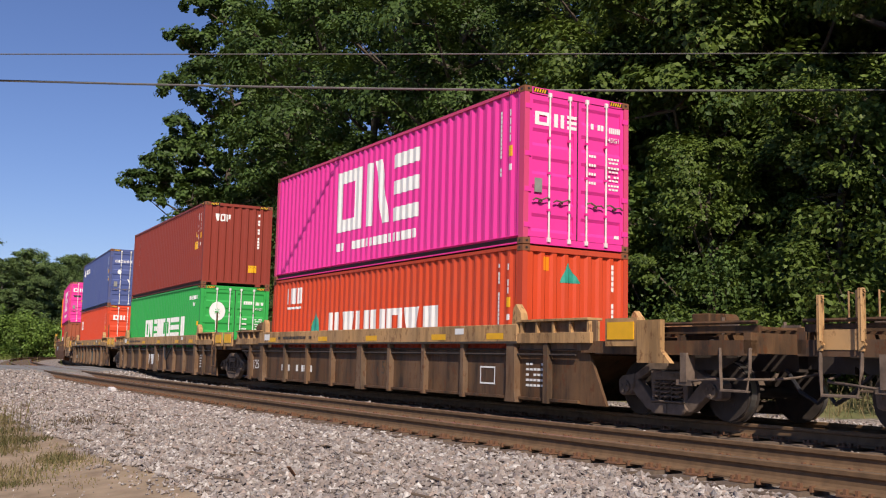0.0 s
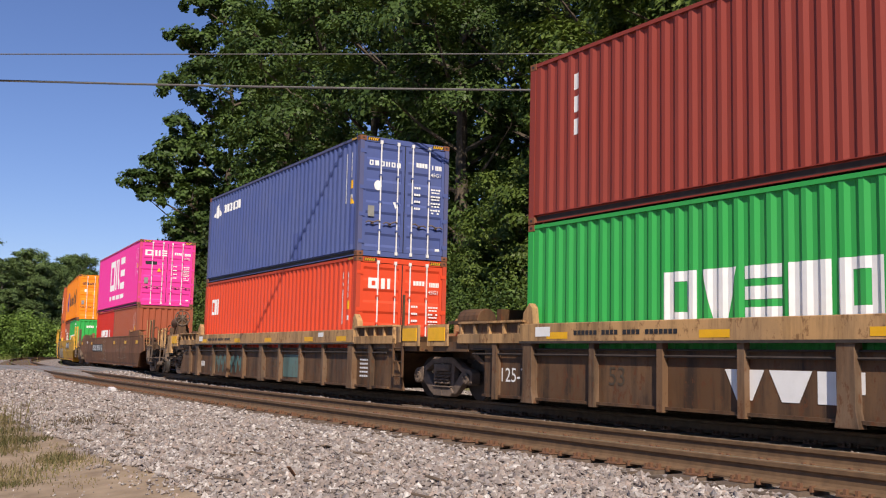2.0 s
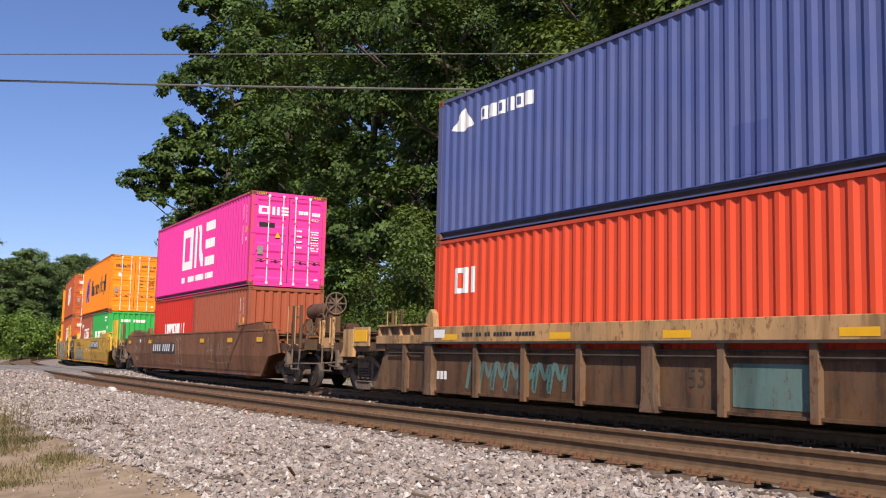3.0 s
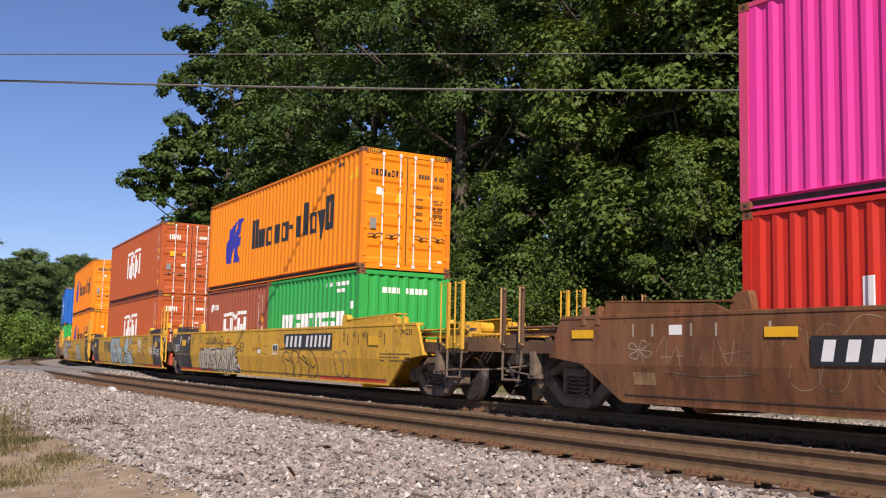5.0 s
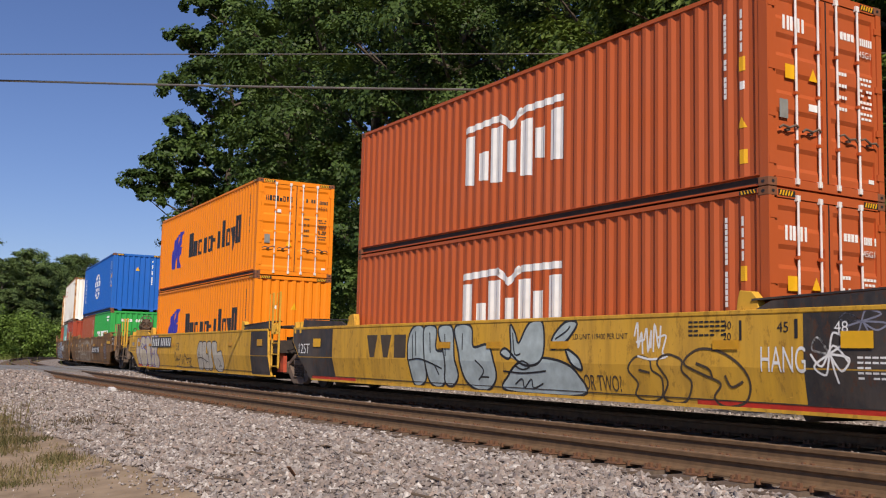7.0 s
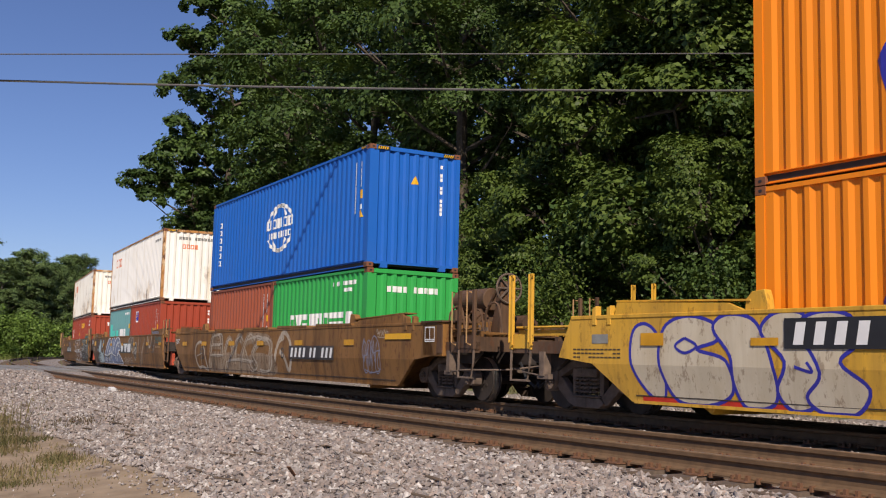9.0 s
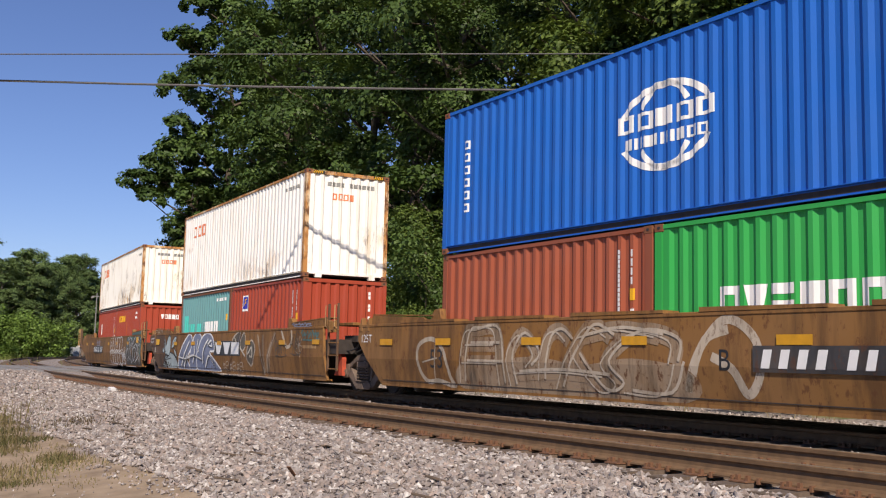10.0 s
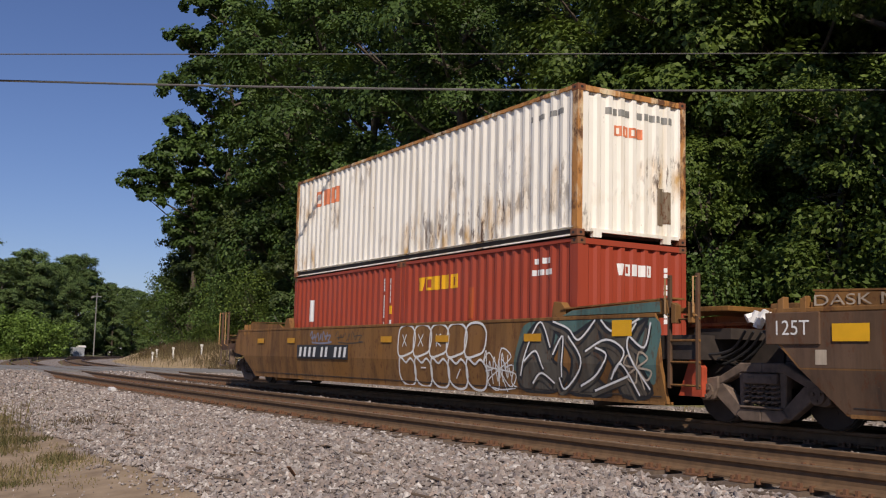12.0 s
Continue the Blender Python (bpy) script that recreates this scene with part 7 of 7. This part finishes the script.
    piece(ob, 3.5, 5.0, 0.25, 1.42, [], None, GHOST, "broad faded white strokes", 0.12, [[(0, .95), (.2, .45), (.35, 0)], [(.3, .95), (.35, .4), (.4, .05)], [(.5, .05), (.6, .5), (.95, .98)], [(.6, .1), (.75, .6), (1.0, .9)]])
    piece(ob, 3.5, 5.0, 0.25, 1.42, [], None, CHALK, "thin white sprayed lines", 0.03, [[(.04, .95), (.24, .45), (.39, 0)], [(.55, .05), (.65, .5), (1.0, .98)]], lift=0.016)
    piece(ob, 5.4, 6.25, 0.95, 1.46, [], None, CHALK, "pale hooked sprayed stroke", 0.1, [[(0, 1), (.25, .55), (.5, .15), (.8, .2), (.95, .5), (.9, 1)]])
    piece(ob, 4.95, 5.9, 0.75, 1.25, LOOPS[:2], None, WORNBLACK, "dark scrawled tag", 0.022, SCRAWL)
    piece(ob, 6.05, 6.9, 0.8, 1.4, LOOPS[1:], None, WORNBLACK, "dark scrawled tag", 0.022, SCRAWL)
    piece(ob, 6.5, 6.95, 0.85, 1.28, [], None, CHALK, "white flower-shaped tag", 0.02, FLOWER)
    piece(ob, 6.85, 8.1, 1.18, 1.46, [], None, TEALGRAF, "teal scrawled tag", 0.05, SCRAWL + LOOP_LINES)
    piece(ob, 6.2, 7.6, 1.53, 1.64, [], None, LILAC, "pale violet tag on the guide plate", 0.022, SCRAWL + [[(a + 0.3, b) for a, b in st] for st in SCRAWL[:3]])
    flat_marks(ob, [rect(6.95, 7.9, 0.98, 1.06)], CARTAN, "pale_strip", 0.006)
    flat_marks(ob, word("DASK M", -8.5, 1.53, 0.13, 1.1), CHALK, "graffiti", 0.008)
    flat_marks(ob, [rect(-8.5, -8.34, 0.82, 1.0)], CHALK, "pale_plate", 0.006)
    part("end_plate", Solid().box(-9.22, -8.42, -1.53, -1.49, 1.06, 1.46), RUSTDARK, ob, bevel=0.012)
    flat_marks(ob, [[(-9.1, 1.17), (-8.72, 0.78), (-7.0, 0.78), (-7.0, 1.45), (-9.1, 1.45)], [(-8.72, 0.76), (-8.16, 0.25), (-6.6, 0.25), (-7.0, 0.76)]], RUSTDARK, "dark_end_panel", 0.003)
    wrap = Solid()
    for k in range(7):
        a = k * 0.9
        wrap.tube([(-9.75 + 0.07 * k, -1.25 + 0.06 * math.sin(a), 1.36 + 0.05 * math.cos(a * 1.7)), (-9.69 + 0.07 * k, -1.22 + 0.05 * math.cos(a), 1.46 + 0.05 * math.sin(a * 2.1))], 0.07, 6, 0.045)
    part("wrapped_hose", wrap, GALV, ob, "hose wrapped in crumpled silver foil")
    for k in range(3):
        piece(ob, 0.25 + 0.68 * k, 0.78 + 0.68 * k, 0.27, 0.56, [], None, CHALK, "pale boxy sprayed signs", 0.028, [[(0, .1), (.02, .9)], [(0, .75), (.4, .8)], [(.2, 1), (.22, 0)], [(0, .35), (.42, .4)], [(.55, 0), (.55, .9), (1, .95), (1, .05)], [(.6, .6), (.95, .65)], [(.6, .3), (.9, .1)]])
    flat_marks(ob, word("125T", -9.05, 1.18, 0.18), WHITE, "load_code", 0.034)
    reflectors(ob, (-5.4, -3.1, -0.1, 2.7, 5.53, 7.9), 1.08, 0.46, 0.12, AMBERINK)
    reflectors(ob, (-8.0,), 1.1, 0.5, 0.21)
    ride(ob, 9)
    ob = smooth_well_car("rusty brown well car with white and teal graffiti", CARRUST, "joint", "coupled", post_mat=RUSTDARK, iron_mat=CARTAN, post_top=2.08, joint_top=2.05)
    truck(ob, -9.65)
    number_plate(ob, -4.9, -2.0, 0.78, 1.02, 27, BLACK)
    rows = []
    for i in range(5):
        a = 0.19 * i
        rows += [[(a, .5), (a, .88), (a + .05, 1), (a + .15, .99), (a + .2, .85), (a + .18, .6), (a + .12, .52)], [(a + .02, .46), (a, .15), (a + .07, .0), (a + .17, .03), (a + .2, .3), (a + .15, .45), (a + .09, .38)]]
    piece(ob, 0.5, 4.0, 0.25, 1.46, rows, None, WHITE, "white outlined graffiti in two rows", 0.045, [[(.05, .85), (.1, .65)], [(.1, .85), (.05, .65)], [(.24, .85), (.3, .65)], [(.3, .85), (.24, .65)], [(.45, .85), (.45, .65)], [(.5, .85), (.45, .75), (.5, .65)], [(.65, .15), (.7, .3)], [(.27, .3), (.33, .3)]], WHITE, 0.028)
    piece(ob, 3.75, 4.75, 0.26, 1.0, [], None, WHITE, "small white scrawled tags", 0.026, SCRAWL + FLOWER + LOOP_LINES)
    piece(ob, 4.75, 8.3, 0.25, 1.46, [[(0, .3), (.03, .7), (.12, .98), (.5, 1), (.99, 1), (1, .5), (.97, .2), (.85, .5), (.5, .7), (.15, .6)]], TEALGRAF, TEALGRAF, "dull teal ground of the graffiti", 0.02)
    piece(ob, 4.8, 8.2, 0.25, 1.46, [[(.02, .08), (.04, .6), (.18, .98), (.32, .92), (.3, .5), (.42, .3), (.3, .05)], [(.3, .95), (.45, .8), (.65, .98), (.72, .6), (.62, .3), (.72, .05), (.42, .05), (.46, .5)], [(.66, .95), (.85, .85), (.98, .98), (.9, .6), (.99, .1), (.8, .05), (.76, .4), (.7, .6)]], GRAFGREY, BLACK, "dark grey wild-style graffiti with black outlines", 0.06, ARMS, BLACK, 0.13, lift=0.005)
    piece(ob, 4.8, 8.2, 0.27, 1.48, [], None, WHITE, "white highlights of the wild-style graffiti", 0.034, [[(a + 0.012, b + 0.02) for a, b in st] for st in ARMS], lift=0.016)
    piece(ob, 4.8, 8.2, 0.25, 1.46, [], None, GRAFGREY, "grey strokes of the wild-style graffiti", 0.06, [[(a - 0.015, b - 0.03) for a, b in st] for st in ARMS], lift=0.012)
    piece(ob, 7.6, 8.2, 0.5, 0.95, [], None, CHALK, "small pale tag", 0.03, FLOWER, lift=0.016)
    flat_marks(ob, [[(6.1, 1.53), (8.4, 1.53), (8.38, 1.68), (6.35, 1.61)]], TEALGRAF, "graffiti", 0.004)
    piece(ob, -4.2, -2.9, 1.1, 1.42, [], None, LILAC, "faded blue tag", 0.045, SCRAWL)
    piece(ob, -2.7, -1.2, 1.1, 1.4, [], None, WORNBLACK, "faded dark tag", 0.025, SCRAWL)
    reflectors(ob, (-7.6, -5.4, -0.05, 2.3, 5.3), 1.12, 0.5, 0.13, AMBERINK)
    reflectors(ob, (7.58,), 1.19, 0.45, 0.24)
    ride(ob, 10)


build_smooth_cars()


def load(unit, lower, upper):
    """Set the lower boxes (object, offset, height) and the upper box on a car."""
    z = FLOOR
    top = 0
    for ob, dx, h in lower:
        ride(ob, unit, dx, z)
        top = max(top, h)
    if upper:
        ride(upper, unit, 0.0, z + top + 0.012)


def build_loads():
    sub = lambda u0, u1, z: [("sub_line", WHITE, [[(-x, zz) for x, zz in p] for p in bars(-u0, -u1, z, z + 0.2, 18, False, 2)])]
    q20 = FT20 / 2 + 0.02
    # 1
    lo = container("weathered red-orange forty-foot container with white block mark", FT40, STD, REDORANGE, False,
                   [("mark", WHITE, run(8.5, 2.9, 0.85, 1.6, "pwpmrws")), ("flame_mark", TEALINK, [[(9.55, 1.05), (9.0, 1.05), (9.05, 1.45), (9.2, 1.7)]]), ("flame_mark", YELLOWINK, [[(9.6, 1.05), (9.5, 1.05), (9.2, 1.72), (9.3, 1.5)]]), ("small_mark", WHITE, run(11.2, 10.15, 1.9, 2.32, "psr") + [rect(11.2, 10.2, 1.76, 1.82)])] + serial(1, STD),
                   [("flame_mark", TEALINK, [[(-0.35, 1.95), (0.1, 1.95), (-0.2, 2.32)]]), ("number_marking", WHITE, bars(0.82, 0.88, 1.1, 2.35, 12, True, 3)), ("stain", ORANGE, [rect(-0.75, -0.6, 2.15, 2.4)])], CAIEDGE)
    up = container("bright pink forty-foot container with white block mark, doors facing forward", FT40, HIGH, PINK, True, [("mark", WHITE, pink_mark())] + sub(8.1, 4.0, 0.48) + serial(2, HIGH),
                   door_marks(4, HIGH, WHITE, frame_rect(-0.98, -0.62, 2.2, 2.45, 0.09, 0.06) + [rect(-0.55, -0.46, 2.2, 2.45), rect(-0.40, -0.32, 2.2, 2.45)] + [rect(-0.25, -0.03, z, z + 0.06) for z in (2.2, 2.3, 2.4)]), PINKEDGE)
    load(1, [(lo, 0, STD)], up)
    # 2
    st = star_mark()
    lo = container("green forty-foot container with white block mark, doors facing forward", FT40, HIGH, GREEN, True,
                   [("mark", WHITE, run(8.9, 2.15, 1.12, 1.86, "rwbsrrbbs")), ("number_marking", WHITE, [[(-x, z) for x, z in p] for p in bars(-1.6, -0.55, 2.42, 2.56, 9, False, 4) + bars(-1.1, -0.8, 2.2, 2.32, 4, False, 5)]), ("yellow_plate", YELLOWINK, [rect(0.35, 0.45, 1.5, 1.65)])],
                   door_marks(6, HIGH) + [("disc_mark", WHITE, [ellipse(-0.62, 2.0, 0.28, 0.33)]), ("round_plate", NAVY, [ellipse(-0.6, 1.2, 0.1, 0.1)])])
    decal(lo, "star_mark", [[(-0.62 + x, 2.0 + z) for x, z in p] for p in st], GREEN, lambda u, w, d: (FT40 / 2 - 0.008, u, w), [(-CW, 0), (CW, 0)])
    up = container("maroon forty-foot container with small white mark", FT40, HIGH, MAROON, False,
                   [("mark", WHITE, bars(11.0, 10.85, 1.36, 2.53, 3, True, 1, 0.3)), ("warning_plate", YELLOWINK, [rect(1.24, 0.88, 1.30, 1.57), tri(1.04, 1.72, 0.22)]), ("size_code", BLACK, wordu("CAUTION", 1.21, 1.46, 0.06, 0.3))] + serial(7, HIGH),
                   [("mark", WHITE, blocks(-0.85, -0.28, 2.25, 2.5, "wrm")), ("number_marking", WHITE, bars(0.72, 0.78, 1.35, 2.6, 12, True, 9)), ("warning_plate", YELLOWINK, [rect(0.42, 0.72, 0.5, 0.75)]), ("caution_word", BLACK, word("CAUTION", 0.445, 0.66, 0.05, 0.25))])
    load(2, [(lo, 0, HIGH)], up)
    # 3
    lo = container("bright red-orange forty-foot container with small white mark, doors facing forward", FT40, HIGH, CAIRED, True,
                   [("mark", WHITE, [[(-x, z) for x, z in p] for p in frame_rect(-11.5, -11.0, 1.8, 2.3, 0.16, 0.1) + [rect(-10.9, -10.75, 1.8, 2.3)]])] + serial(11, HIGH), door_marks(12, HIGH, WHITE, frame_rect(-0.9, -0.62, 2.15, 2.4, 0.09, 0.07) + [rect(-0.56, -0.46, 2.15, 2.4), rect(-0.4, -0.32, 2.15, 2.4)]), CAIEDGE)
    up = container("faded slate-blue forty-foot container with small white mark, doors facing forward", FT40, HIGH, SLATE, True,
                   [("mark", WHITE, [[(11.7, 2.2), (11.3, 2.12), (10.9, 2.2), (11.1, 2.45), (11.25, 2.6)]] + run(10.7, 8.95, 2.22, 2.48, "rsrprs")), ("patch", REPAINT, [rect(0.62, 0.30, 0.3, 1.2)]), ("patch", REPAINT, [rect(4.3, 3.7, 0.2, 0.92)]), ("warning_triangle", YELLOWINK, [tri(0.46, 1.28, 0.22)])] + serial(13, HIGH),
                   door_marks(14, HIGH, WHITE, blocks(-0.98, -0.1, 2.2, 2.32, "rsrprs", 0.3)) + [("disc_mark", WHITE, [ellipse(-0.72, 1.72, 0.1, 0.12)]), ("triangle_mark", WHITE, [[(-0.32, 1.35), (-0.15, 1.35), (-0.23, 1.18)]])], SLATEEDGE)
    load(3, [(lo, 0, HIGH)], up)
    # 4
    a = container("red twenty-foot container with cut-off white mark", FT20, STD, RED, False, [("mark", WHITE, run(4.3, 1.2, 1.25, 1.62, "pwrsp"))])
    b = container("red-brown twenty-foot container with rusted corner posts", FT20, STD, BROWN, False, serial(16, STD), frame_mat=BROWNEDGE)
    up = container("bright pink forty-foot container with large white block mark, doors facing forward", FT40, HIGH, PINK, True, [("mark", WHITE, pink_mark())] + sub(8.1, 4.0, 0.48) + serial(17, HIGH),
                   door_marks(18, HIGH, WHITE, frame_rect(-0.98, -0.62, 2.2, 2.45, 0.09, 0.06) + [rect(-0.55, -0.46, 2.2, 2.45), rect(-0.40, -0.32, 2.2, 2.45)] + [rect(-0.25, -0.03, z, z + 0.06) for z in (2.2, 2.3, 2.4)]) + [("warning_plate", BLACK, [rect(-0.95, -0.45, 1.8, 1.95)]), ("warning_triangle", YELLOWINK, [tri(-0.35, 1.5, 0.18)])], PINKEDGE)
    load(4, [(a, -q20, STD), (b, q20, STD)], up)
    # 5
    a = container("red-brown twenty-foot container with white peaked mark", FT20, STD, BROWN, False, [("mark", WHITE, peak_mark(4.2, 1.85, 0.8, 1.85)), ("small_mark", WHITE, [[(5.6, 1.9), (5.45, 1.9), (5.4, 2.15), (5.5, 2.15)]] + run(5.3, 4.75, 1.95, 2.12, "rsrp"))] + serial(20, STD), frame_mat=BROWNEDGE)
    b = container("green twenty-foot container with white block mark", FT20, STD, GREEN, False, [("mark", WHITE, run(4.95, 0.85, 1.0, 1.62, "rwbsrrbbs")), ("number_marking", WHITE, [[(-x, z) for x, z in p] for p in bars(-2.05, -0.65, 2.24, 2.34, 11, False, 4) + bars(-1.3, -0.9, 2.08, 2.17, 4, False, 5)]), ("plate", WHITE, [rect(0.5, 0.38, 1.66, 1.84)])], [("number_marking", WHITE, bars(-0.6, 0.62, 2.05, 2.19, 10, False, 6))])
    up = container("orange forty-foot container with violet-blue emblem and black mark", FT40, HIGH, ORANGE, True, [("emblem", NAVY, anvil_mark()), ("mark", BLACK, orange_words()), ("warning_triangle", YELLOWINK, [tri(0.62, 2.2, 0.2), rect(0.4, 0.28, 2.2, 2.45)]), ("number_marking", BLACK, [[(-x, z) for x, z in p] for p in bars(-1.5, -0.8, 2.6, 2.7, 8, False, 3)])],
                   door_marks(21, HIGH, WORNBLACK, blocks(-0.98, -0.12, 2.24, 2.4, "psrshrwr", 0.25), BLACK) + [("warning_triangle", YELLOWINK, [tri(-0.22, 1.62, 0.24)]), ("white_plate", WHITE, [rect(-0.82, -0.68, 1.78, 1.96)])], ORANGEEDGE)
    load(5, [(a, -q20, STD), (b, q20, STD)], up)
    # 6
    mk = lambda s: container("russet forty-foot container with white peaked mark, doors facing forward", FT40, HIGH, RUSSET, True, [("mark", WHITE, peak_mark(7.6, 4.45, 0.95, 2.22)), ("warning_triangle", YELLOWINK, [tri(0.46, 0.85, 0.16), rect(0.52, 0.38, 0.35, 0.55)])] + serial(s, HIGH),
                             door_marks(s + 1, HIGH, WHITE, blocks(-0.9, -0.45, 2.2, 2.4, "pmp", 0.1)) + [("warning_triangle", YELLOWINK, [tri(-0.28, 1.55, 0.18), rect(-0.85, -0.62, 1.52, 1.72)]), ("white_plate", WHITE, [rect(-0.38, -0.18, 1.12, 1.22)])])
    load(6, [(mk(24), 0, HIGH)], mk(26))
    # 7
    mk = lambda s, d: container("orange forty-foot container with blue emblem, stacked with its match", FT40, HIGH, ORANGE, d, [("emblem", NAVY, anvil_mark()), ("mark", BLACK, orange_words())] + [("number_marking", BLACK, bars(0.72, 0.78, 1.3, 2.5, 12, True, s))],
                                (door_marks(s, HIGH, WORNBLACK, blocks(-0.98, -0.12, 2.24, 2.4, "psrshrwr", 0.25), BLACK) if d else []) + [("warning_triangle", YELLOWINK, [tri(0.05 if not d else -0.2, 1.9 if not d else 0.9, 0.2)]), ("white_plate", WHITE, [rect(-0.6, -0.48, 1.9, 2.0)])])
    load(7, [(mk(30, False), 0, HIGH)], mk(31, True))
    # 8
    a = container("red-brown twenty-foot container, plain sides", FT20, STD, BROWN, False, serial(33, STD), frame_mat=BROWNEDGE)
    b = container("bright green twenty-foot container with white block mark", FT20, STD, GREEN, False, [("mark", WHITE, run(4.85, 0.8, 1.0, 1.6, "rwbsrrbbs")), ("number_marking", WHITE, [[(-x, z) for x, z in p] for p in bars(-2.05, -0.65, 2.24, 2.34, 11, False, 4) + bars(-1.3, -0.9, 2.08, 2.17, 4, False, 5)]), ("yellow_plate", YELLOWINK, [rect(0.42, 0.32, 1.2, 1.4)])], [("number_marking", WHITE, bars(-0.7, 0.7, 2.05, 2.19, 10, False, 6))])
    globe = ring_poly(5.9, 1.5, 1.05, 0.69, 0.11, 25, 155) + ring_poly(5.9, 1.5, 1.05, 0.69, 0.11, 205, 335) + ring_poly(5.9, 1.5, 0.6, 0.69, 0.09, 30, 150, 12) + ring_poly(5.9, 1.5, 0.6, 0.69, 0.09, 210, 330, 12)
    up = container("bright blue forty-foot container with white globe emblem", FT40, HIGH, BLUE, False, [("emblem", WHITE, globe), ("mark", WHITE, run(6.95, 4.85, 1.5, 1.78, "rrsrr") + run(6.8, 5.0, 1.22, 1.4, "spsppsrr")), ("side_mark", WHITE, [q for i in range(6) for q in frame_rect(11.28, 11.45, 0.78 + i * 0.25, 0.95 + i * 0.25, 0.04)]), ("warning_triangle", YELLOWINK, [tri(0.46, 1.2, 0.2)])] + serial(35, HIGH),
                   [("warning_triangle", YELLOWINK, [tri(0.0, 2.05, 0.2)]), ("number_marking", WHITE, bars(0.70, 0.76, 1.35, 2.6, 12, True, 9))])
    load(8, [(a, -q20, STD), (b, q20, STD)], up)
    # 9
    a = container("pale teal twenty-foot container with aqua and white mark", FT20, STD, TEAL, False, [("mark", AQUA, run(5.6, 3.3, 0.95, 1.55, "sss") + [rect(5.6, 5.0, 1.55, 1.85)]), ("mark", WHITE, run(3.2, 1.4, 1.0, 1.6, "ppsr")), ("number_marking", WHITE, [[(-x, z) for x, z in p] for p in bars(-1.6, -0.6, 2.24, 2.34, 9, False, 4)]), ("yellow_plate", YELLOWINK, [rect(0.5, 0.38, 1.6, 1.8)])], frame_mat=RUSTY)
    b = container("oxide-red twenty-foot container with small dark blue sign", FT20, STD, OXIDE, False, [("sign", WHITE, [rect(4.94, 4.52, 1.83, 2.30)])] + serial(37, STD), [("number_marking", WHITE, bars(0.70, 0.76, 1.2, 2.3, 10, True, 9))], OXIDE)
    decal(b, "sign_field", [[(FT20 / 2 - u, z) for u, z in rect(4.90, 4.56, 1.90, 2.26)]], NAVY, lambda u, w, d: (u, -CW - 0.002 + d, w), side_breaks(FT20), "dark blue sign with pale slanted bars")
    decal(b, "sign_bar", [[(FT20 / 2 - u, z) for u, z in p] for p in ([(4.86, 2.0), (4.62, 2.06), (4.62, 2.12), (4.86, 2.06)], [(4.82, 2.1), (4.6, 2.16), (4.6, 2.21), (4.82, 2.15)])], YELLOWINK, lambda u, w, d: (u, -CW - 0.006 + d, w), side_breaks(FT20))
    up = container("cream-white rust-streaked forty-foot container with small red mark", FT40, HIGH, CLEANCREAM, False, [("mark", FADERED, run(11.0, 9.45, 2.02, 2.42, "rrr")), ("number_marking", GREYINK, [[(-x, z) for x, z in p] for p in bars(-1.6, -0.6, 2.45, 2.55, 9, False, 4)])], [("mark", FADERED, blocks(-0.45, 0.2, 2.12, 2.3, "rrrs")), ("number_marking", GREYINK, bars(-0.6, 0.8, 2.48, 2.6, 11, False, 6))], RUSTCREAM)
    load(9, [(a, -q20, STD), (b, q20, STD)], up)
    # 10
    a = container("oxide-red twenty-foot container, plain sides", FT20, STD, OXIDE, False, [("small_sign", WHITE, [rect(5.0, 4.7, 1.4, 1.95)])] + serial(40, STD))
    b = container("oxide-red twenty-foot container with yellow mark", FT20, STD, OXIDE, False, [("mark", YELLOWINK, run(5.4, 3.75, 1.92, 2.2, "wrssr")), ("number_marking", WHITE, [[(-x, z) for x, z in p] for p in bars(-1.25, -0.75, 2.2, 2.3, 4, False, 4) + bars(-1.3, -0.7, 2.0, 2.1, 5, False, 5)]), ("patch", RUSSET, [rect(3.4, 3.2, 1.3, 1.9)])], [("mark", WHITE, blocks(-0.35, 0.45, 2.0, 2.2, "wrssr")), ("number_marking", WHITE, bars(0.74, 0.79, 1.2, 2.2, 10, True, 9))])
    up = container("cream-white rusted forty-foot container with faded red mark", FT40, STD, CREAM, False, [("mark", FADERED, run(11.0, 9.5, 1.75, 2.15, "rsr")), ("number_marking", GREYINK, [[(-x, z) for x, z in p] for p in bars(-1.4, -0.4, 2.15, 2.25, 9, False, 4)])], [("mark", FADERED, blocks(-0.4, 0.25, 1.8, 1.98, "rrrs")), ("number_marking", GREYINK, bars(-0.6, 0.95, 2.15, 2.27, 11, False, 6)), ("rust_patch", RUSTPATCH, [rect(0.56, 0.72, 0.32, 0.98), rect(0.72, 0.88, 0.36, 0.93)])], RUSTCREAM)
    load(10, [(a, -q20, STD), (b, q20, STD)], up)


build_loads()


# ---- what moves ----
def travelled(t):
    return 15.94 * t - 0.02 * t * t


def motions():
    times = [0.4 * i for i in range(31)]
    for ob, off, z in TRAIN:
        walk(ob, [(t, arc_pose(off + travelled(t), 0.0, z)) for t in times])
    for w, ax in WHEELS:
        walk(w, [(i / 30, pose(ax, 0, 0.42, 0, math.degrees(travelled(i / 30) / 0.42) % 360, 0)) for i in range(361)])


motions()
